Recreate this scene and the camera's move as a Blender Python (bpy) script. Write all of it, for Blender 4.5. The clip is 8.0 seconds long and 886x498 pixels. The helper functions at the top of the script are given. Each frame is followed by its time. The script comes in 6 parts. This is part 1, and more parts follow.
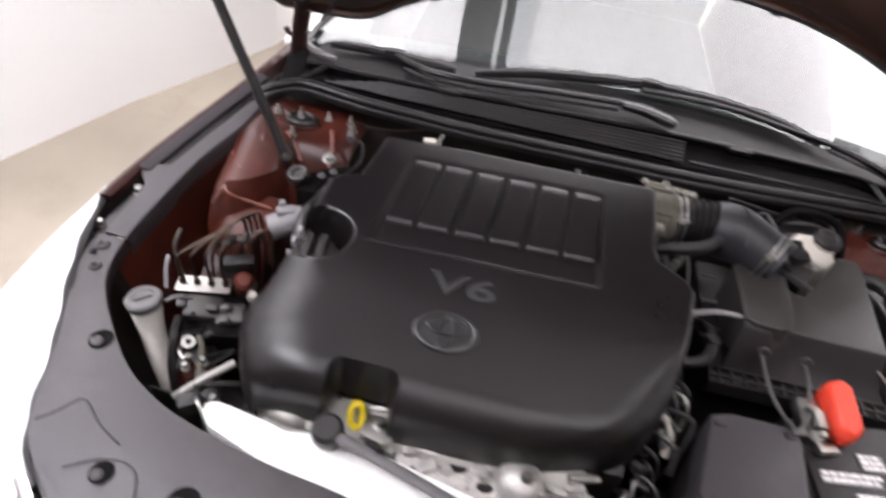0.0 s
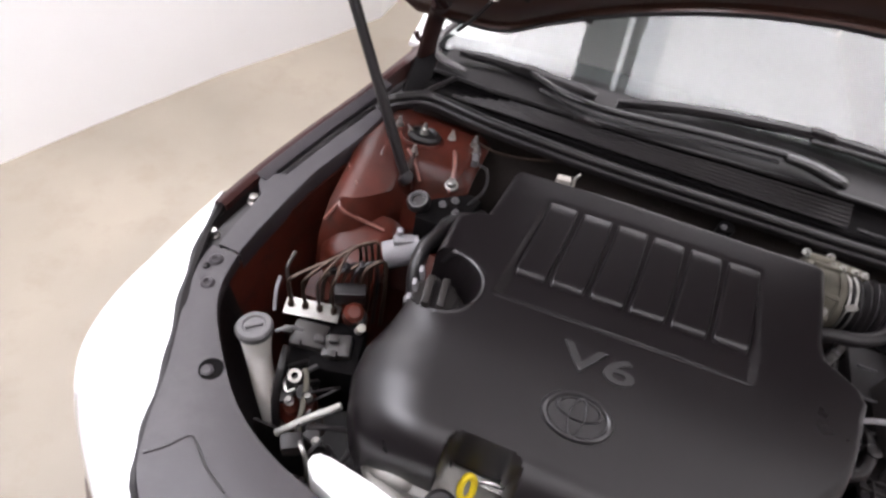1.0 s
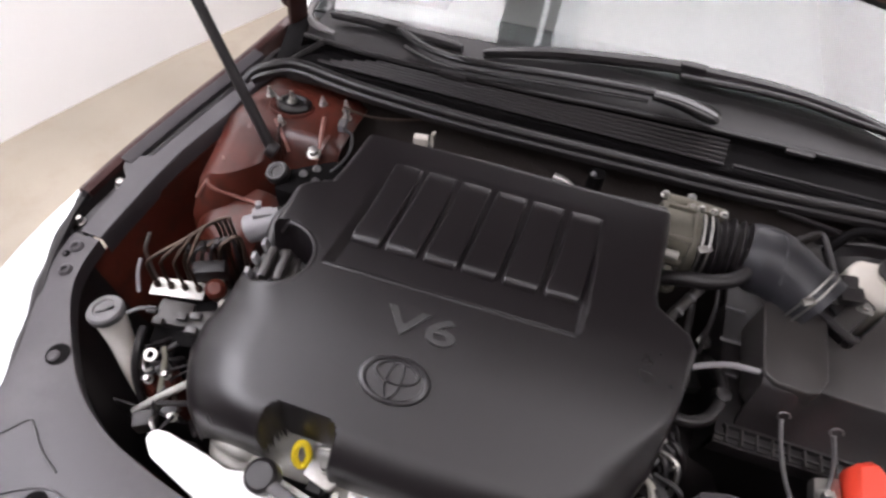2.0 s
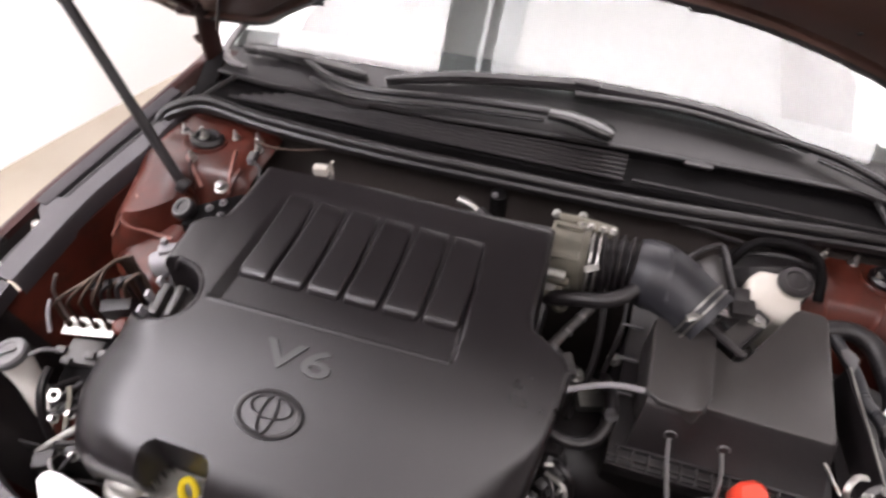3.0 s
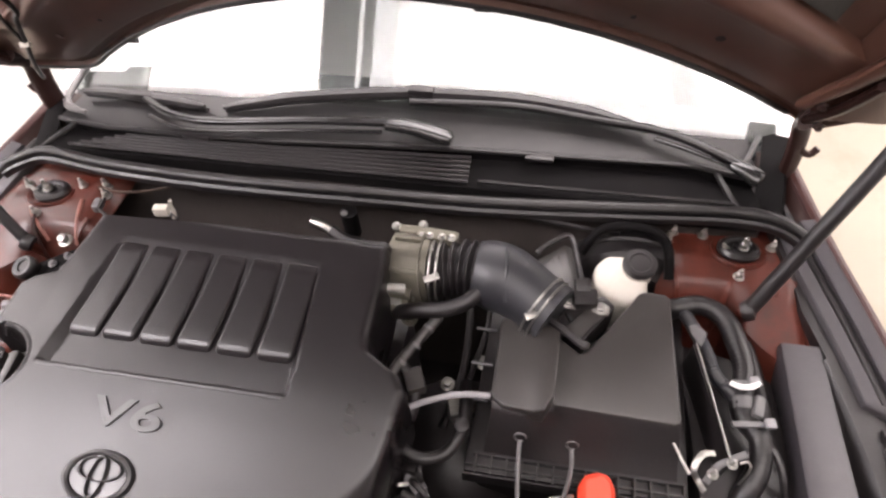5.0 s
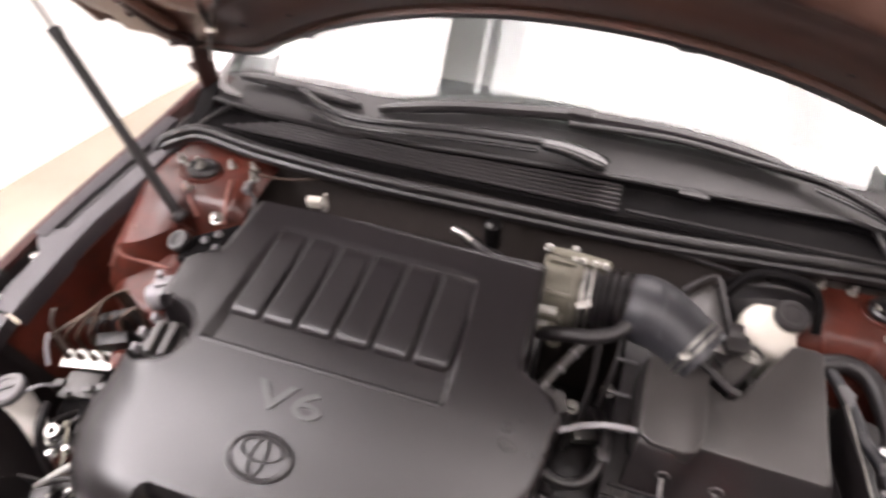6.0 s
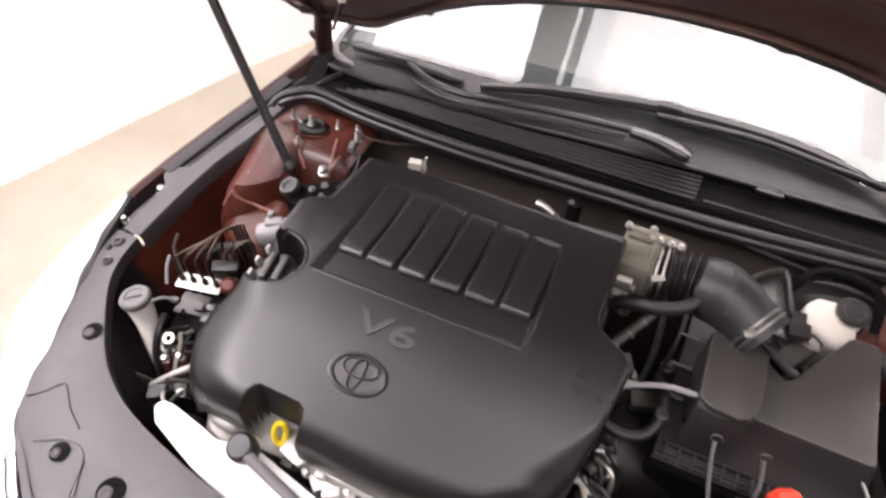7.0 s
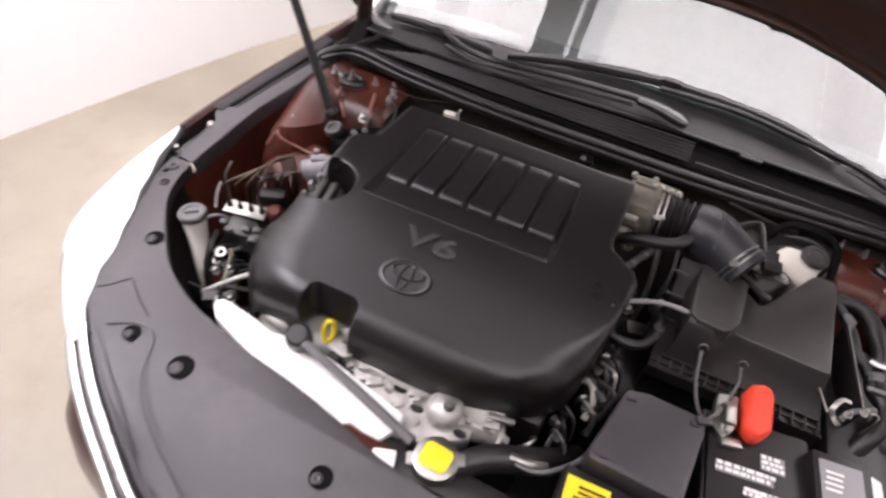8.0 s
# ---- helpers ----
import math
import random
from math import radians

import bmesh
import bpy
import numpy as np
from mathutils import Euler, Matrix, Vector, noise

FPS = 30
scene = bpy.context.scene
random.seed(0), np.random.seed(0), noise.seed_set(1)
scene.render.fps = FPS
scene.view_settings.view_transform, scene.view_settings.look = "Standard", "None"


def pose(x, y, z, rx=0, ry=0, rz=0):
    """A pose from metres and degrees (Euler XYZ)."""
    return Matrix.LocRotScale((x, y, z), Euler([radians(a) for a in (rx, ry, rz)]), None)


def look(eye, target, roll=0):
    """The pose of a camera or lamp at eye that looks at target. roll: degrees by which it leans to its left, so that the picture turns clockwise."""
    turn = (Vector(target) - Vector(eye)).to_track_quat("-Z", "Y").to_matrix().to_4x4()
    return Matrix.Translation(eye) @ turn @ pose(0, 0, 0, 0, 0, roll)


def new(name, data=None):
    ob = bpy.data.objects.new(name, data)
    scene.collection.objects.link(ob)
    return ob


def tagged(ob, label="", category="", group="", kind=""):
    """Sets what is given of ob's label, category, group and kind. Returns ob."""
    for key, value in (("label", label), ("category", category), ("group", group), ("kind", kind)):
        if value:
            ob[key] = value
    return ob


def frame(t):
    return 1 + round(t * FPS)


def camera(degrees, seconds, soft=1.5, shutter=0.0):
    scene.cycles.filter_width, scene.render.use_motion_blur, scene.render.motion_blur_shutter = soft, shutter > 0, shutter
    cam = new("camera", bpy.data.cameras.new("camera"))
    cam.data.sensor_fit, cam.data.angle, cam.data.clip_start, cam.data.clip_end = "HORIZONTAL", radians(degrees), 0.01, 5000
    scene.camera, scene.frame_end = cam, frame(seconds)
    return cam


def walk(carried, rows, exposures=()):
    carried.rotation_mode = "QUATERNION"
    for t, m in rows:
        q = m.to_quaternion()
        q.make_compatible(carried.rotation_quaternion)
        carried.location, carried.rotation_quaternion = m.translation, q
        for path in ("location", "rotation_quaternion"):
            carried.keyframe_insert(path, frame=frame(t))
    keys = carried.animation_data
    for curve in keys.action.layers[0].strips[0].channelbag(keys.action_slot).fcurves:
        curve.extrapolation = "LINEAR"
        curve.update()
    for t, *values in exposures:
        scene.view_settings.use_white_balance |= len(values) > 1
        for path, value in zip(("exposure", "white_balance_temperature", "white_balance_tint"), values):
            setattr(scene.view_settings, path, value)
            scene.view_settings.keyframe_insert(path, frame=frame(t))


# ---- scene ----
cam = camera(72.0, 8.0, soft=2.6, shutter=0.5)
PATH = [
    (0, (-0.183, -1.016, 1.565), (-0.282, 0.405, 0.161), 10.6),
    (0.5, (-0.337, -0.953, 1.57), (-0.432, 0.489, 0.187), 13.7),
    (1, (-0.321, -0.905, 1.576), (-0.579, 0.393, 0.076), 11.9),
    (1.5, (-0.157, -0.831, 1.581), (-0.48, 0.362, 0.009), 6.2),
    (1.7, (-0.109, -0.814, 1.589), (-0.43, 0.353, -0.003), 5.1),
    (2.8, (0.058, -0.757, 1.611), (-0.306, 0.418, 0.034), 1.5),
    (3, (0.107, -0.73, 1.617), (-0.28, 0.453, 0.052), -0.3),
    (3.5, (0.203, -0.678, 1.631), (-0.189, 0.523, 0.081), -5.1),
    (4, (0.289, -0.647, 1.621), (-0.037, 0.554, 0.056), -4.9),
    (5.5, (0.271, -0.66, 1.614), (-0.03, 0.549, 0.049), -4.5),
    (6, (0.119, -0.677, 1.651), (-0.298, 0.484, 0.077), -2.0),
    (6.5, (0.04, -0.754, 1.686), (-0.457, 0.411, 0.138), -0.0),
    (7, (0.085, -0.805, 1.687), (-0.451, 0.31, 0.115), -0.3),
    (7.5, (0.137, -0.858, 1.686), (-0.352, 0.241, 0.088), 0.8),
    (8, (0.057, -1.047, 1.699), (-0.375, 0.163, 0.167), 8.0),
]
EXPOSURES = [(0, -0.44, 6350, 17), (1.0, -0.5, 6300, 17), (1.5, -0.6, 6300, 17), (3, -0.1, 6550, 19), (4, 0.11, 6680, 19), (5.5, 0.27, 6780, 19), (6.5, 0.22, 6750, 20), (7.5, -0.22, 6560, 20), (8, -0.39, 6500, 20)]
walk(cam, [(t, look(eye, target, roll)) for t, eye, target, roll in PATH], EXPOSURES)

# ---- light ----
world = bpy.data.worlds.new("room_air")
scene.world = world
world.use_nodes = True
world.node_tree.nodes["Background"].inputs["Color"].default_value = (0.9, 0.95, 1.0, 1)
world.node_tree.nodes["Background"].inputs["Strength"].default_value = 0.05
scene.view_settings.exposure = 0.0
PANEL_GLOW = 13.0
ROOM_TOP = 2.75


# ---- materials ----
def material(name, color, rough=0.5, metal=0.0, vary=0.12, scale=30.0, bump=0.15, bump_scale=250.0, coat=0.0, dirt=None, dirt_amount=0.35, spec=0.5):
    m = bpy.data.materials.new(name)
    m.use_nodes = True
    n, l = m.node_tree.nodes, m.node_tree.links
    b = n["Principled BSDF"]
    tc = n.new("ShaderNodeTexCoord")
    big = n.new("ShaderNodeTexNoise")
    big.inputs["Scale"].default_value, big.inputs["Detail"].default_value = scale * 0.25, 6
    l.new(tc.outputs["Object"], big.inputs["Vector"])
    small = n.new("ShaderNodeTexNoise")
    small.inputs["Scale"].default_value, small.inputs["Detail"].default_value = bump_scale, 4
    l.new(tc.outputs["Object"], small.inputs["Vector"])
    ramp = n.new("ShaderNodeMapRange")
    ramp.inputs[1].default_value, ramp.inputs[2].default_value = 0.3, 0.7
    ramp.inputs[3].default_value, ramp.inputs[4].default_value = 1 - vary, 1 + vary
    l.new(big.outputs["Fac"], ramp.inputs[0])
    mul = n.new("ShaderNodeMix")
    mul.data_type, mul.blend_type = "RGBA", "MULTIPLY"
    mul.inputs["Factor"].default_value = 1.0
    mul.inputs["A"].default_value = (*color, 1)
    l.new(ramp.outputs[0], mul.inputs["B"])
    last = mul.outputs["Result"]
    if dirt:
        spots = n.new("ShaderNodeTexNoise")
        spots.inputs["Scale"].default_value, spots.inputs["Detail"].default_value, spots.inputs["Roughness"].default_value = scale * 0.7, 8, 0.7
        l.new(tc.outputs["Object"], spots.inputs["Vector"])
        lim = n.new("ShaderNodeMapRange")
        lim.inputs[1].default_value, lim.inputs[2].default_value = 0.5, 0.75
        lim.inputs[3].default_value, lim.inputs[4].default_value = 0.0, dirt_amount
        l.new(spots.outputs["Fac"], lim.inputs[0])
        mix = n.new("ShaderNodeMix")
        mix.data_type = "RGBA"
        l.new(lim.outputs[0], mix.inputs["Factor"])
        l.new(last, mix.inputs["A"])
        mix.inputs["B"].default_value = (*dirt, 1)
        last = mix.outputs["Result"]
    l.new(last, b.inputs["Base Color"])
    rr = n.new("ShaderNodeMapRange")
    rr.inputs[1].default_value, rr.inputs[2].default_value = 0.3, 0.7
    rr.inputs[3].default_value, rr.inputs[4].default_value = max(rough - 0.07, 0.02), min(rough + 0.09, 1)
    l.new(big.outputs["Fac"], rr.inputs[0])
    l.new(rr.outputs[0], b.inputs["Roughness"])
    b.inputs["Metallic"].default_value = metal
    b.inputs["Specular IOR Level"].default_value = spec
    b.inputs["Coat Weight"].default_value = coat
    b.inputs["Coat Roughness"].default_value = 0.08
    if bump:
        bp = n.new("ShaderNodeBump")
        bp.inputs["Strength"].default_value, bp.inputs["Distance"].default_value = bump, 0.002
        l.new(small.outputs["Fac"], bp.inputs["Height"])
        l.new(bp.outputs["Normal"], b.inputs["Normal"])
    return m


def clear(name, color, rough=0.02, ior=1.5):
    m = bpy.data.materials.new(name)
    m.use_nodes = True
    b = m.node_tree.nodes["Principled BSDF"]
    b.inputs["Base Color"].default_value = (*color, 1)
    b.inputs["Transmission Weight"].default_value, b.inputs["Roughness"].default_value, b.inputs["IOR"].default_value = 1.0, rough, ior
    return m


def glowing(name, color, strength):
    m = bpy.data.materials.new(name)
    m.use_nodes = True
    b = m.node_tree.nodes["Principled BSDF"]
    b.inputs["Base Color"].default_value = (0.8, 0.8, 0.8, 1)
    b.inputs["Emission Color"].default_value, b.inputs["Emission Strength"].default_value = (*color, 1), strength
    return m


COVER = material("textured_black_plastic", (0.0085, 0.0066, 0.0074), 0.29, bump=0.13, bump_scale=900, vary=0.08, scale=9, spec=0.42)
PLATE = material("grey_black_plastic", (0.034, 0.0295, 0.0335), 0.46, bump=0.2, bump_scale=800, vary=0.1, scale=12, dirt=(0.11, 0.10, 0.10), dirt_amount=0.2)
BLACK = material("black_plastic", (0.0105, 0.0082, 0.0088), 0.42, vary=0.2, spec=0.45, dirt=(0.03, 0.027, 0.025), dirt_amount=0.22)
BOX = material("airbox_plastic", (0.0265, 0.0232, 0.0220), 0.37, spec=0.62, bump=0.2, bump_scale=700, vary=0.12, dirt=(0.06, 0.055, 0.05), dirt_amount=0.18)
APRONBLACK = material("grey_cowl_apron_plastic", (0.0145, 0.0130, 0.0134), 0.46, vary=0.15, spec=0.3, dirt=(0.04, 0.038, 0.037), dirt_amount=0.25)
BADGE = material("badge_black_plastic", (0.024, 0.022, 0.023), 0.33, vary=0.1, bump=0.05)
# for the unseen front wall; grey keeps the cover's reflections dark
FRONTWALL = material("dimmed_front_wall", (0.12, 0.115, 0.115), 0.75, vary=0.05, scale=2, bump=0.05, bump_scale=60)
HINGE = material("dark_hinge_paint", (0.020, 0.0065, 0.005), 0.5, spec=0.3, vary=0.2, dirt=(0.05, 0.03, 0.025), dirt_amount=0.3)
COWL = material("matt_cowl_plastic", (0.0040, 0.0035, 0.0037), 0.66, vary=0.2, spec=0.05, dirt=(0.018, 0.016, 0.015), dirt_amount=0.2)
GLOSSBLACK = material("glossy_black_paint", (0.007, 0.006, 0.0065), 0.17, vary=0.2, bump=0.05, spec=0.32)
PAD = material("firewall_pad", (0.034, 0.028, 0.026), 0.9, vary=0.3, scale=12, bump=0.6, bump_scale=200, spec=0.1, dirt=(0.02, 0.017, 0.016), dirt_amount=0.4)
PIVOTCAP = material("worn_cap_paint", (0.011, 0.0105, 0.0108), 0.2, vary=0.2, bump=0.05, spec=0.55, coat=0.2, dirt=(0.03, 0.029, 0.028), dirt_amount=0.25)
RUBBER = material("black_rubber", (0.0085, 0.0068, 0.0074), 0.40, vary=0.2, dirt=(0.03, 0.028, 0.026), dirt_amount=0.22)
GLASSRUBBER = material("grey_glass_rubber", (0.10, 0.094, 0.094), 0.22, vary=0.15, bump=0.05)
HOSE = material("blue_black_hose", (0.0165, 0.0160, 0.0195), 0.50, vary=0.15, dirt=(0.06, 0.06, 0.068), dirt_amount=0.25)
SEAL = material("rubber_seal", (0.0115, 0.0102, 0.0105), 0.34, vary=0.15, spec=0.33, dirt=(0.045, 0.041, 0.04), dirt_amount=0.3)
PAINT = material("dark_red_paint", (0.034, 0.0065, 0.005), 0.38, metal=0.3, coat=0.5, bump=0.02, vary=0.06)
APRON = material("red_inner_paint", (0.066, 0.0140, 0.0085), 0.38, metal=0.0, coat=0.05, spec=0.28, vary=0.45, scale=26, bump=0.35, bump_scale=60, dirt=(0.022, 0.011, 0.008), dirt_amount=0.92)
# pale pink puts the highlights of the tower's edges into the colour
EDGESHEEN = material("red_edge_highlight_paint", (0.20, 0.085, 0.068), 0.34, vary=0.4, scale=60, bump=0.3, bump_scale=80, dirt=(0.07, 0.022, 0.015), dirt_amount=0.8)
HOODIN = material("brown_red_inner_paint", (0.096, 0.044, 0.031), 0.36, metal=0.2, coat=0.25, vary=0.25, scale=10, bump=0.08, bump_scale=40, dirt=(0.05, 0.028, 0.02), dirt_amount=0.7)
FELT = material("hood_felt", (0.046, 0.043, 0.038), 0.95, vary=0.2, scale=25, bump=0.7, bump_scale=400)
STEEL = material("zinc_steel", (0.36, 0.35, 0.33), 0.38, metal=1.0, vary=0.2, scale=60, dirt=(0.12, 0.10, 0.08), dirt_amount=0.35)
CAST = material("cast_aluminium", (0.34, 0.33, 0.31), 0.5, metal=0.6, vary=0.25, scale=60, bump=0.4, bump_scale=300, dirt=(0.16, 0.13, 0.1), dirt_amount=0.4)
OLIVE = material("dull_throttle_metal", (0.10, 0.092, 0.073), 0.5, metal=0.6, vary=0.3, scale=50, bump=0.4, dirt=(0.05, 0.045, 0.036), dirt_amount=0.55)
BRIGHTCAST = material("bright_cast_aluminium", (0.44, 0.42, 0.40), 0.42, metal=0.45, vary=0.3, scale=90, bump=0.5, bump_scale=160, dirt=(0.16, 0.15, 0.14), dirt_amount=0.75)
BRASS = material("brown_line_metal", (0.055, 0.038, 0.029), 0.36, metal=0.8, vary=0.25, scale=80)
WHITE = material("white_paint", (0.80, 0.79, 0.78), 0.4, vary=0.05, bump=0.05)
MILKY = material("milky_plastic", (0.43, 0.40, 0.355), 0.4, vary=0.15, scale=30, bump=0.05, dirt=(0.3, 0.26, 0.21), dirt_amount=0.35)
NECK = material("translucent_neck_plastic", (0.80, 0.765, 0.715), 0.4, vary=0.12, scale=30, bump=0.05, dirt=(0.5, 0.45, 0.38), dirt_amount=0.4)
GREYCAP = material("worn_grey_cap", (0.10, 0.096, 0.098), 0.48, vary=0.15, dirt=(0.2, 0.19, 0.19), dirt_amount=0.3)
RED = material("red_terminal_plastic", (0.75, 0.055, 0.025), 0.45, vary=0.08, bump=0.1)
YELLOW = material("yellow_plastic", (0.80, 0.60, 0.02), 0.4, vary=0.08, bump=0.05)
LABEL = material("label_white", (0.72, 0.70, 0.69), 0.5, vary=0.05, bump=0.02)
LABELGREY = material("label_grey", (0.22, 0.21, 0.22), 0.5, vary=0.1, bump=0.02)
LABELROD = material("grey_rod_metal", (0.12, 0.115, 0.115), 0.42, metal=0.7, vary=0.2, dirt=(0.05, 0.045, 0.045), dirt_amount=0.5)
LETTER = material("raised_letter_plastic", (0.036, 0.034, 0.035), 0.44, vary=0.1)
CHROME = material("chrome_trim", (0.62, 0.60, 0.61), 0.16, metal=1.0, vary=0.03, bump=0.0)
# opaque white stands in for glare from the chrome behind the lens
LAMP = material("white_glare_lens", (0.85, 0.86, 0.87), 0.08, metal=0.2, vary=0.02, bump=0.0, coat=1.0)
GLASS = clear("windshield_glass", (0.93, 0.97, 0.95))
SIDEGLASS = clear("tinted_side_glass", (0.70, 0.74, 0.72))
CABIN = material("pale_cabin_fabric", (0.36, 0.35, 0.35), 0.8, vary=0.1, scale=4, bump=0.2, bump_scale=300)
DASH = material("dash_plastic", (0.03, 0.03, 0.032), 0.7, vary=0.1, bump=0.3, bump_scale=500)
TRIM = material("pale_pillar_trim", (0.80, 0.78, 0.78), 0.7, vary=0.06, bump=0.1)
WALL = material("white_wall_paint", (0.93, 0.93, 0.925), 0.75, vary=0.03, scale=2, bump=0.05, bump_scale=60)
CEILING = material("white_ceiling_paint", (0.80, 0.80, 0.80), 0.8, vary=0.03, scale=2, bump=0.05)
FLOOR = material("beige_sealed_concrete", (0.315, 0.275, 0.222), 0.5, vary=0.16, scale=6, bump=0.1, bump_scale=120, dirt=(0.25, 0.20, 0.15), dirt_amount=0.55)
DARK = material("near_black_and_hole_shade", (0.010, 0.011, 0.012), 0.5, vary=0.1)
GLOW = glowing("ceiling_diffuser", (1.0, 0.985, 0.97), PANEL_GLOW * 0.78)
RIGHTGLOW = glowing("right_ceiling_diffuser", (1.0, 0.985, 0.97), PANEL_GLOW * 0.66)
SOFTGLOW = glowing("frosted_diffuser", (0.96, 0.98, 1.0), PANEL_GLOW * 0.44)
FRONTFILL = glowing("front_fill_diffuser", (0.98, 0.98, 1.0), PANEL_GLOW * 1.8)
DIMFILL = glowing("dim_fill_diffuser", (1.0, 0.98, 0.96), PANEL_GLOW * 0.55)
WALLFILL = glowing("wall_fill_diffuser", (1.0, 0.985, 0.965), PANEL_GLOW * 0.5)
GREENGLASS = material("grey_green_glazing", (0.075, 0.10, 0.098), 0.3, vary=0.1)


# ---- helpers of this scene ----
def mesh_of(bm, mat, smooth=True):
    bmesh.ops.recalc_face_normals(bm, faces=bm.faces)
    me = bpy.data.meshes.new("mesh")
    bm.to_mesh(me)
    bm.free()
    me.materials.append(mat)
    if smooth:
        for p in me.polygons:
            p.use_smooth = True
        me.set_sharp_from_angle(angle=radians(38))
    return me


def part(name, bm, mat, parent=None, label="", smooth=True):
    ob = new(name, mesh_of(bm, mat, smooth))
    ob.parent = parent
    if label:
        ob["label"] = label
    return ob


def thing(name, label, category, at=(0, 0, 0), group="", kind=""):
    ob = new(name)
    ob.empty_display_size = 0.05
    ob.location = at
    return tagged(ob, label, category, group, kind)


def single(name, bm, mat, label, category, group="", kind="", smooth=True):
    return tagged(part(name, bm, mat, None, "", smooth), label, category, group, kind)


def under(parent, ob):
    """Hangs a part made in world places under a thing that stands elsewhere."""
    ob.parent = parent
    ob.matrix_parent_inverse = Matrix.Translation(parent.location).inverted()
    return ob


def chamfer(bm, width, angle=35, segments=2):
    if width <= 0:
        return bm
    edges = [e for e in bm.edges if len(e.link_faces) == 2 and e.calc_face_angle(0) > radians(angle)]
    bmesh.ops.bevel(bm, geom=edges, offset=width, segments=segments, affect="EDGES", profile=0.6, clamp_overlap=True)
    return bm


def box(center, size, rot=(0, 0, 0), bevel=0.004, taper=1.0, bm=None):
    own = bmesh.new()
    bmesh.ops.create_cube(own, size=1)
    for v in own.verts:
        k = taper if v.co.z > 0 else 1.0
        v.co = Vector((v.co.x * size[0] * k, v.co.y * size[1] * k, v.co.z * size[2]))
    chamfer(own, bevel)
    own.transform(pose(*center, *rot))
    return merged(bm, own)


def merged(bm, own):
    if bm is None:
        return own
    me = bpy.data.meshes.new("tmp")
    own.to_mesh(me)
    own.free()
    bm.from_mesh(me)
    bpy.data.meshes.remove(me)
    return bm


def prism(points, z0, z1, bevel=0.004, top_z=None, bm=None, segments=2):
    """A plate of an outline seen from above; top_z(x, y) lifts its top."""
    own = bmesh.new()
    low = [own.verts.new((x, y, z0)) for x, y in points]
    high = [own.verts.new((x, y, z1 if top_z is None else top_z(x, y))) for x, y in points]
    n = len(points)
    own.faces.new(high)
    own.faces.new(low[::-1])
    for i in range(n):
        own.faces.new((low[i], low[(i + 1) % n], high[(i + 1) % n], high[i]))
    bmesh.ops.recalc_face_normals(own, faces=own.faces)
    chamfer(own, bevel, 30, segments)
    return merged(bm, own)


def spline(points, steps=8, closed=False):
    """Points of a smooth curve through the given ones."""
    p = [Vector(q) for q in points]
    out, n = [], len(p)
    for i in range(n if closed else n - 1):
        if closed:
            a, b, c, d = p[(i - 1) % n], p[i], p[(i + 1) % n], p[(i + 2) % n]
        else:
            a, b, c, d = p[max(i - 1, 0)], p[i], p[i + 1], p[min(i + 2, n - 1)]
        for k in range(steps):
            t = k / steps
            out.append(0.5 * (2 * b + (c - a) * t + (2 * a - 5 * b + 4 * c - d) * t * t + (3 * b - a - 3 * c + d) * t**3))
    if not closed:
        out.append(p[-1])
    return out


def tube(points, radius, sides=10, steps=8, flat=1.0, bm=None, smooth=True, caps=True):
    """A pipe along a smooth curve; radius: a number or a function of 0..1."""
    path = spline(points, steps) if smooth else [Vector(q) for q in points]
    own, rings = bmesh.new(), []
    side = None
    for i, q in enumerate(path):
        way = (path[min(i + 1, len(path) - 1)] - path[max(i - 1, 0)]).normalized()
        if side is None:
            side = way.orthogonal().normalized()
            if abs(way.z) < 0.9:
                side = way.cross(Vector((0, 0, 1))).normalized()
        side = (side - way * side.dot(way)).normalized()
        up = side.cross(way)
        r = radius(i / (len(path) - 1)) if callable(radius) else radius
        rings.append([own.verts.new(q + r * (math.cos(a) * side + flat * math.sin(a) * up)) for a in (math.tau * k / sides for k in range(sides))])
    for a, b in zip(rings, rings[1:]):
        for k in range(sides):
            own.faces.new((a[k], a[(k + 1) % sides], b[(k + 1) % sides], b[k]))
    if caps:
        own.faces.new(rings[0][::-1])
        own.faces.new(rings[-1])
    return merged(bm, own)


def lathe(profile, at=(0, 0, 0), rot=(0, 0, 0), sides=28, stretch=(1, 1), bm=None):
    """A turned shape of (radius, height) rows about z."""
    own, rings = bmesh.new(), []
    for r, z in profile:
        if r < 1e-6:
            rings.append([own.verts.new((0, 0, z))])
        else:
            rings.append([own.verts.new((r * stretch[0] * math.cos(a), r * stretch[1] * math.sin(a), z)) for a in (math.tau * k / sides for k in range(sides))])
    for a, b in zip(rings, rings[1:]):
        for k in range(sides):
            j = (k + 1) % sides
            if len(a) == 1 and len(b) > 1:
                own.faces.new((a[0], b[k], b[j]))
            elif len(b) == 1 and len(a) > 1:
                own.faces.new((a[k], a[j], b[0]))
            elif len(a) > 1:
                own.faces.new((a[k], a[j], b[j], b[k]))
    own.transform(pose(*at, *rot))
    return merged(bm, own)


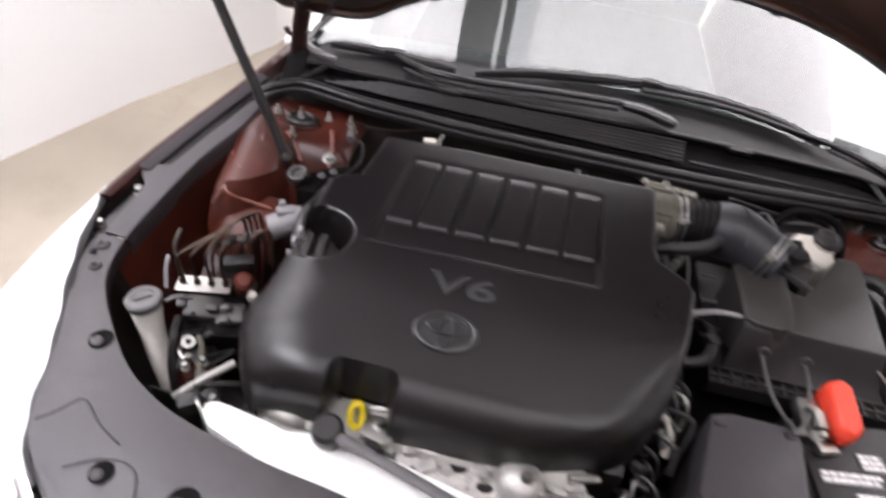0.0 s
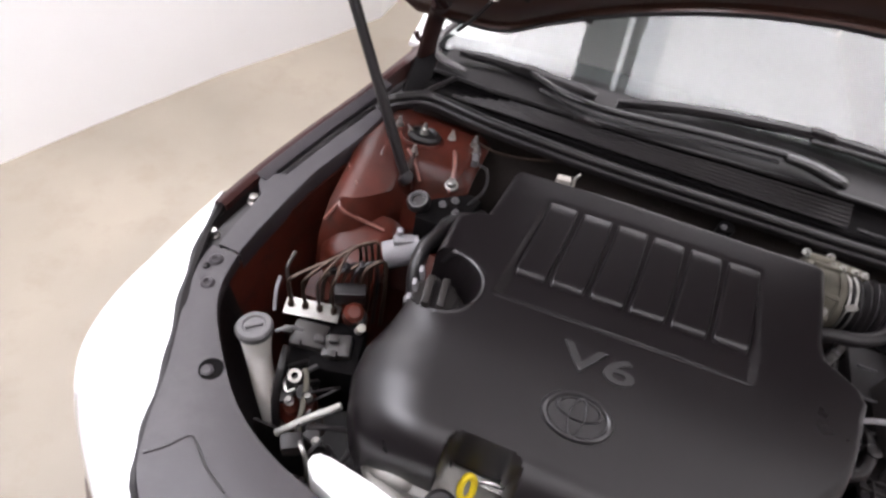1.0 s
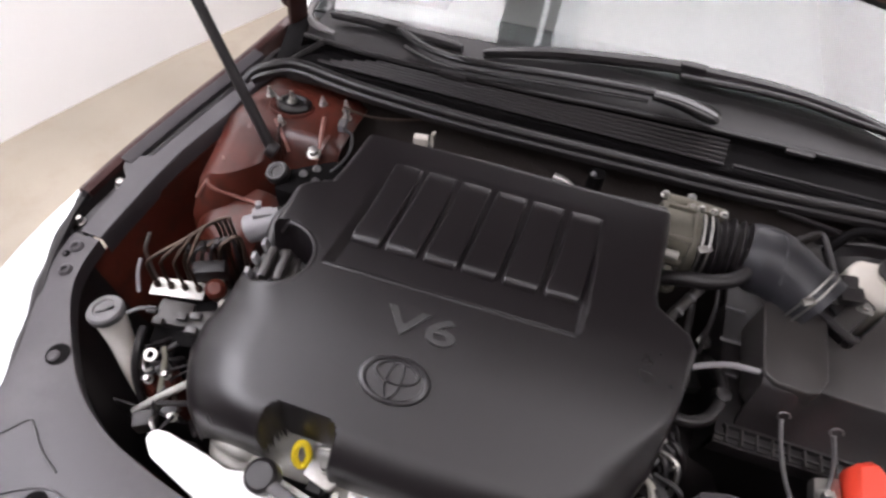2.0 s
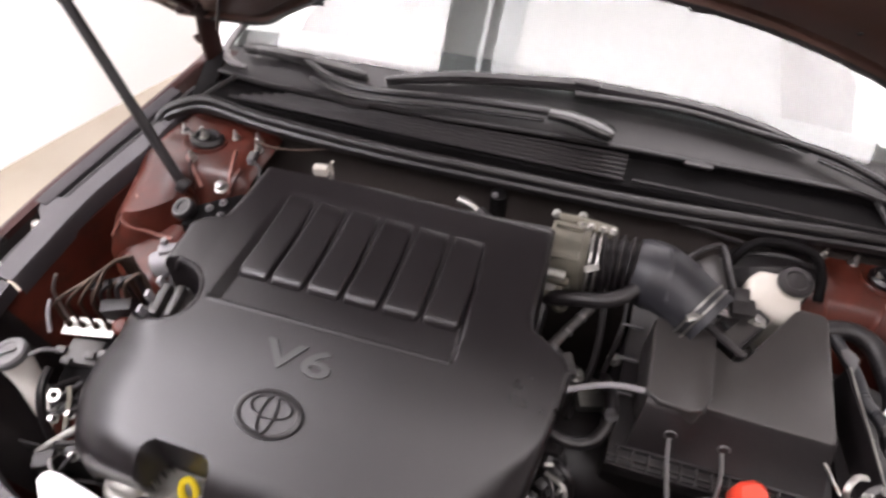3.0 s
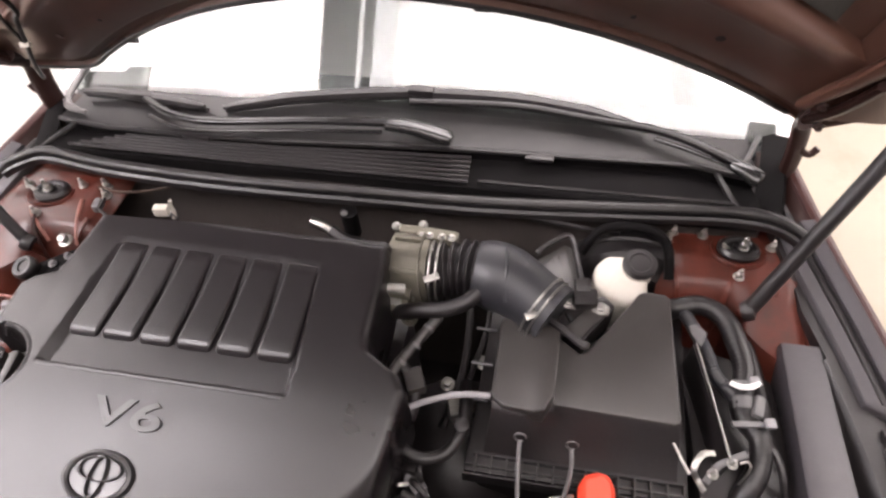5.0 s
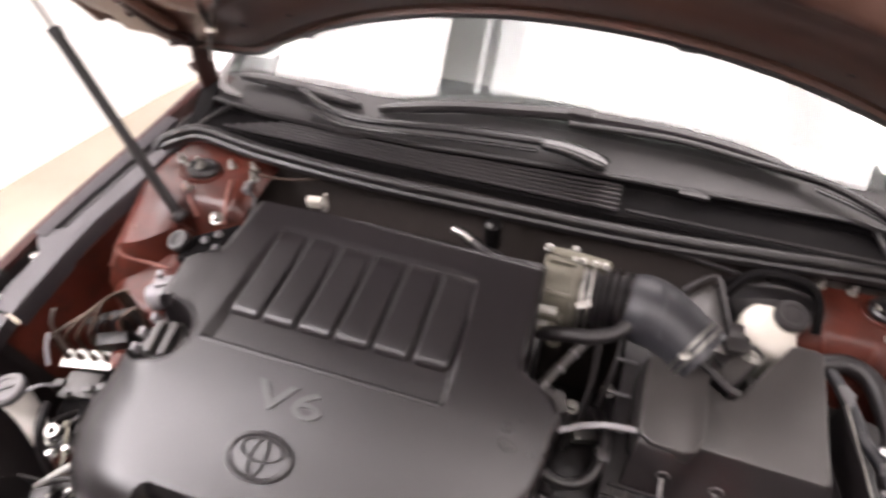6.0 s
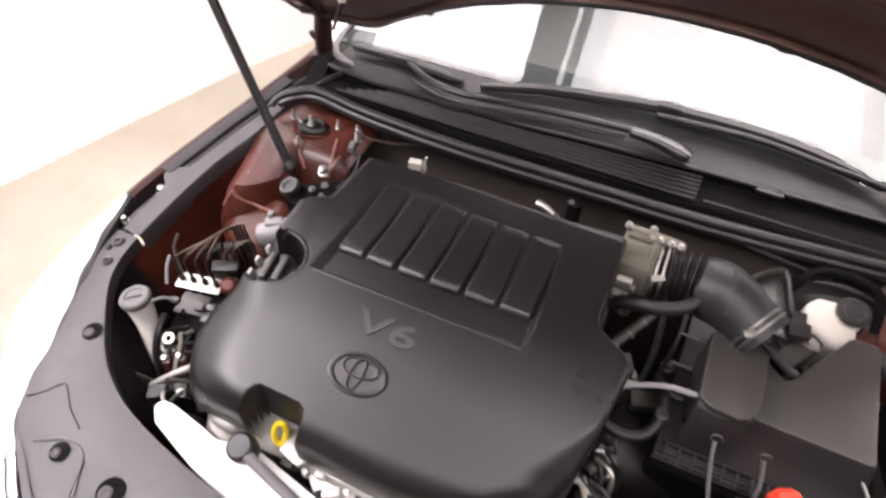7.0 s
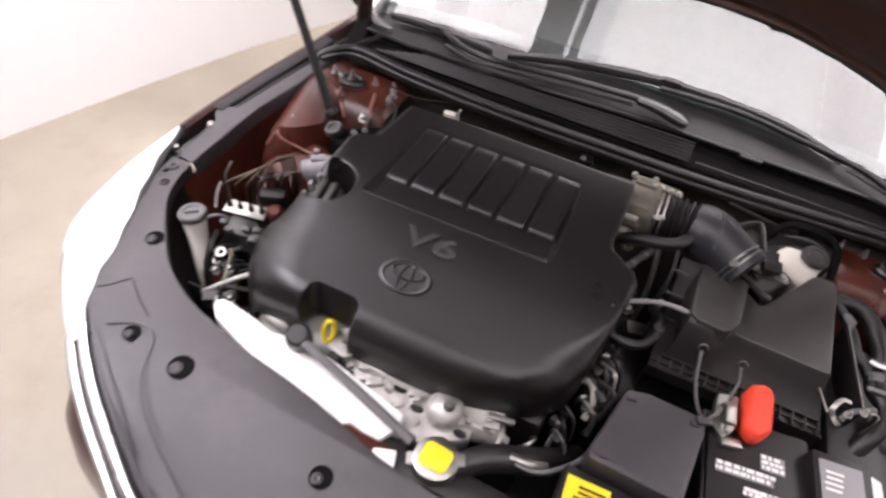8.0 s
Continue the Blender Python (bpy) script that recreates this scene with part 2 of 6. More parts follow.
def sheet(rows, bm=None, thick=0.0, way=(0, 0, -1)):
    """A skin over rows of points, with thickness along way."""
    own = bmesh.new()
    grid = [[own.verts.new(q) for q in row] for row in rows]
    for a, b in zip(grid, grid[1:]):
        for k in range(len(a) - 1):
            own.faces.new((a[k], a[k + 1], b[k + 1], b[k]))
    if thick:
        down = Vector(way) * thick
        back = [[own.verts.new(v.co + down) for v in row] for row in grid]
        for a, b in zip(back, back[1:]):
            for k in range(len(a) - 1):
                own.faces.new((a[k], b[k], b[k + 1], a[k + 1]))
        m, n = len(grid), len(grid[0])
        rim = [(0, k) for k in range(n)] + [(i, n - 1) for i in range(1, m)] + [(m - 1, k) for k in range(n - 2, -1, -1)] + [(i, 0) for i in range(m - 2, 0, -1)]
        for (i, k), (p, q) in zip(rim, rim[1:] + rim[:1]):
            own.faces.new((grid[i][k], back[i][k], back[p][q], grid[p][q]))
    return merged(bm, own)


def bolt(at, rot=(0, 0, 0), r=0.008, h=0.012, shank=0.0, bm=None):
    """A flanged hex nut, with the end of its stud."""
    bm = lathe([(0, 0), (r * 1.5, 0), (r * 1.45, 0.002), (r * 1.1, 0.003)], at, rot, 16, bm=bm)
    bm = lathe([(r, 0.002), (r, h), (r * 0.8, h + 0.001), (0, h + 0.001)], at, rot, 6, bm=bm)
    if shank:
        bm = lathe([(r * 0.55, h), (r * 0.55, h + shank), (r * 0.4, h + shank + 0.001), (0, h + shank + 0.001)], at, rot, 10, bm=bm)
    return bm


def words(text, size, depth, at, rot, mat, parent, name, stretch=1.0):
    cu = bpy.data.curves.new("letters", "FONT")
    cu.body, cu.size, cu.extrude, cu.bevel_depth = text, size, depth, 0.0002
    cu.align_x, cu.align_y = "CENTER", "CENTER"
    cu.offset = 0.0006
    tmp = bpy.data.objects.new("letters", cu)
    scene.collection.objects.link(tmp)
    me = bpy.data.meshes.new_from_object(tmp.evaluated_get(bpy.context.evaluated_depsgraph_get()))
    bpy.data.objects.remove(tmp)
    me.materials.clear()
    me.materials.append(mat)
    me.transform(pose(*at, *rot) @ Matrix.Diagonal((stretch, 1, 1, 1)))
    ob = new(name, me)
    ob.parent = parent
    return ob


def lerp(a, b, t):
    return a + (b - a) * t


def curve_at(rows, t):
    """The value at t of a line through (t, value) rows, straight between them."""
    for (a, va), (b, vb) in zip(rows, rows[1:]):
        if t <= b:
            k = min(max((t - a) / (b - a), 0), 1)
            return lerp(va, vb, k)
    return rows[-1][1]


# ---- the room ----
def wall(name, line, thick, height, label, paint=WALL):
    """A wall along a line of points; thick: to the left of its way."""
    pts = [Vector((*p, 0)) for p in line]
    off = []
    for i, p in enumerate(pts):
        way = (pts[min(i + 1, len(pts) - 1)] - pts[max(i - 1, 0)]).normalized()
        off.append(p + Vector((-way.y, way.x, 0)) * thick)
    outline = [(p.x, p.y) for p in pts] + [(p.x, p.y) for p in off[::-1]]
    return single(name, prism(outline, -0.05, height, 0), paint, label, "wall", kind="structure", smooth=False)


LEFT_WALL = [(-3.2, -3.2), (-2.21, -0.2), (-1.98, 0.42), (-1.77, 0.95), (-1.54, 1.42), (-1.40, 1.75), (-1.36, 4.2)]
RIGHT_WALL = [(3.3, -3.2), (3.0, -0.3), (2.85, 0.75), (2.70, 1.6), (1.70, 2.7), (1.36, 4.2)]
single("floor", box((0, 0.5, -0.06), (9, 9, 0.12), bevel=0), FLOOR, "beige sealed concrete floor with faint stains", "floor", kind="structure", smooth=False)
wall("wall_left", LEFT_WALL, 0.15, ROOM_TOP, "plain white painted wall, bright")
wall("wall_right", RIGHT_WALL[::-1], 0.15, ROOM_TOP, "plain white painted wall, bright")
wall("wall_back", [(-1.55, 4.2), (1.55, 4.2)], 0.15, ROOM_TOP, "plain white painted wall behind the car")
wall("wall_front", [(3.5, -3.2), (-3.5, -3.2)], 0.15, ROOM_TOP, "unseen wall before the car, greyed to dim reflections", FRONTWALL)
single("ceiling", box((0, 0.5, ROOM_TOP + 0.06), (9, 9, 0.12), bevel=0), CEILING, "plain white painted ceiling", "ceiling", kind="structure", smooth=False)


def ceiling_light(x0, x1, y0, y1, glow, e=0.02, label="large flat white ceiling light with a pale metal frame"):
    cx, cy = (x0 + x1) / 2, (y0 + y1) / 2
    t = thing("ceiling_light", label, "ceiling light", (cx, cy, ROOM_TOP), "ceiling lights")
    w, d = x1 - x0, y1 - y0
    bm = None
    for px, py, sx, sy in ((0, d / 2 - e / 2, w, e), (0, -d / 2 + e / 2, w, e), (w / 2 - e / 2, 0, e, d - 2 * e), (-w / 2 + e / 2, 0, e, d - 2 * e)):
        bm = box((px, py, -0.022), (sx, sy, 0.044), bevel=0.1 * e, bm=bm)
    part("frame", bm, WHITE, t)
    part("diffuser", box((0, 0, -0.018), (w - 1.9 * e, d - 1.9 * e, 0.02), bevel=0), glow, t, "glowing white diffuser", smooth=False)


t = thing("ceiling_light", "wide white ceiling light that follows the wall", "ceiling light", (-1.45, 0.75, ROOM_TOP), "ceiling lights")
edge = [(-0.36, 0.70), (0.45, 0.70), (0.45, -0.69), (-0.67, -0.69), (-0.51, -0.24), (-0.38, 0.06)]
part("diffuser", prism([(x, y) for x, y in edge[::-1]], -0.028, -0.008, 0), GLOW, t, "glowing white diffuser", smooth=False)
part("frame", prism([(x * 1.004, y * 1.004) for x, y in edge[::-1]], -0.010, 0.0, 0), WHITE, t)
ceiling_light(-0.40, 2.62, 0.06, 1.50, RIGHTGLOW, 0.004)
ceiling_light(-0.565, -0.40, 0.06, 1.45, SOFTGLOW, 0.003, "narrow dim frosted ceiling light")
ceiling_light(-0.685, -0.640, 0.06, 1.45, SOFTGLOW, 0.003, "narrow dim frosted ceiling light")
# unseen panel, added to brighten the left wall and the cover's front
ceiling_light(-2.35, -1.15, -1.75, -0.55, FRONTFILL, 0.02, "flat fill light added before the car, unseen")
# unseen panel, added to light the back wall and the cabin
ceiling_light(-1.0, 1.0, 2.3, 3.7, GLOW, 0.02, "large flat fill light added behind the car, unseen")
# another unseen panel, added as fill for the engine's front edge
ceiling_light(-0.55, 1.7, -1.5, -0.75, DIMFILL, 0.02, "long dim fill light added before the car, unseen")


def wall_light(a, b, z0, z1, inward):
    """An added, unseen fill light high on a wall between two places of its foot line."""
    a, b = Vector((*a, 0)), Vector((*b, 0))
    way, side = (b - a).normalized(), Vector((*inward, 0)).normalized()
    mid = (a + b) / 2 + Vector((0, 0, (z0 + z1) / 2))
    t = thing("wall_light", "long flat fill light added high on the wall, unseen", "wall light", mid, "wall lights")
    t.rotation_euler = (0, 0, math.atan2(way.y, way.x))
    w, h, out = (b - a).length, z1 - z0, 1 if way.cross(side).z > 0 else -1
    bm = None
    for px, pz, sx, sz in ((0, h / 2, w, 0.006), (0, -h / 2, w, 0.006), (w / 2, 0, 0.006, h - 0.006), (-w / 2, 0, 0.006, h - 0.006)):
        bm = box((px, 0.017 * out, pz), (sx, 0.034, sz), bevel=0.001, bm=bm)
    part("frame", bm, WHITE, t)
    part("diffuser", box((0, 0.022 * out, 0), (w - 0.006, 0.02, h - 0.006), bevel=0), WALLFILL, t, "glowing white diffuser", smooth=False)


# out of view; added to lift the wall, floor and windshield reflection
wall_light((-2.15, -0.15), (-1.74, 0.92), 1.82, 2.745, (1, -0.4))
t = thing("ceiling_channel", "dark glossy glazed channel between the ceiling lights", "ceiling channel", (-0.83, 0.75, ROOM_TOP))
part("back", box((0.06, 0, -0.004), (0.42, 1.39, 0.008), bevel=0), DARK, t)
for x, y, w, d in ((-0.055, -0.35, 0.05, 0.66), (0.075, -0.35, 0.13, 0.66), (0.0, 0.06, 0.29, 0.03), (0.075, 0.40, 0.13, 0.56), (-0.12, 0.40, 0.03, 0.56)):
    part("glazing", box((x, y, -0.012), (w, d, 0.01), bevel=0.002), GREENGLASS, t, "grey-green glazing")

# ---- the car's body ----
car = thing("car", "dark red saloon car with its hood propped open", "car")
CREST = [(0.24, 0.640, 0.935), (0.13, 0.672, 0.915), (0.0, 0.712, 0.892), (-0.13, 0.762, 0.866), (-0.25, 0.800, 0.846), (-0.35, 0.823, 0.830), (-0.45, 0.832, 0.818)]
CREST = [tuple(q) for q in spline(CREST, 12)]


def strip(s, rows, offsets):
    return sheet([[(s * (x + dx), y, z + dz) for dx, dz in offsets] for y, x, z in rows], thick=0.003)


def fender(s):
    rows = []
    for y, x, z in [r for r in CREST if -0.335 < r[0] < 0.155]:
        k = min(1, max(0, (-0.27 - y) / 0.06))
        rows.append([(s * (x - 0.017), y, z - 0.014), (s * (x - 0.015), y, z - 0.004), (s * (x - 0.006), y, z), (s * (x + 0.002), y, z - 0.003), (s * (x + 0.012 - 0.006 * k), y, z - 0.022),
                     (s * (x + 0.035 - 0.050 * k), y, z - 0.10 + 0.04 * k), (s * (x + 0.055 - 0.075 * k), y, z - 0.25), (s * (x + 0.055 - 0.075 * k), y, 0.28)])
    ob = part("fender", sheet(rows, thick=0.003, way=(-s, 0, 0)), PAINT, car, "dark red painted fender")
    back = [r for r in CREST if r[0] > -0.262]
    part("hinge_pocket", strip(s, [r for r in CREST if 0.02 < r[0] < 0.135], ((-0.012, -0.006), (-0.016, -0.002), (-0.028, -0.022), (-0.045, -0.028))), HINGE, ob)
    part("outer_trim", strip(s, [r for r in back if r[0] < 0.04], ((-0.0095, -0.008), (-0.0105, -0.0015), (-0.013, 0.0), (-0.028, -0.005), (-0.0305, -0.007), (-0.031, -0.024))), PLATE, ob, "grey-black plastic gutter trim")
    part("ledge", strip(s, [r for r in CREST if r[0] < -0.25], ((-0.017, -0.016), (-0.022, -0.030), (-0.050, -0.032), (-0.056, -0.016))), BLACK, ob)
    part("gutter", strip(s, [r for r in CREST if r[0] < 0.12], ((-0.026, -0.027), (-0.060, -0.031))), BLACK, ob)
    part("weatherstrip", tube([(s * (x - 0.0385), y, z - 0.017) for y, x, z in back if y < 0.08], lambda u: 0.0062 * min(1, 8 * u + 0.3, 8 * (1 - u) + 0.3), 8, 2), RUBBER, ob)
    rows, floor_rows = [], []
    for y, x, z in CREST:
        if -0.40 < y < 0.04:
            w = curve_at([(-0.41, 0.052), (-0.315, 0.047), (-0.285, 0.042), (-0.266, 0.020), (-0.244, 0.014), (-0.236, 0.0455), (0.04, 0.048)], y)
            q = curve_at([(-0.41, 0.090), (-0.32, 0.088), (-0.20, 0.079), (-0.10, 0.082), (-0.04, 0.072), (0.04, 0.064)], y)
            e = q if s < 0 else min(q - 0.006, w + 0.020)
            rows.append([(s * (x - w), y, z - 0.024), (s * (x - w - 0.001), y, z - 0.006 - 0.13 * max(0, w - 0.012)), (s * (x - e + 0.003), y, z - 0.014), (s * (x - e), y, z - 0.018), (s * (x - e - 0.001), y, z - 0.05)])
            floor_rows.append([(s * (x - e + 0.002), y, z - 0.024), (s * (x - q), y, z - 0.026), (s * (x - q - 0.001), y, z - 0.05)])
    part("inner_trim", sheet(rows, thick=0.003), PLATE, ob, "grey-black plastic gutter trim")
    if s > 0:
        part("channel_floor", sheet(floor_rows, thick=0.003), BLACK, ob, "black plastic gutter channel")
        rows = [[(x - 0.086, y, z - 0.020), (x - 0.094, y, z - 0.028), (x - 0.108, y, z - 0.06), (x - 0.118, y, 0.70)] for y, x, z in CREST if -0.42 < y < -0.165]
        part("channel_wall", sheet(rows, thick=0.003, way=(1, 0, 0)), BLACK, ob)
    part("bolt", bolt((s * 0.780, -0.288, 0.810), r=0.008), STEEL, ob)
    part("bolt", bolt((s * 0.800, -0.375, 0.800), r=0.006), STEEL, ob)
    part("bolt", bolt((s * 0.806, -0.398, 0.798), r=0.005), STEEL, ob)
    return ob


for s in (-1, 1):
    fender(s)

# wheel-house panels between gutter and chassis
for s in (-1, 1):
    rows = []
    for y, x, z in CREST:
        rows.append([(s * (x - 0.085), y, z - 0.045), (s * (x - 0.092), y, z - 0.10), (s * (x - 0.105), y, 0.66), (s * (x - 0.15), y, 0.56), (s * (x - 0.19), y, 0.44)])
    rows.append([(s * 0.715, -0.52, 0.78), (s * 0.70, -0.52, 0.72), (s * 0.68, -0.52, 0.66), (s * 0.63, -0.52, 0.56), (s * 0.58, -0.52, 0.44)])
    rows.append([(s * 0.60, -0.66, 0.78), (s * 0.59, -0.66, 0.72), (s * 0.57, -0.66, 0.66), (s * 0.54, -0.66, 0.56), (s * 0.52, -0.66, 0.44)])
    part("inner_fender", sheet(rows, thick=0.003, way=(s, 0, 0)), APRON, car, "red painted inner fender, dusty")
    rows = []
    for y, x, z in CREST:
        if y < (-0.425 if s < 0 else -0.31):
            d = min(1, max(0, -y - 0.37) / 0.08)
            rows.append([(s * (x - 0.087), y, z - 0.03), (s * (x - 0.098), y, z - 0.065 - 0.035 * d), (s * (x - 0.098 - 0.018 * d), y, z - 0.066 - 0.11 * d), (s * (x - 0.099 - 0.05 * d), y, z - 0.068 - 0.18 * d)])
    rows.append([(s * 0.710, -0.53, 0.785), (s * 0.690, -0.53, 0.72), (s * 0.668, -0.53, 0.66), (s * 0.622, -0.53, 0.57)])
    rows.append([(s * 0.606, -0.65, 0.785), (s * 0.582, -0.65, 0.72), (s * 0.560, -0.65, 0.66), (s * 0.53, -0.65, 0.57)])
    part("splash_guard", sheet(rows, thick=0.003, way=(s, 0, 0)), BLACK, car, "black plastic splash guard")


def strut_tower(x, y, z, s):
    """A flat-topped tower whose outer half bulges forward under the gas strut."""
    rows = []
    for k in range(17):
        u = k / 16
        lx = lerp(-0.118, 0.105, u)
        b = max(0.0, (u - 0.50) / 0.5)
        bulge = 0.105 * math.sin(min(1, b * 1.25) * math.pi / 2) if b > 0 else 0
        edge = 0.020 * max(0, abs(2 * u - 1) - 0.8) / 0.2
        rows.append([(x + s * lx, y + 0.075, z - 0.008 - edge), (x + s * lx, y - 0.045, z - 0.004 - edge), (x + s * lx, y - 0.060 - 0.2 * bulge, z - 0.012 - edge - 0.10 * bulge), (x + s * (lx - 0.004), y - 0.085 - 0.75 * bulge, z - 0.045 - edge),
                     (x + s * (lx - 0.006), y - 0.105 - bulge, z - 0.11), (x + s * (lx - 0.008), y - 0.115 - 1.05 * bulge, z - 0.17), (x + s * (lx - 0.008), y - 0.19 - 0.8 * bulge, z - 0.205), (x + s * lx, y - 0.22 - bulge, z - 0.40)])
    ob = part("strut_tower", sheet(rows, thick=0.004, way=(0, 0.6, -0.8)), APRON, car, "red painted suspension strut tower")
    cap = [(0.040, -0.001), (0.041, 0.005), (0.036, 0.010), (0.029, 0.011), (0.024, 0.006), (0.013, 0.006), (0.012, 0.014), (0, 0.015)]
    part("rubber_cap", lathe(cap, (x - s * 0.004 * (s < 0), y + 0.006, z - 0.004), (-10, 0, 0), 28, (0.78, 0.66)), RUBBER, ob, "black rubber strut cap")
    part("cap_ring", lathe([(0.041, 0.0), (0.049, 0.002), (0.051, 0.0), (0.052, -0.004)], (x, y + 0.006, z - 0.005), (-10, 0, 0), 28, (0.82, 0.70)), APRON, ob)
    part("stud", bolt((x + 0.004, y + 0.004, z + 0.008), r=0.006, h=0.009, shank=0.012), STEEL, ob)
    part("stud", bolt((x - 0.020, y, z + 0.004), (0, -30, 0), r=0.004, h=0.008, shank=0.006), STEEL, ob)
    for dx, dy in ((0.050, 0.018), (-0.004, -0.044), (-0.050, 0.030)):
        part("nut", bolt((x + s * dx, y + dy, z - 0.005), r=0.0055, h=0.010, shank=0.008), STEEL, ob)
    for dx, dy in ((-0.094, 0.034), (-0.104, 0.014)):
        part("stud", bolt((x + s * dx, y + dy, z - 0.008), r=0.006, h=0.012, shank=0.010), STEEL, ob)
    if s < 0:
        rows = []
        for k in range(13):
            u = k / 12
            lx = lerp(0.088, -0.034, u)
            d = 0.018 * max(0, abs(2 * u - 1) - 0.55) ** 2 / 0.2
            reach = 1 - 0.25 * max(0, 0.5 - u)
            rows.append([(x + s * lx, y + b * reach, z + c - d) for b, c in ((-0.135, -0.088), (-0.175, -0.094), (-0.215, -0.098), (-0.240, -0.101), (-0.252, -0.108), (-0.258, -0.120), (-0.262, -0.17), (-0.27, -0.24))])
        part("shelf", sheet(rows, thick=0.003, way=(0, 0.6, -0.8)), APRON, ob)
        # pressed edges, their pink highlights painted on
        for line, r in (([(-0.652, -0.226, 0.815), (-0.642, -0.235, 0.806), (-0.607, -0.226, 0.788), (-0.567, -0.223, 0.780)], 0.0032),
                        ([(-0.652, -0.228, 0.813), (-0.660, -0.240, 0.800), (-0.668, -0.250, 0.785)], 0.0030),
                        ([(-0.504, -0.062, 0.866), (-0.492, -0.096, 0.866), (-0.486, -0.120, 0.856), (-0.484, -0.138, 0.838)], 0.0036),
                        ([(-0.581, -0.098, 0.867), (-0.566, -0.112, 0.865), (-0.552, -0.125, 0.852), (-0.541, -0.135, 0.836)], 0.0030)):
            part("worn_edge", tube(line, r, 8, 6), EDGESHEEN, ob, "pressed edge with its highlight painted pale")
        part("seam", tube([(-0.675, -0.144, 0.829), (-0.655, -0.169, 0.833), (-0.636, -0.191, 0.834)], 0.0016, 6, 5), EDGESHEEN, ob)
        part("pipe", tube([(x - s * 0.004, y - 0.046, z - 0.002), (x - s * 0.010, y - 0.066, z - 0.010), (x - s * 0.020, y - 0.088, z - 0.040), (x - s * 0.026, y - 0.100, z - 0.085)], 0.003, 8, 5), HINGE, ob)
    if s > 0:
        part("flange", tube([(x + s * 0.108, y - 0.02, z - 0.055), (x + s * 0.112, y - 0.10, z - 0.065), (x + s * 0.105, y - 0.17, z - 0.082), (x + s * 0.088, y - 0.24, z - 0.085)], 0.006, 8, 5, flat=0.6), APRON, ob)
    for a, b in ((-0.012, -0.030), (-0.098, -0.080), (0.048, 0.052)):
        part("bead", tube([(x + s * a, y - 0.040, z - 0.006), (x + s * (a * 0.6 + b * 0.4), y - 0.068, z - 0.020), (x + s * b, y - 0.095, z - 0.075)], 0.0045, 8, 5, flat=0.6), APRON, ob)
    return ob


strut_tower(-0.572, -0.058, 0.870, -1)
strut_tower(0.588, -0.015, 0.860, 1)
part("firewall", sheet([[(x, 0.005 + 0.02 * (x / 0.6) ** 2, 0.90), (x, 0.0 + 0.02 * (x / 0.6) ** 2, 0.80), (x, -0.035, 0.72), (x, -0.045, 0.42)] for x in [-0.62 + 1.24 * k / 16 for k in range(17)]], thick=0.01, way=(0, 1, 0)), PAD, car, "dark brown padded firewall")
part("undertray", box((0, -0.36, 0.40), (1.30, 0.80, 0.03), bevel=0.005), BLACK, car)

# front cover plate
INNER = [(-0.738, -0.402), (-0.732, -0.45), (-0.712, -0.50), (-0.662, -0.562), (-0.602, -0.62), (-0.535, -0.658), (-0.465, -0.68), (-0.37, -0.70), (-0.28, -0.712), (-0.19, -0.73), (-0.10, -0.752), (0, -0.762)]
OUTER = [(0, -1.0), (-0.2, -0.985), (-0.347, -0.942), (-0.42, -0.902), (-0.50, -0.858), (-0.57, -0.815), (-0.625, -0.775), (-0.665, -0.735), (-0.69, -0.68), (-0.718, -0.60), (-0.755, -0.52), (-0.780, -0.45), (-0.784, -0.402)]
INNER = [(q.x, q.y) for q in spline([(*p, 0) for p in INNER], 3)]
OUTER = [(q.x, q.y) for q in spline([(*p, 0) for p in OUTER], 3)]
half = INNER[:-1] + [(0, INNER[-1][1])]
outline = half + [(-x, y) for x, y in INNER[::-1][1:]] + [(-x, y) for x, y in OUTER[::-1][:-1]] + OUTER
plate_z = lambda x, y: 0.815 - 0.35 * max(0, -y - 0.90) - 0.02 * max(0, abs(x) - 0.6)
plate = part("front_cover", prism(outline, 0.785, 0.815, 0.005, top_z=plate_z), PLATE, car, "grey-black plastic cover over the front panel")


def well(x, y, r, parent):
    """A push pin set off-centre on a dark disc that paints the hollow's shade."""
    z = plate_z(x, y) + 0.0008
    # flat dark disc drawn for the shadow crescent around the pin
    ob = part("recess", lathe([(r * 0.98, 0.0), (r * 0.95, 0.0008), (r * 0.88, 0.0004), (0, 0.0004)], (x, y, z), sides=22), COWL, parent)
    part("pin", lathe([(r * 0.50, 0.0), (r * 0.50, 0.0012), (r * 0.42, 0.0022), (r * 0.26, 0.0026), (r * 0.20, 0.0018), (0, 0.0018)], (x - 0.22 * r, y - 0.24 * r, z), sides=18), PLATE, parent)
    return ob


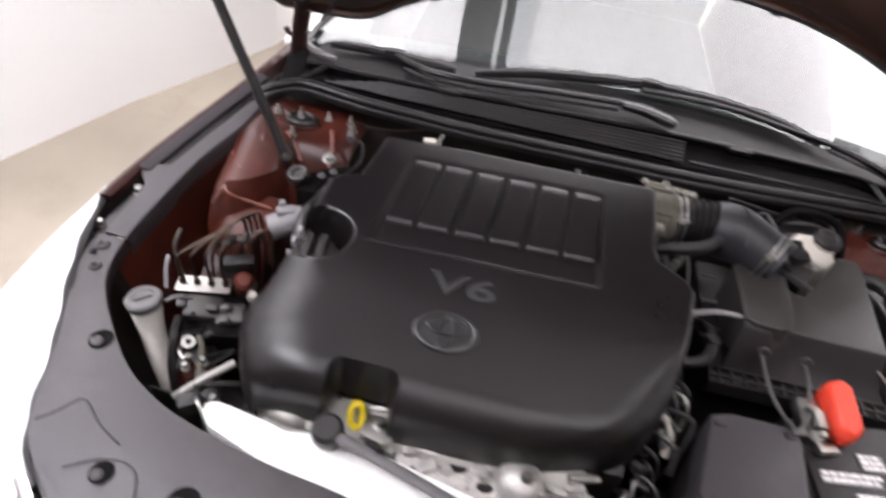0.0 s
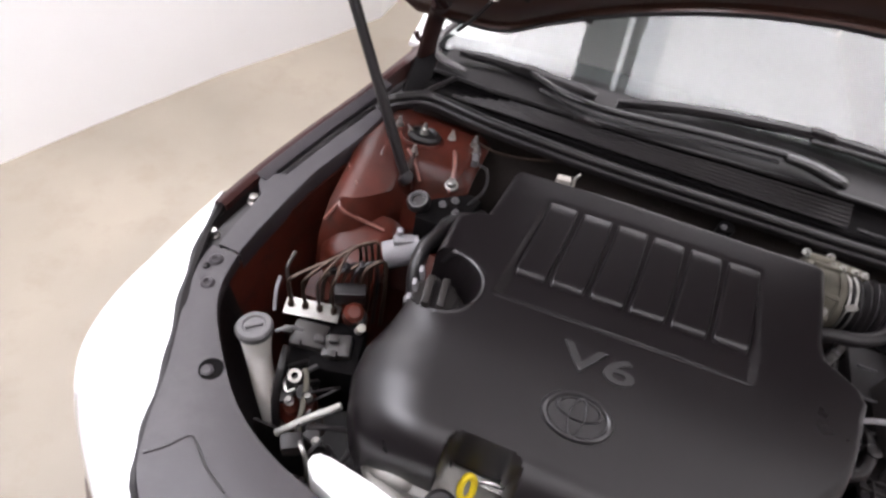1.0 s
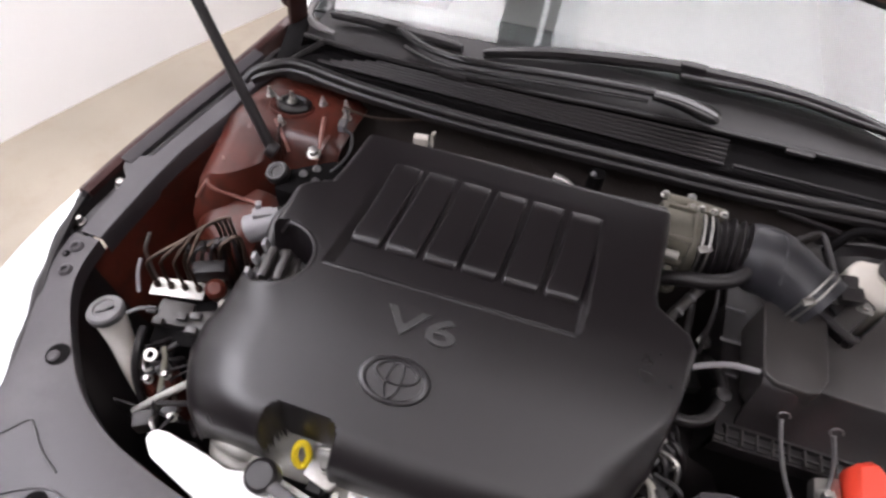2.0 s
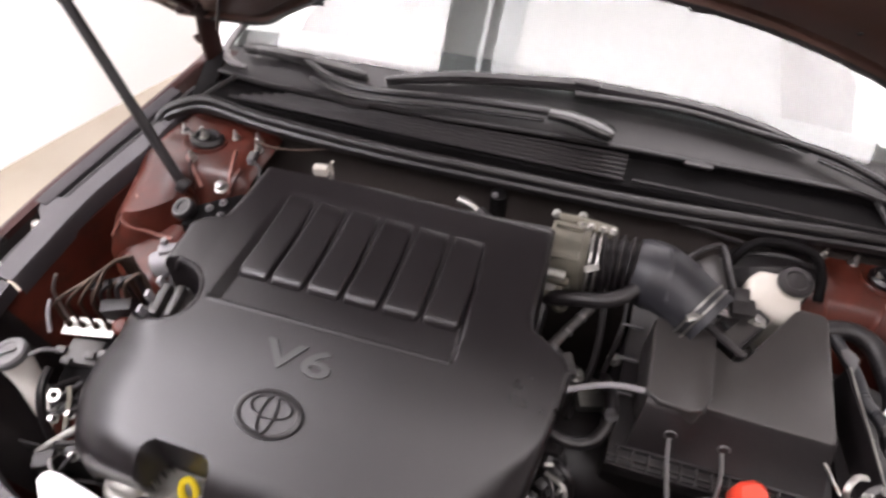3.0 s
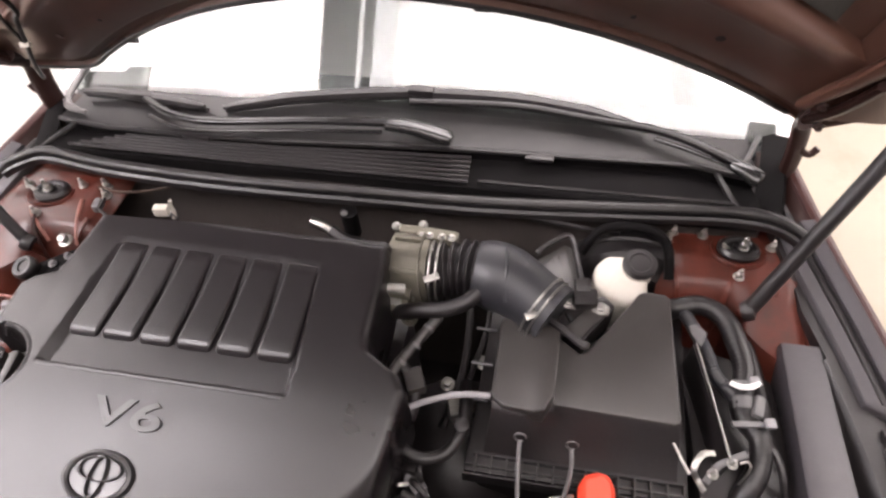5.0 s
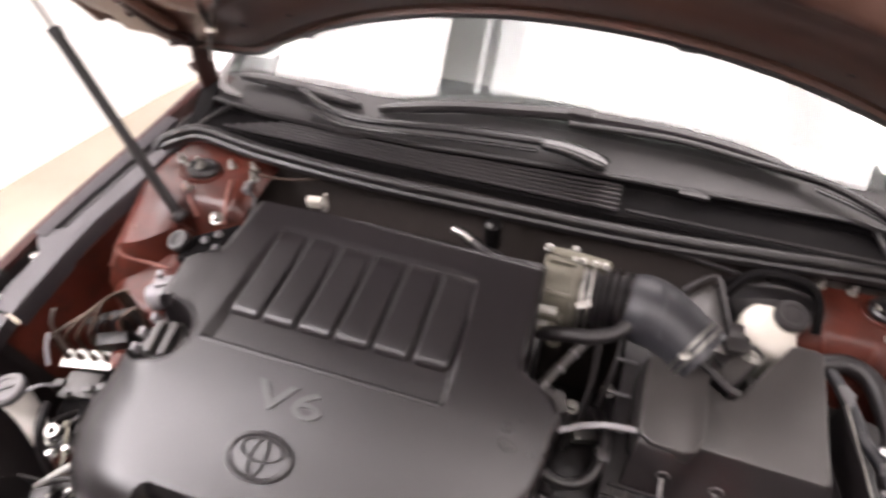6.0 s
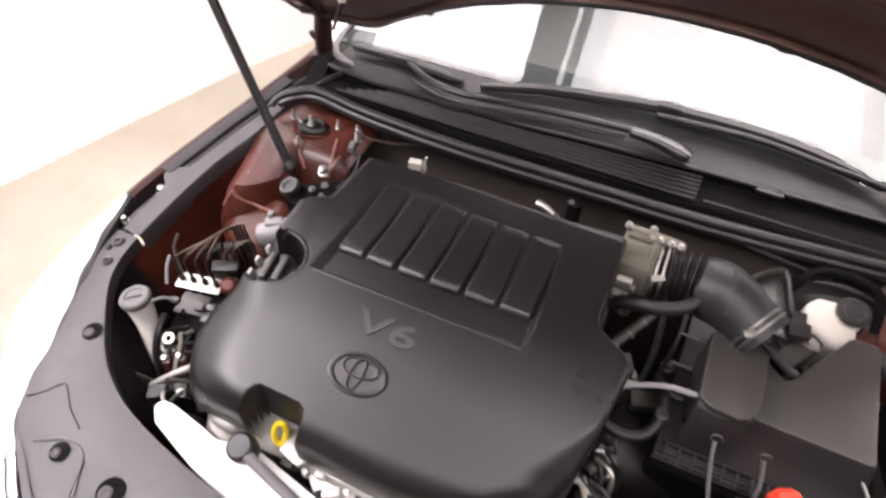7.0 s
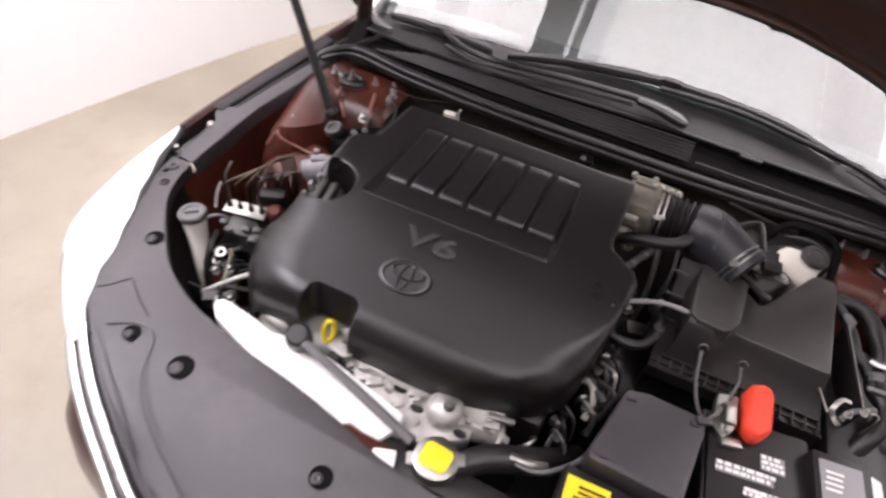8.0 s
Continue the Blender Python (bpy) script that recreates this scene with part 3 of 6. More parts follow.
for s in (-1, 1):
    for x, y, r in ((-0.661, -0.589, 0.017), (-0.762, -0.425, 0.0085), (-0.768, -0.442, 0.006), (-0.553, -0.760, 0.015), (-0.445, -0.771, 0.021), (-0.16, -0.815, 0.018), (-0.748, -0.468, 0.008)):
        if r < 0.0086 and abs(y + 0.442) > 0.01:
            part("boss", lathe([(r * 0.55, 0), (r * 0.55, 0.003), (r * 0.85, 0.004), (r * 1.25, 0.002), (r * 1.35, 0)], (-s * x, y, plate_z(x, y) + 0.0004), sides=20), PLATE, plate)
        else:
            well(-s * x, y, r, plate)
    groove = [(s * x, y, plate_z(x, y) + 0.0005) for x, y in ((0.60, -0.765), (0.555, -0.742), (0.515, -0.752), (0.487, -0.81), (0.445, -0.852), (0.38, -0.89), (0.30, -0.93))]
    part("raised_edge", tube(groove, 0.0014, 6, 6), PLATE, plate)
    part("seam", tube([(s * x, y, plate_z(x, y) + 0.0005) for x, y in ((0.668, -0.718), (0.650, -0.702), (0.632, -0.679), (0.617, -0.684), (0.59, -0.705), (0.554, -0.722))], 0.0015, 6, 6), BLACK, plate)
def headlight(s):
    top = spline([(-0.826, -0.30, 0.812), (-0.812, -0.38, 0.808), (-0.787, -0.46, 0.805), (-0.758, -0.53, 0.80), (-0.723, -0.605, 0.797), (-0.696, -0.68, 0.795), (-0.672, -0.735, 0.792), (-0.63, -0.785, 0.785)], 4)
    out = spline([(-0.838, -0.285, 0.79), (-0.856, -0.37, 0.785), (-0.876, -0.45, 0.775), (-0.888, -0.54, 0.755), (-0.870, -0.62, 0.745), (-0.812, -0.695, 0.74), (-0.722, -0.772, 0.74), (-0.66, -0.812, 0.74)], 4)
    rows = []
    for a, b in zip(top, out):
        mid = (a + b) / 2 + Vector((-0.006, -0.004, 0.012))
        low = b + Vector((0.005, 0.01, -0.05))
        rows.append([(-s * q.x, q.y, q.z) for q in (a, (a + mid) / 2 + Vector((0, 0, 0.004)), mid, (mid + b) / 2 + Vector((-0.003, -0.003, 0.006)), b, (b + low) / 2 + Vector((-0.003, -0.003, 0)), low)])
    ob = part("headlight", sheet(rows, thick=0.004), LAMP, car, "headlight whose chrome glare is put in as white")
    part("gasket", tube([(-s * (q.x + 0.004), q.y, q.z + 0.004) for q in top], lambda u: 0.0085 + 0.002 * math.sin(u * 37), 8, 1), RUBBER, ob)


def bumper():
    top = spline([(-0.845, -0.44, 0.70), (-0.852, -0.58, 0.685), (-0.80, -0.70, 0.68), (-0.725, -0.775, 0.685), (-0.66, -0.825, 0.70), (-0.58, -0.885, 0.755), (-0.48, -0.925, 0.765), (-0.36, -0.975, 0.77), (-0.2, -1.015, 0.77), (0, -1.03, 0.77)], 4)
    top += [Vector((-q.x, q.y, q.z)) for q in top[::-1][1:]]
    rows = []
    for q in top:
        out = Vector((q.x * 0.25, q.y + 0.2, 0)).normalized()
        rows.append([q + Vector((0, 0.03, 0.01)), q, q + out * 0.02 + Vector((0, 0, -0.03)), q + out * 0.04 + Vector((0, 0, -0.12)), q + out * 0.05 + Vector((0, 0, -0.25)), Vector((q.x, q.y, 0.22)) + out * 0.02])
    return part("bumper", sheet(rows, thick=0.004, way=(0, 1, 0)), PAINT, car, "dark red painted bumper")


part("relay_lid", prism([(0.690, -0.150), (0.636, -0.150), (0.640, -0.40), (0.652, -0.47), (0.712, -0.46), (0.702, -0.40)], 0.77, 0.83, 0.006, top_z=lambda x, y: 0.830 + 0.03 * (y + 0.36)), PLATE, car, "grey-black plastic side lid")
part("relay_base", prism([(0.628, -0.16), (0.60, -0.30), (0.60, -0.46), (0.72, -0.46), (0.70, -0.16)], 0.50, 0.77, 0.006), BLACK, car)
for s in (-1, 1):
    headlight(s)
bumper()
trim = [(-0.655, -0.775, 0.782), (-0.60, -0.82, 0.785), (-0.53, -0.868, 0.785), (-0.44, -0.92, 0.785), (-0.36, -0.96, 0.783), (-0.2, -1.005, 0.772), (0, -1.02, 0.768)]
trim += [(-x, y, z) for x, y, z in trim[::-1][1:]]
part("grille_trim", tube(trim, 0.0105, 10, 5, flat=0.8), CHROME, car, "bright chrome grille trim")
part("trim_groove", tube([(x * 1.012, y - 0.014, z - 0.010) for x, y, z in trim], 0.003, 8, 5), RUBBER, car)
part("lower_trim", tube([(x * 1.02, y - 0.022, z - 0.024) for x, y, z in trim], 0.0105, 10, 5), CHROME, car)
part("grille_lip", tube([(x * 0.985, y + 0.02, z + 0.012) for x, y, z in trim], 0.008, 8, 5), PLATE, car)
for s in (-1, 1):
    wheel = part("wheel", lathe([(0.20, -0.10), (0.30, -0.11), (0.325, -0.08), (0.325, 0.08), (0.30, 0.11), (0.20, 0.10)], (s * 0.78, -0.14, 0.325), (0, 90, 0), 40), RUBBER, car, "black rubber tyre")
    part("rim", lathe([(0.20, -0.09), (0.195, 0.07), (0.10, 0.05), (0, 0.05)], (s * 0.78, -0.14, 0.325), (0, 90 * s, 0), 32), CAST, wheel)

# cowl: rubber seal, slatted grille and panel below the windshield
SEALLINE = [(-0.662, -0.052, 0.890), (-0.650, -0.036, 0.903), (-0.625, -0.022, 0.912), (-0.575, -0.004, 0.918), (-0.45, -0.02, 0.918), (-0.24, -0.028, 0.917), (0.0, -0.024, 0.917), (0.2, -0.018, 0.916), (0.4, 0.0, 0.914), (0.56, 0.016, 0.912), (0.63, 0.012, 0.908), (0.668, -0.006, 0.897)]
part("cowl_seal", tube([(x, y, z + 0.003) for x, y, z in SEALLINE], 0.0086, 12, 6, flat=0.85), SEAL, car, "black rubber cowl seal")
part("seal_flange", tube([(x, y - 0.010, z - 0.010) for x, y, z in SEALLINE[1:]], 0.0062, 8, 6, flat=1.3), RUBBER, car)
base_y = lambda x: 0.105 + 0.20 * x * x
glass_z = lambda x, y: 0.985 - 0.20 * x * x + 0.44 / 0.85 * (y - base_y(x))
edge_y = lambda x: curve_at([(-0.62, 0.085), (-0.575, 0.074), (-0.49, 0.055), (-0.336, 0.040), (-0.16, 0.035), (0.03, 0.046), (0.27, 0.063), (0.40, 0.076), (0.51, 0.090), (0.55, 0.085), (0.62, 0.08)], x)
edge_z = lambda x: 0.957 - 0.10 * x * x
cowl_rows, upper_rows, lip = [], [], []
for k in range(41):
    x = -0.605 + 1.21 * k / 40
    e, ez = edge_y(x), edge_z(x)
    cowl_rows.append([(x, 0.004, 0.890), (x, 0.012, 0.914), (x, lerp(0.014, e, 0.35), 0.918), (x, e + 0.002, ez - 0.020), (x, e + 0.003, ez - 0.004)])
    gy = base_y(x)
    upper_rows.append([(x, e + 0.002, ez), (x, e + 0.012, ez + 0.001), (x, lerp(e, gy, 0.6), lerp(ez, glass_z(x, gy), 0.45)), (x, gy + 0.012, glass_z(x, gy + 0.012) - 0.004)])
    lip.append((x, e, ez))
cowl = part("cowl_panel", sheet(cowl_rows, thick=0.004), COWL, car, "black plastic cowl panel")
part("apron", sheet(upper_rows, thick=0.003), APRONBLACK, cowl, "grey-black cowl apron below the windshield")
part("edge", tube(lip, 0.0042, 8, 1), SEAL, cowl)
for k in range(6):
    f1 = (k + 0.42) / 6.3
    pts = []
    for m in range(9):
        x = lerp(-0.545 + 0.02 * k, 0.165, m / 8)
        pts.append((x, lerp(0.012, edge_y(x), f1), lerp(0.924, edge_z(x) - 0.006, f1)))
    part("slat", tube(pts, 0.0030, 6, 3, flat=0.8), BLACK, cowl)
part("ramp", tube([(0.545, 0.085, 0.925), (0.56, 0.05, 0.918), (0.575, 0.018, 0.912)], 0.005, 8, 5), SEAL, cowl)
part("ramp", tube([(-0.56, 0.066, 0.926), (-0.585, 0.03, 0.918), (-0.60, 0.006, 0.913)], 0.005, 8, 5), SEAL, cowl)
part("bead", tube([(x, 0.018 + 0.012 * max(0, x - 0.2), 0.9245) for x in (0.18, 0.26, 0.34, 0.42, 0.50, 0.565)], 0.0032, 8, 3), SEAL, cowl)
part("tab", box((0.272, edge_y(0.272) - 0.004, edge_z(0.272) - 0.001), (0.045, 0.016, 0.008)), BLACK, cowl)
part("tab", box((-0.30, edge_y(-0.30) - 0.003, edge_z(-0.30)), (0.05, 0.014, 0.008)), BLACK, cowl)

# windshield and what lies behind it
def glass_point(u, v):
    x = lerp(-0.66, 0.66, u)
    return Vector((x * (1 - 0.09 * v), base_y(x) + 0.85 * v, 0.985 + 0.44 * v - 0.20 * x * x))


part("roof", sheet([[(x * (0.92 - 0.06 * v), 0.965 + 0.14 * x * x * (1 - v) + 1.25 * v, 1.425 - 0.19 * x * x + 0.05 * math.sin(math.pi * (0.15 + 0.75 * v)) - 0.02) for v in (0, 0.15, 0.35, 0.6, 0.85, 1.0)] for x in [-0.64 + 1.28 * k / 16 for k in range(17)]], thick=0.01), PAINT, car, "dark red painted roof")
shield = part("windshield", sheet([[glass_point(i / 30, j / 10) for j in range(11)] for i in range(31)], thick=0.005, way=(0, 0.4, -0.9)), GLASS, car, "curved clear windshield glass")
shield.visible_shadow = False
for u in (0.0, 1.0):
    s = 2 * u - 1
    rows = [[glass_point(u, j / 10) + Vector((s * dx, 0, dz)) for dx, dz in ((0.046, -0.006), (0.050, -0.002), (0.060, -0.020), (0.064, -0.06))] for j in range(2, 11)]
    part("pillar", sheet(rows, thick=0.01), PAINT, car, "dark red windshield pillar")
    rows = [[glass_point(u, j / 10) + Vector((-s * dx, 0.01, dz)) for dx, dz in ((-0.044, -0.012), (-0.02, -0.008), (0.02, -0.012), (0.07, -0.026), (0.11, -0.05))] for j in range(11)]
    part("pillar_trim", sheet(rows, thick=0.01), TRIM, car, "pale fabric pillar trim")
part("frit_band", sheet([[glass_point(i / 30, v) + Vector((0, 0.004, -0.010)) for v in (-0.02, 0.02, 0.045)] for i in range(31)], thick=0.001), DARK, shield, "black painted lower band")
part("roof_edge", tube([glass_point(i / 10, 1.0) for i in range(11)], 0.03, 10, 2), PAINT, car)
part("dashboard", sheet([[(x, base_y(x) + dy, z - 0.20 * x * x) for dy, z in ((0.0, 0.90), (0.03, 0.945), (0.07, 0.963), (0.10, 0.966), (0.115, 0.955), (0.125, 0.7))] for x in [-0.64 + 1.28 * k / 16 for k in range(17)]], thick=0.01), DASH, car, "grey dashboard top")
part("cabin_back", box((0, 2.18, 0.9), (1.3, 0.02, 1.06), bevel=0), CABIN, car)
part("cabin_floor", box((0, 1.35, 0.36), (1.3, 1.7, 0.02), bevel=0), CABIN, car)
for s in (-1, 1):
    part("body_side", sheet([[(s * x, y, z - d) for x, z, d in ((0.665, 0.95, drop), (0.70, 0.93, drop), (0.715, 0.80, 0), (0.71, 0.5, 0), (0.68, 0.26, 0))] for y, drop in ((0.15, 0.085), (0.25, 0.055), (0.35, 0.025), (0.62, 0), (1.0, 0), (1.5, 0), (2.2, 0))], thick=0.02, way=(-s, 0, 0)), PAINT, car, "dark red painted body side")
    part("side_window", sheet([[(s * 0.675, y, 0.955), (s * (0.675 - 0.2 * (zt - 0.955)), y, zt)] for y, zt in ((0.36, 0.99), (0.60, 1.12), (0.97, 1.36), (1.5, 1.37), (2.2, 1.33))], thick=0.004, way=(-s, 0, 0)), SIDEGLASS, car, "tinted side window glass")


# wipers
def wiper(arm, rest, blade, cap, name_label):
    ob = part("wiper", tube(arm, lambda t: 0.0088 - 0.001 * t, 12, 6, flat=0.75), GLOSSBLACK, car, name_label)
    part("link", tube(rest, 0.0042, 8, 6, flat=0.7), GLOSSBLACK, ob)
    part("blade", tube(blade, lambda t: 0.0105 * (0.35 + 0.65 * min(1, 7 * t, 7 * (1 - t))), 8, 6, flat=1.0), RUBBER, ob)
    part("squeegee", tube([Vector(q) - Vector((0, -0.004, 0.010)) for q in blade], 0.004, 6, 6), RUBBER, ob)
    part("pivot_cap", tube(cap, lambda t: (0.0112 + 0.0048 * min(1, 1.4 * t)) * (1 if t < 0.9 else 1 - 4 * (t - 0.9)), 14, 6, flat=0.75), PIVOTCAP, ob, "rounded worn grey-black pivot cap")
    mid = Vector(blade[len(blade) // 2])
    part("adapter", box(mid + Vector((0, -0.003, 0.007)), (0.042, 0.016, 0.012), bevel=0.004), BLACK, ob)


wiper([(0.03, 0.064, 0.990), (-0.11, 0.059, 0.984), (-0.258, 0.050, 0.974), (-0.322, 0.055, 0.971), (-0.374, 0.074, 0.967), (-0.426, 0.108, 0.963)],
      [(0.022, 0.052, 0.979), (-0.11, 0.046, 0.973), (-0.253, 0.035, 0.967), (-0.328, 0.040, 0.962), (-0.40, 0.068, 0.958)],
      [(-0.574, 0.132, 0.944), (-0.497, 0.125, 0.952), (-0.431, 0.114, 0.958), (-0.356, 0.100, 0.965), (-0.301, 0.088, 0.970)],
      [(0.028, 0.062, 0.987), (0.075, 0.061, 0.985), (0.135, 0.052, 0.976)], "black windshield wiper with a curved arm")
wiper([(0.592, 0.066, 0.950), (0.527, 0.100, 0.958), (0.455, 0.124, 0.966), (0.335, 0.120, 0.985), (0.22, 0.115, 1.001), (0.06, 0.100, 1.006)],
      [(0.580, 0.066, 0.945), (0.515, 0.094, 0.952), (0.445, 0.112, 0.960)],
      [(-0.262, 0.083, 0.975), (-0.189, 0.091, 0.988), (-0.12, 0.099, 0.998), (0.003, 0.110, 1.008), (0.076, 0.117, 1.010), (0.219, 0.128, 1.003), (0.335, 0.132, 0.987), (0.436, 0.130, 0.965)],
      [(0.560, 0.082, 0.950), (0.580, 0.070, 0.948), (0.600, 0.056, 0.942)], "long black windshield wiper")


# ---- the open hood ----
HA = radians(62)
hood_n = Vector((0, -math.sin(HA), -math.cos(HA)))


def hood_point(x, s, lift=0.0):
    """A place on the open hood's underside: s metres up from the hinge line; lift: below the skin."""
    dome = 0.03 * (1 - (x / 0.8) ** 2)
    return Vector((x, 0.11 - s * math.cos(HA), 1.0 + s * math.sin(HA))) + hood_n * (lift - dome)


rear_edge = lambda x: max(0.248 * (1 - ((x - 0.075) / 0.582) ** 2), 0.010) if abs(x) < 0.66 else 0.010 + 1.1 * min(abs(x) - 0.66, 0.04) + 1.2 * max(0, abs(x) - 0.70) ** 1.5
HOODX = [-0.785, -0.782, -0.772, -0.75, -0.72, -0.69] + [-0.66 + 1.32 * k / 36 for k in range(37)] + [0.69, 0.72, 0.75, 0.772, 0.782, 0.785]


def hood_row(x, lift, inset=0.0, far=1.02, n=12):
    k = 1 - inset / 0.785
    a = rear_edge(x) + inset + 0.05 * max(0, (abs(x) - 0.74) / 0.045)
    return [hood_point(x * k, lerp(a, far - inset, j / n), lift) for j in range(n + 1)]


skin = sheet([hood_row(x, 0.0) for x in HOODX], thick=0.006, way=-hood_n)
hood = part("hood", skin, PAINT, car, "open dark red hood")


def hood_frame():
    """The pressed inner frame along the hood's rim: lip, channel and inner flange."""
    rows = []
    for x in HOODX:
        a = rear_edge(x) + 0.05 * max(0, (abs(x) - 0.74) / 0.045)
        prof = ((0.002, 0.002), (0.004, 0.010), (0.009, 0.013), (0.014, 0.012), (0.018, 0.005), (0.028, 0.003), (0.033, 0.004), (0.038, 0.013), (0.043, 0.016), (0.09, 0.021), (0.150, 0.024), (0.160, 0.031), (0.172, 0.034), (0.186, 0.032), (0.196, 0.024), (0.204, 0.009))
        fade = min(1, max(0, (abs(x) - 0.52) / 0.12))
        rows.append([hood_point(x * (1 - 0.075 * d), a + d, h - fade * max(0, h - 0.021) * (d > 0.1)) for d, h in prof])
    return sheet(rows, thick=0.002, way=-hood_n)


part("inner_frame", hood_frame(), HOODIN, hood, "brown-red pressed inner hood frame")
for s in (-1, 1):
    rows = []
    for j in range(14):
        sv = 0.085 + 0.895 * j / 13
        rows.append([hood_point(s * (0.785 - d), sv, h) for d, h in ((0.002, 0.004), (0.008, 0.016), (0.02, 0.017), (0.03, 0.007), (0.06, 0.008), (0.075, 0.026), (0.13, 0.030), (0.16, 0.026), (0.18, 0.009))])
    part("inner_frame", sheet(rows, thick=0.002, way=-hood_n), HOODIN, hood)
    # stiffening beam towards the corner, hinge arm and hook
    o = 0.018 if s > 0 else 0.0
    post = [(s * 0.640 + o, 0.125, 0.885), (s * 0.638 + o, 0.12, 0.93), (s * 0.632 + o, 0.118, 0.975), (s * 0.622 + o, 0.112, 1.02), tuple(hood_point(s * 0.602 + o, 0.085, 0.03))]
    part("hinge", tube(post, 0.019, 10, 5, flat=0.6), HINGE, hood, "dark steel hood hinge")
    part("hinge_plate", prism([(s * 0.615, 0.09), (s * 0.675, 0.10), (s * 0.67, 0.19), (s * 0.625, 0.18)], 0.885, 0.893, 0.002), HINGE, hood)
    part("safety_hook", tube([(s * 0.634 + o, 0.115, 0.980), (s * 0.640 + o, 0.112, 0.962), (s * 0.654 + o, 0.112, 0.955), (s * 0.662 + o, 0.114, 0.966)], 0.0055, 8, 5), HINGE, hood)
    part("hinge_bolt", bolt(hood_point(s * 0.61 + o, 0.090, 0.042), (118, 0, 0), r=0.005, h=0.006), HINGE, hood)
    part("hinge_arm", tube([hood_point(s * 0.602 + o, 0.08, 0.028), hood_point(s * 0.62 + o, 0.13, 0.034), hood_point(s * 0.635 + o, 0.20, 0.034)], 0.015, 8, 5, flat=0.5), HINGE, hood)
    end = [(s * 0.598, 0.010, 0.895), (s * 0.602, 0.05, 0.908), (s * 0.608, 0.09, 0.918), (s * 0.615, 0.13, 0.928)] + [(0.622, 0.175, 0.930)] * (s > 0)
    part("cowl_end", sheet([[(x, y, z), (x + s * 0.014, y + 0.004, z + 0.004), (x + s * 0.042, y + 0.008, z - 0.004), (x + s * 0.056, y + 0.01, z - 0.03), (x + s * 0.060, y + 0.01, z - 0.07)] for x, y, z in end], thick=0.003), COWL, cowl)
    if s < 0:
        part("corner_rubber", tube([(-0.560, 0.290, 0.983), (-0.606, 0.247, 0.950), (-0.636, 0.205, 0.922), (-0.636, 0.165, 0.916), (-0.612, 0.122, 0.926), (-0.585, 0.098, 0.934), (-0.545, 0.085, 0.937)], lambda u: 0.0085 if u < 0.85 else 0.0085 - 0.03 * (u - 0.85), 12, 6, flat=0.8), GLASSRUBBER, cowl, "pale grey rubber end piece")
    else:
        part("edge_strip", tube([(0.572, 0.084, 0.934), (0.590, 0.11, 0.936), (0.606, 0.15, 0.930), (0.622, 0.187, 0.918)], 0.0045, 8, 5), BLACK, cowl)
inner = []
for x in HOODX:
    a = rear_edge(x) + 0.05 * max(0, (abs(x) - 0.74) / 0.045)
    inner.append([hood_point(x * 0.985, a + d, h) for d, h in ((0.11, 0.0075), (0.18, 0.0075), (0.28, 0.0075), (0.42, 0.0075))])
part("inner_panel", sheet(inner, thick=0.002, way=-hood_n), HOODIN, hood)
rows = []
for k in range(25):
    x = -0.56 + 1.12 * k / 24
    a = max(rear_edge(x), 0.06) + 0.205
    rows.append([hood_point(x, lerp(a, 0.90, j / 10), 0.015 + 0.012 * min(1, 6 * min(j / 10, 1 - j / 10, k / 24, 1 - k / 24))) for j in range(11)])
part("insulation", sheet(rows, thick=0.006, way=-hood_n), FELT, hood, "grey-brown felt insulation pad")
part("rear_strip", tube([hood_point(x, rear_edge(x) + 0.010, 0.012) for x in [-0.6 + 1.2 * k / 30 for k in range(31)]], 0.0042, 8, 2), RUBBER, hood)
for x in (0.19, -0.36):
    part("clip", box(hood_point(x, rear_edge(x) + 0.006, 0.012), (0.022, 0.008, 0.010), (60, 0, 0), 0.002), BLACK, hood)
part("hose", tube([hood_point(-0.57, 0.035, 0.04), hood_point(-0.54, 0.086, 0.045), hood_point(-0.506, 0.145, 0.038), hood_point(-0.472, 0.202, 0.034), hood_point(-0.446, 0.237, 0.034), hood_point(-0.44, 0.33, 0.03)], 0.0035, 8, 6), RUBBER, hood, "thin black washer hose")
part("hose_branch", tube([hood_point(-0.506, 0.145, 0.038), hood_point(-0.49, 0.205, 0.036), hood_point(-0.462, 0.26, 0.034)], 0.003, 8, 6), RUBBER, hood)
part("hose_joint", box(hood_point(-0.506, 0.146, 0.040), (0.014, 0.008, 0.010), (60, 0, 20), 0.002), MILKY, hood, "pale hose joint")
for s in (-1, 1):
    part("plug", lathe([(0.0065, 0), (0.006, 0.002), (0, 0.0025)], hood_point(s * 0.46, rear_edge(s * 0.46) + 0.10, 0.020), (118, 0, 0), 14), BLACK, hood)
    # near-black disc paints the shade inside a small drain opening
    part("drain_hole", lathe([(0.0035, 0), (0.003, 0.0015), (0, 0.0015)], hood_point(s * 0.36, rear_edge(s * 0.36) + 0.075, 0.019), (118, 0, 0), 12), DARK, hood)
    part("brace", tube([hood_point(s * 0.600, 0.120, 0.026), hood_point(s * 0.645, 0.260, 0.028), hood_point(s * 0.690, 0.44, 0.016), hood_point(s * 0.715, 0.58, -0.004)], lambda u: 0.018 + 0.010 * u, 12, 6, flat=0.5), HOODIN, hood)
    for d in (0.0, 0.028):
        part("mount_bolt", bolt(hood_point(s * (0.612 + d), 0.135 + d, 0.036), (118, 0, 0), r=0.005, h=0.006), HINGE, hood)

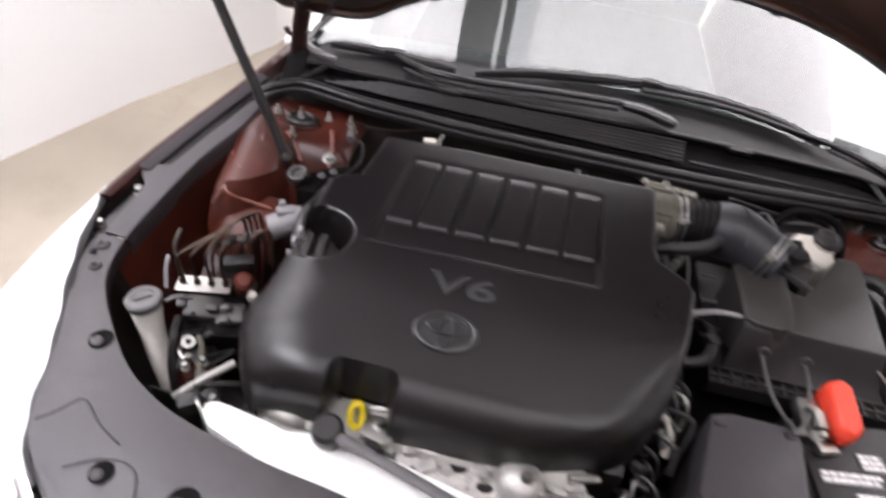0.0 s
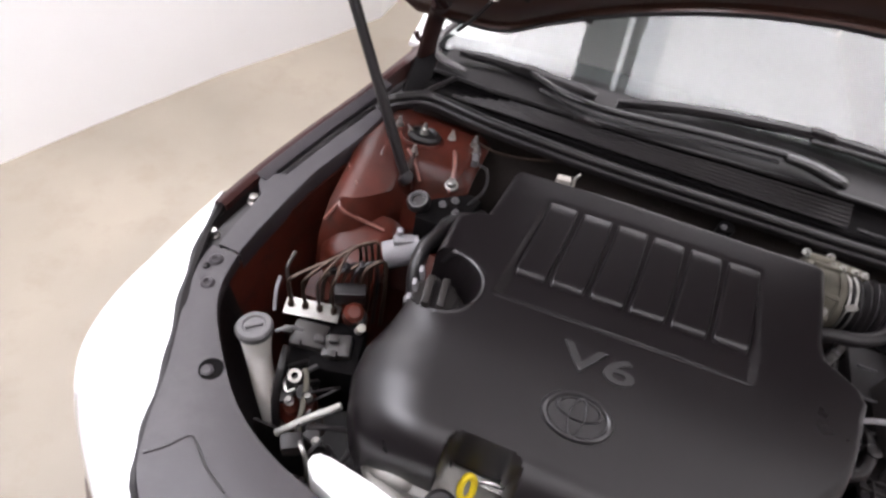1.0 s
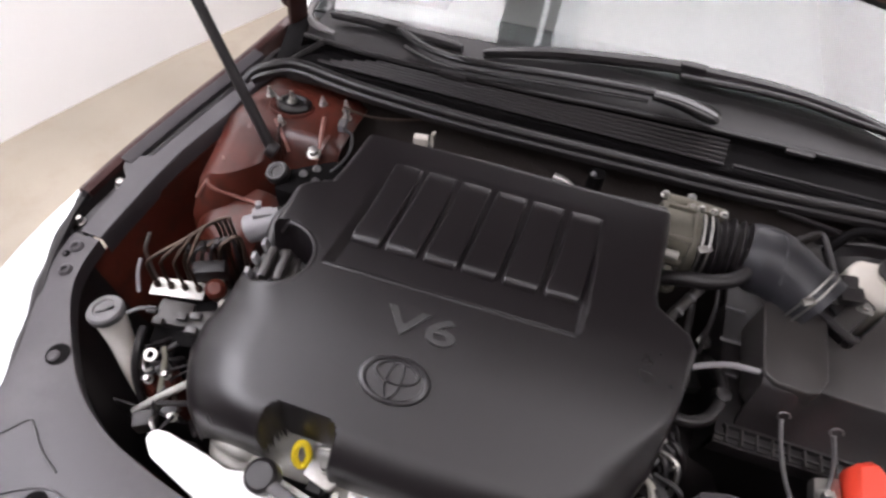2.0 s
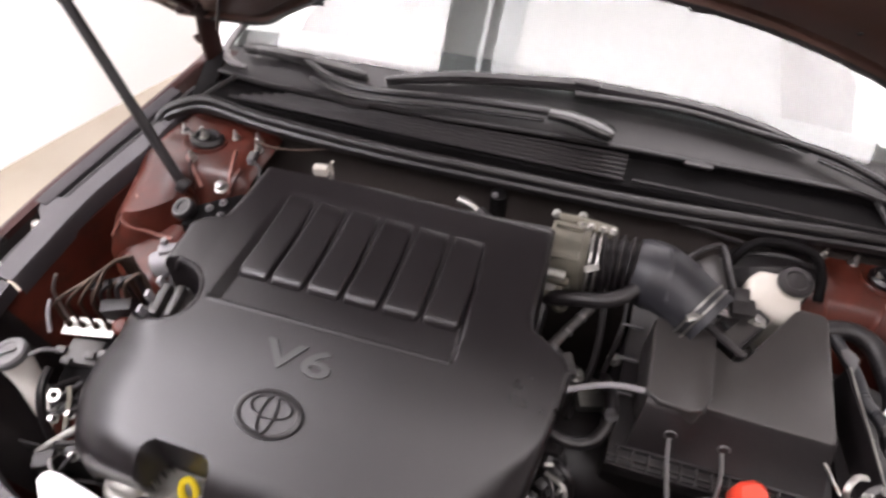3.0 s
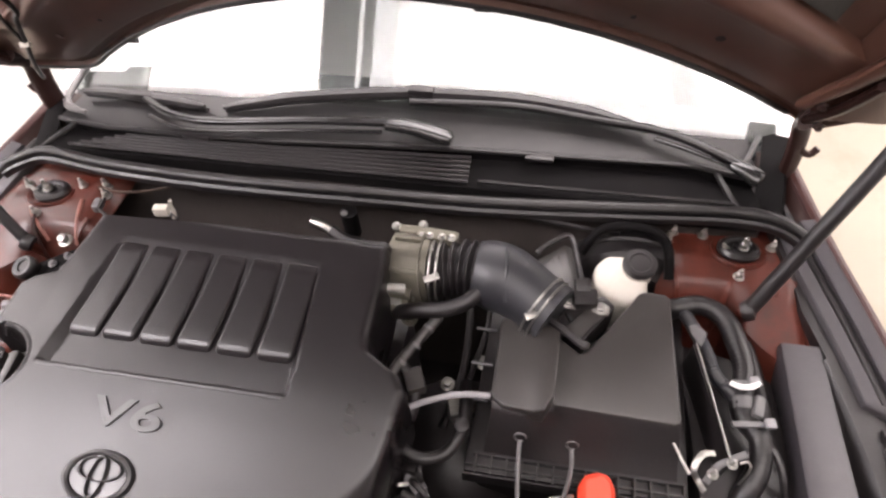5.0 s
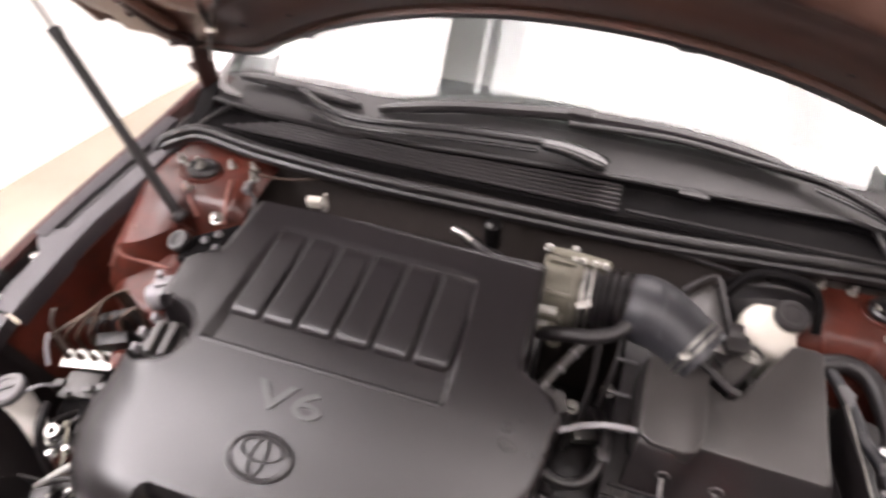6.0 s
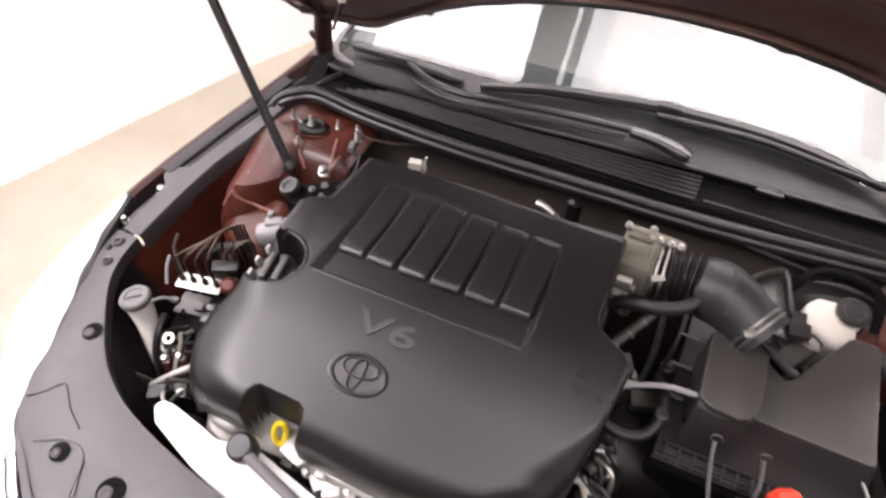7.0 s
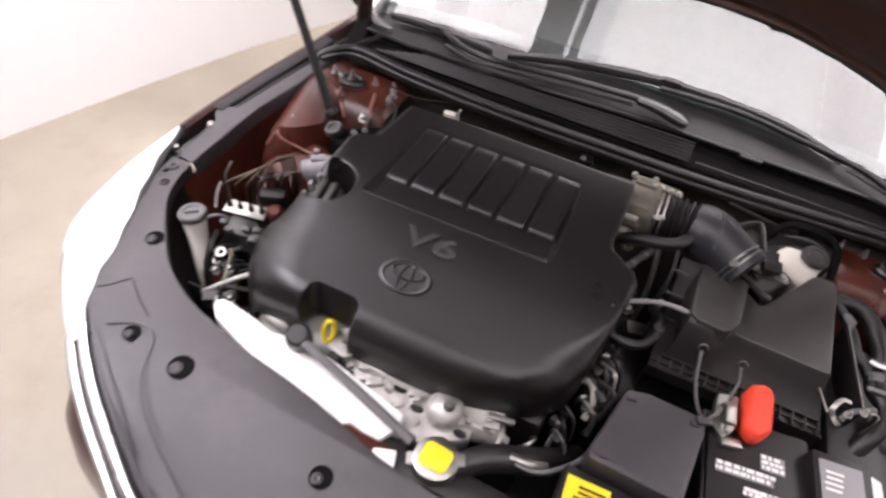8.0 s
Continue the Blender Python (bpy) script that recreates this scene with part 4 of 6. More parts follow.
# gas struts
for s in (-1, 1):
    foot = Vector((-0.561, -0.153, 0.85)) if s < 0 else Vector((0.592, -0.115, 0.85))
    way = Vector((-0.484, 0.26, 0.836)) if s < 0 else Vector((0.40, 0.38, 0.84))
    way.normalize()
    low = part("gas_strut", tube([foot, foot + way * 0.335], 0.0092 if s < 0 else 0.0112, 14, 1, smooth=False), BLACK, car, "black gas strut holding up the hood")
    part("collar", tube([foot + way * 0.325, foot + way * 0.342], 0.0105 if s < 0 else 0.0126, 14, 1, smooth=False), BLACK, low)
    part("rod", tube([foot + way * 0.335, foot + way * 0.60], 0.0045, 10, 1, smooth=False), STEEL, low, "thin steel piston rod")
    part("foot_joint", lathe([(0, -0.01), (0.013, -0.008), (0.015, 0.0), (0.013, 0.008), (0, 0.012)], foot, (0, 60 * s, 0), 14), BLACK, low)
    part("bracket", box(foot + Vector((0, 0.004, -0.024)), (0.024, 0.010, 0.045), (12, 0, 0), bevel=0.004), APRON, low)


# ---- engine ----
def cover_edges(v):
    """Left and right edge of the engine cover at v from its front (0) to its back (1)."""
    y = lerp(-0.615, -0.115, v)
    left = curve_at([(-0.62, -0.425), (-0.60, -0.448), (-0.57, -0.466), (-0.53, -0.482), (-0.49, -0.482), (-0.45, -0.462), (-0.42, -0.450), (-0.34, -0.440), (-0.262, -0.438), (-0.248, -0.425), (-0.234, -0.396), (-0.20, -0.391), (-0.10, -0.381)], y)
    right = curve_at([(-0.62, 0.03), (-0.605, 0.07), (-0.59, 0.092), (-0.565, 0.112), (-0.53, 0.125), (-0.44, 0.135), (-0.375, 0.140), (-0.355, 0.130), (-0.325, 0.086), (-0.30, 0.080), (-0.2, 0.080), (-0.10, 0.076)], y)
    return left, right


def roll(d, r):
    return 0.0 if d >= r else r - math.sqrt(max(r * r - (r - d) ** 2, 0))


PROFILE = [(-0.64, 0.877), (-0.60, 0.886), (-0.55, 0.8945), (-0.51, 0.9015), (-0.47, 0.9090), (-0.44, 0.9140), (-0.41, 0.9182), (-0.38, 0.9215), (-0.34, 0.9240), (-0.28, 0.9258), (-0.20, 0.9268), (-0.10, 0.928)]
PROFILE = [(q.x, q.y) for q in spline([(y, z, 0) for y, z in PROFILE], 6)]


def recess_sides(y):
    return lerp(-0.352, -0.330, (y + 0.382) / 0.21), lerp(0.0, -0.006, (y + 0.382) / 0.21)


def cover_height(x, y, left, right, ahead=1.0):
    z = curve_at(PROFILE, y)
    if y < -0.385:
        k = min(1, (-0.385 - y) / 0.11)
        k = k * k * (3 - 2 * k)
        kr = min(1, max(0, (-0.43 - y) / 0.11))
        z -= roll(x - left, 0.095 * k + 0.012) * 0.62 + roll(right - x, 0.06 * kr * kr * (3 - 2 * kr) + 0.01) * 0.75
        z -= roll(ahead + 0.002, 0.046) * 0.72
    else:
        z -= roll(x - left, 0.012) + roll(right - x, 0.012) + roll(-0.112 - y, 0.012)
    # recess that holds the ribs
    lx, rx = recess_sides(y)
    if -0.384 < y < -0.165 and lx < x < rx:
        deep = 0.0105 * min(1, max(0, (-0.165 - y) / 0.11))
        edge = min(1, (x - lx) / 0.012, (rx - x) / 0.007, (y + 0.384) / 0.0055)
        z -= deep * max(0, edge)
    # well of the oil filler, and of the dipstick at the front edge
    d = math.hypot(x + 0.412, y + 0.388)
    if d < 0.050:
        z -= 0.085 * min(1, (0.050 - d) / 0.006)
    qx, qy = abs(x + 0.284) - 0.027, y + 0.590
    deep = 0.020 - (math.hypot(max(qx, 0), max(qy, 0)) + min(max(qx, qy), 0))
    if deep > 0:
        z -= 0.085 * min(1, deep / 0.010)
    return z


def engine_cover():
    t = thing("engine_cover", "large matt black plastic V6 engine cover with six ribs", "engine cover", (-0.17, -0.36, 0.80))
    nu, nv = 190, 150
    bm = bmesh.new()
    grid = []
    for j in range(nv + 1):
        v = j / nv
        y0 = lerp(-0.615, -0.115, v)
        left, right = cover_edges(v)
        row = []
        for i in range(nu + 1):
            u = i / nu
            x = lerp(left, right, u)
            y = y0 + 0.030 * (1 - v) * (abs(2 * u - 1) ** 3 if u > 0.5 else 0) + 0.028 * v * (u - 0.5)
            # the mesh follows the edges of the rib recess
            for q in (-0.384, -0.3785):
                y = q if abs(y - q) < 0.0016 and -0.37 < x < 0.02 else y
            lx, rx = recess_sides(y)
            if -0.386 < y < -0.16:
                for q in (lx, lx + 0.012, rx - 0.007, rx):
                    x = q if abs(x - q) < 0.0014 else x
            row.append(bm.verts.new((x, y, cover_height(x, y, left, right, y0 + 0.615))))
        grid.append(row)
    open_notch = lambda q: q.co.z < 0.835 and abs(q.co.x + 0.284) < 0.052 and q.co.y < -0.55
    for a, b in zip(grid, grid[1:]):
        for k in range(nu):
            face = (a[k], a[k + 1], b[k + 1], b[k])
            if not all(open_notch(q) for q in face):
                bm.faces.new(face)
    rim = grid[0] + [r[-1] for r in grid[1:]] + grid[-1][::-1][1:] + [r[0] for r in grid[::-1][1:-1]]
    mid = Vector((-0.17, -0.36, 0))
    low = [bm.verts.new((v.co.x + (v.co.x - mid.x) * 0.005, v.co.y - 0.003 * (v.co.y < -0.55), min(v.co.z - 0.03, 0.84 if v.co.y < -0.4 else 0.87))) for v in rim]
    deep = [bm.verts.new((v.co.x, v.co.y + 0.004 * (v.co.y < -0.55), 0.785)) for v in low]
    for i in range(len(rim)):
        j = (i + 1) % len(rim)
        if open_notch(rim[i]) or open_notch(rim[j]):
            continue
        bm.faces.new((rim[i], rim[j], low[j], low[i]))
        bm.faces.new((low[i], low[j], deep[j], deep[i]))
    under(t, part("shell", bm, COVER))
    for k in range(6):
        xa, xb = (-0.330, -0.279, -0.223, -0.168, -0.111, -0.054)[k], (-0.284, -0.229, -0.173, -0.117, -0.060, -0.005)[k]
        ta, tb = -0.323 + 0.0535 * k, -0.323 + 0.0535 * k + 0.0462
        rows = []
        for j in range(9):
            v = j / 8
            y = lerp(-0.322, -0.180, v)
            a, b = lerp(xa, ta, v), lerp(xb, tb, v)
            bow = 0.006 * (1 - v) ** 2
            a, b = a - bow, b - bow
            z = lerp(0.9215, 0.9275, v)
            rows.append([(a - 0.0005, y, z - 0.03), (a, y, z - 0.005), (a + 0.0005, y, z - 0.0025), (a + 0.002, y, z - 0.0006), (a + 0.004, y, z), (a + 0.006, y, z), ((a + b) / 2, y, z + 0.0003), (b - 0.006, y, z), (b - 0.004, y, z), (b - 0.002, y, z - 0.0006), (b - 0.0005, y, z - 0.0025), (b, y, z - 0.005), (b + 0.0005, y, z - 0.03)])
        first = [Vector(q) for q in rows[0]]
        mid = (first[0].x + first[-1].x) / 2
        for dy, dz, k2 in ((0.004, 0.0006, 0.99), (0.008, 0.0022, 0.965), (0.0115, 0.005, 0.92), (0.0135, 0.008, 0.87), (0.0145, 0.014, 0.84), (0.0148, 0.03, 0.83)):
            rows.insert(0, [(mid + (q.x - mid) * k2, q.y - dy, q.z - dz) for q in first])
        last = [Vector(q) for q in rows[-1]]
        rows.append([(q.x, q.y + 0.016, q.z - 0.006) for q in last])
        under(t, part("rib", sheet(rows), COVER, None))
    ring = []
    for k in range(25):
        a = radians(-105 + 215 * k / 24)
        ring.append((-0.412 + 0.050 * math.cos(a), -0.388 + 0.050 * math.sin(a)))
    edges = cover_edges((-0.388 + 0.615) / 0.5)
    under(t, part("well_rim", tube([(px, py, cover_height(px + 0.006, py, edges[0], edges[1]) - 0.0035) for px, py in ring if px > edges[0] - 0.002], 0.0045, 8, 2), COVER))
    ledge = [(-0.348, -0.3848, 0.9203), (-0.28, -0.3848, 0.9203), (-0.1, -0.3848, 0.9203), (-0.006, -0.3848, 0.9203)]
    under(t, part("ledge", tube(ledge, 0.0034, 10, 4, flat=0.6), COVER))
    under(t, words("V6", 0.048, 0.0016, (-0.190, -0.434, 0.9160), (7, 0, 0), LETTER, None, "lettering", 1.84))
    # oval badge of plain rings
    badge = lathe([(0.0, 0.001), (0.036, 0.001), (0.037, 0.004), (0.040, 0.0055), (0.044, 0.0045), (0.046, 0.0), (0.046, -0.004)], (-0.196, -0.504, 0.9035), (10, 0, 0), 48, (1.0, 0.66))
    emblem = under(t, part("badge", badge, BADGE, None, "oval black plastic badge"))
    for sx, sy, r in ((0.62, 0.30, 0.044), (0.22, 0.52, 0.044)):
        ring = lathe([(r - 0.004, 0.001), (r - 0.003, 0.0048), (r, 0.0052), (r + 0.003, 0.0045), (r + 0.004, 0.001)], (0, 0, 0), (0, 0, 0), 40, (sx, sy))
        ring.transform(pose(-0.196, -0.504 + (0.008 if sx > 0.5 else -0.001), 0.9040 + (0.0014 if sx > 0.5 else 0), 10))
        o = part("ring", ring, BADGE)
        o.parent = emblem
    # the cover sits tilted: its back rises, most of all at the throttle body
    for ob in t.children_recursive:
        for v in ob.data.vertices:
            f = min(1, max(0, (v.co.y + 0.57) / 0.45))
            up = f * (0.018 + 0.038 * min(1, max(0, (v.co.x + 0.38) / 0.46)))
            right = 0.009 * min(1, max(0, (v.co.y + 0.55) / 0.2)) * min(1, max(0, (v.co.x + 0.40) / 0.06))
            v.co += Vector((right, -up * min(1, max(0, 1.6 * f - 0.6)), up - 0.003))
    return t


engine_cover()


def engine_block():
    t = thing("engine_block", "dusty cast aluminium engine block under the cover", "engine", (-0.15, -0.36, 0.42))
    under(t, part("block", box((-0.15, -0.36, 0.60), (0.50, 0.44, 0.36), bevel=0.02), BLACK))
    under(t, part("valve_cover", box((-0.17, -0.58, 0.745), (0.42, 0.06, 0.09), (25, 0, 0), 0.012), CAST, None, "grey cast valve cover"))
    for k in range(6):
        under(t, part("fin", box((-0.33 + 0.075 * k, -0.607, 0.735), (0.008, 0.02, 0.07), (25, 0, 0), 0.002), CAST))
    under(t, part("thermostat_housing", lathe([(0, 0.034), (0.010, 0.034), (0.014, 0.031), (0.022, 0.029), (0.0285, 0.022), (0.031, 0.012), (0.031, 0.0), (0.038, -0.006), (0.040, -0.04)], (-0.052, -0.625, 0.775), sides=28), BRIGHTCAST, None, "round bright cast housing"))
    under(t, part("housing_cap", lathe([(0, 0.042), (0.006, 0.041), (0.0095, 0.036), (0.010, 0.033)], (-0.046, -0.628, 0.775), sides=18), STEEL))
    under(t, part("water_neck", tube([(-0.12, -0.60, 0.75), (-0.07, -0.615, 0.755), (-0.01, -0.62, 0.755), (0.04, -0.60, 0.74)], 0.022, 12, 5), CAST))
    under(t, part("front_plate", prism([(-0.225, -0.606), (-0.113, -0.612), (-0.031, -0.608), (0.0, -0.615), (0.002, -0.648), (-0.079, -0.696), (-0.113, -0.668), (-0.197, -0.650), (-0.222, -0.630)], 0.72, 0.772, 0.006), BRIGHTCAST, None, "flat cast front plate"))
    rng = random.Random(21)
    for x, y, a in ((-0.205, -0.618, 8), (-0.178, -0.634, 30), (-0.150, -0.632, -12), (-0.125, -0.650, 40), (-0.105, -0.618, 20), (-0.088, -0.662, -25), (-0.022, -0.628, 10), (0.004, -0.622, -8), (0.024, -0.614, 14)):
        under(t, part("lug", box((x, y, 0.776), (rng.uniform(0.014, 0.032), rng.uniform(0.008, 0.016), rng.uniform(0.010, 0.020)), (rng.uniform(-8, 8), rng.uniform(-8, 8), a), 0.004), BRIGHTCAST))
    # black discs laid on the plate paint the shade of its hollows
    for x, y in ((-0.190, -0.642), (-0.135, -0.622), (-0.095, -0.640), (-0.015, -0.646)):
        under(t, part("pocket", lathe([(0.012, 0.0), (0.010, 0.0014), (0.006, 0.0008), (0, 0.0008)], (x, y, 0.7735), (0, 0, 0), 14, (1.0, 0.6)), BLACK, None, "dark disc for a casting hollow's shade"))
    for a, b in (((-0.215, -0.612), (-0.150, -0.610)), ((-0.150, -0.655), (-0.095, -0.678)), ((0.0, -0.606), (0.055, -0.590))):
        under(t, part("web", tube([(a[0], a[1], 0.776), ((a[0] + b[0]) / 2, (a[1] + b[1]) / 2 - 0.003, 0.781), (b[0], b[1], 0.774)], 0.005, 8, 4), BRIGHTCAST))
    under(t, part("stub", tube([(-0.415, -0.606, 0.76), (-0.395, -0.612, 0.778), (-0.37, -0.614, 0.778), (-0.355, -0.606, 0.76)], 0.012, 12, 5), CAST))
    under(t, part("clip", box((0.035, -0.600, 0.79), (0.045, 0.010, 0.010), (0, 5, 12), 0.002), STEEL))
    for x, y, z in ((-0.10, -0.627, 0.775), (-0.01, -0.622, 0.775), (0.03, -0.615, 0.765), (-0.16, -0.622, 0.765), (-0.23, -0.622, 0.765)):
        under(t, part("bolt", bolt((x, y, z), (10, 0, 0), r=0.006), STEEL))
    # oil filler
    filler = under(t, part("oil_filler", lathe([(0.034, 0.0), (0.034, 0.03), (0.030, 0.034), (0.026, 0.034)], (-0.425, -0.385, 0.82), sides=28), GREYCAP, None, "oil filler neck with a black cap"))
    cap = part("oil_cap", lathe([(0.033, -0.02), (0.034, 0.0), (0.034, 0.006), (0.030, 0.011), (0.020, 0.0115), (0, 0.0115)], (-0.421, -0.388, 0.866)), BOX)
    cap.parent = filler
    for d, w, mat in ((-0.011, 0.012, BOX), (0.0, 0.010, BLACK), (0.011, 0.012, BOX)):
        a = radians(98)
        grip = part("grip", box((-0.421 - d * math.sin(a), -0.388 + d * math.cos(a), 0.882 if mat is BOX else 0.877), (0.052, w, 0.018 if mat is BOX else 0.006), (0, 0, 98), 0.003), mat)
        grip.parent = filler
    for k in range(14):
        a = math.tau * k / 14
        rib = part("cap_rib", box((-0.421 + 0.034 * math.cos(a), -0.388 + 0.034 * math.sin(a), 0.864), (0.004, 0.005, 0.020), (0, 0, math.degrees(a)), 0.001), BOX)
        rib.parent = filler
    for y, h in ((-0.360, 0.020), (-0.388, 0.026), (-0.412, 0.016)):
        lug = part("well_lug", box((-0.452, y, 0.880), (0.007, 0.013, h), (0, -10, 12), 0.002), LABELGREY)
        lug.parent = filler
    for a in (200, 250, 300):
        tab = part("neck_tab", box((-0.421 + 0.041 * math.cos(radians(a)), -0.388 + 0.041 * math.sin(radians(a)), 0.858), (0.006, 0.014, 0.012), (0, 0, a), 0.002), GREYCAP)
        tab.parent = filler
    return t


engine_block()


def dipstick():
    t = thing("dipstick", "yellow dipstick tab beside a small steel bracket", "dipstick", (-0.287, -0.604, 0.78))
    loop = [(0.009 * math.cos(a), 0.003 * math.sin(a), 0.020 + 0.019 * math.sin(a)) for a in (math.tau * k / 20 for k in range(21))]
    tab = tube(loop, 0.0048, 8, 1, smooth=False)
    tab.transform(pose(0, 0, 0, -20, 8, 25))
    part("handle", tab, YELLOW, t, "yellow plastic pull ring")
    part("stem", tube([(0, 0, -0.1), (0, 0, 0.004)], 0.004, 8, 1, smooth=False), STEEL, t)
    part("bracket", prism([(0.010, -0.014), (0.046, -0.022), (0.060, 0.004), (0.050, 0.022), (0.012, 0.024)], 0.006, 0.012, 0.002), STEEL, t, "zinc-plated bracket")
    part("rim", tube([(0.012, 0.022, 0.016), (0.034, 0.024, 0.024), (0.056, 0.016, 0.020), (0.060, 0.0, 0.014), (0.048, -0.02, 0.012)], 0.003, 8, 5), STEEL, t)
    part("bolt", bolt((0.034, 0.004, 0.012), r=0.006), STEEL, t)
    part("connector", box((0.030, -0.022, 0.0), (0.02, 0.014, 0.018), bevel=0.003), BLACK, t)


dipstick()


# ---- air intake ----
def air_box():
    t = thing("air_cleaner_box", "black plastic air cleaner box with ribbed lower flange", "air cleaner", (0.365, -0.24, 0.60))
    big = [(0.316, -0.214), (0.356, -0.240), (0.364, -0.238), (0.372, -0.228), (0.430, -0.144), (0.438, -0.139), (0.466, -0.140), (0.472, -0.146), (0.486, -0.304), (0.485, -0.311), (0.479, -0.315), (0.330, -0.313), (0.318, -0.310)]
    under(t, part("lid", prism(big, 0.815, 0.90, 0.005, top_z=lambda x, y: 0.901 - 0.20 * max(0, -0.15 - y), segments=3), BOX, None, "smooth black lid"))
    col = [(0.252, -0.206), (0.262, -0.203), (0.310, -0.210), (0.328, -0.216), (0.326, -0.312), (0.316, -0.333), (0.302, -0.337), (0.264, -0.334), (0.252, -0.326), (0.248, -0.318), (0.247, -0.212)]
    under(t, part("lid_step", prism(col, 0.815, 0.898, 0.005, top_z=lambda x, y: 0.893 + 0.35 * max(0, x - 0.305), segments=3), BOX))
    rows = []
    for k in range(13):
        u = k / 12
        x = lerp(0.250, 0.486, u)
        y = curve_at([(0.25, -0.333), (0.30, -0.337), (0.318, -0.315), (0.47, -0.317), (0.49, -0.316)], x)
        rows.append([(x, y + 0.004, 0.886 if x < 0.31 else 0.868), (x, y - 0.004, 0.880 if x < 0.31 else 0.860), (lerp(x, 0.365, -0.03), y - 0.018, 0.835), (lerp(x, 0.365, -0.04), -0.366, 0.812)])
    under(t, part("lid_front", sheet(rows, thick=0.004, way=(0, 1, 0)), BLACK, None, "dark front face"))
    under(t, part("flange", prism([(0.222, -0.392), (0.506, -0.388), (0.512, -0.11), (0.228, -0.12)], 0.796, 0.806, 0.003), BLACK))
    under(t, part("flange_rim", prism([(0.220, -0.398), (0.508, -0.394), (0.508, -0.391), (0.220, -0.395)], 0.780, 0.810, 0.001), BLACK))
    under(t, part("flange_rim", prism([(0.232, -0.372), (0.500, -0.370), (0.500, -0.366), (0.232, -0.368)], 0.800, 0.816, 0.001), BLACK))
    for k in range(14):
        under(t, part("flange_rib", box((0.236 + 0.0203 * k, -0.382, 0.809), (0.0024, 0.026, 0.012), bevel=0), BOX, smooth=False))
    under(t, part("flange_lip", prism([(0.222, -0.386), (0.504, -0.383), (0.504, -0.380), (0.222, -0.383)], 0.806, 0.813, 0.001), BOX))
    under(t, part("lower_box", prism([(0.232, -0.368), (0.496, -0.368), (0.50, -0.12), (0.236, -0.13)], 0.50, 0.797, 0.008), BLACK))
    for k in range(3):
        under(t, part("side_fin", box((0.226, -0.20 - 0.05 * k, 0.845 - 0.01 * k), (0.03, 0.004, 0.004), bevel=0.001), GREYCAP))
    for x in (0.287, 0.352):
        under(t, part("clip_eye", tube([(x + 0.003 + 0.0075 * math.cos(a), -0.357 + 0.002 * math.sin(a), 0.857 + 0.0075 * math.sin(a)) for a in (math.tau * k / 12 for k in range(11))], 0.0015, 6, 1, smooth=False), LABELROD, None, "grey wire hook"))
    # inlet that holds the air flow sensor
    under(t, part("sensor_port", prism([(0.318, -0.212), (0.330, -0.206), (0.358, -0.228), (0.400, -0.166), (0.385, -0.150), (0.340, -0.165)], 0.85, 0.895, 0.006), BLACK))
    under(t, part("port_rim", tube([(0.312, -0.204, 0.899), (0.334, -0.220, 0.900), (0.357, -0.237, 0.900), (0.362, -0.234, 0.899)], 0.006, 8, 4), BLACK))
    for x, y in ((0.334, -0.172), (0.379, -0.176)):
        under(t, part("ear", prism([(x - 0.012, y - 0.007), (x + 0.012, y - 0.009), (x + 0.012, y + 0.007), (x - 0.012, y + 0.009)], 0.895, 0.899, 0.002), STEEL))
        under(t, part("screw", bolt((x, y, 0.899), r=0.0068, h=0.006), STEEL))
    under(t, part("sensor", box((0.357, -0.166, 0.903), (0.034, 0.026, 0.022), (8, 0, 8), 0.006), BLACK))
    under(t, part("sensor_plug", box((0.352, -0.150, 0.912), (0.022, 0.020, 0.016), (20, 0, 8), 0.004), BLACK))
    under(t, part("port_face", prism([(0.334, -0.212), (0.354, -0.226), (0.386, -0.182), (0.366, -0.170)], 0.894, 0.8985, 0.002), BOX, None, "scuffed black port face"))
    # near-black block drawn for the shade inside a slot
    under(t, part("port_slot", box((0.338, -0.196, 0.8985), (0.006, 0.014, 0.004), (0, 0, 35), 0.001), DARK))


air_box()


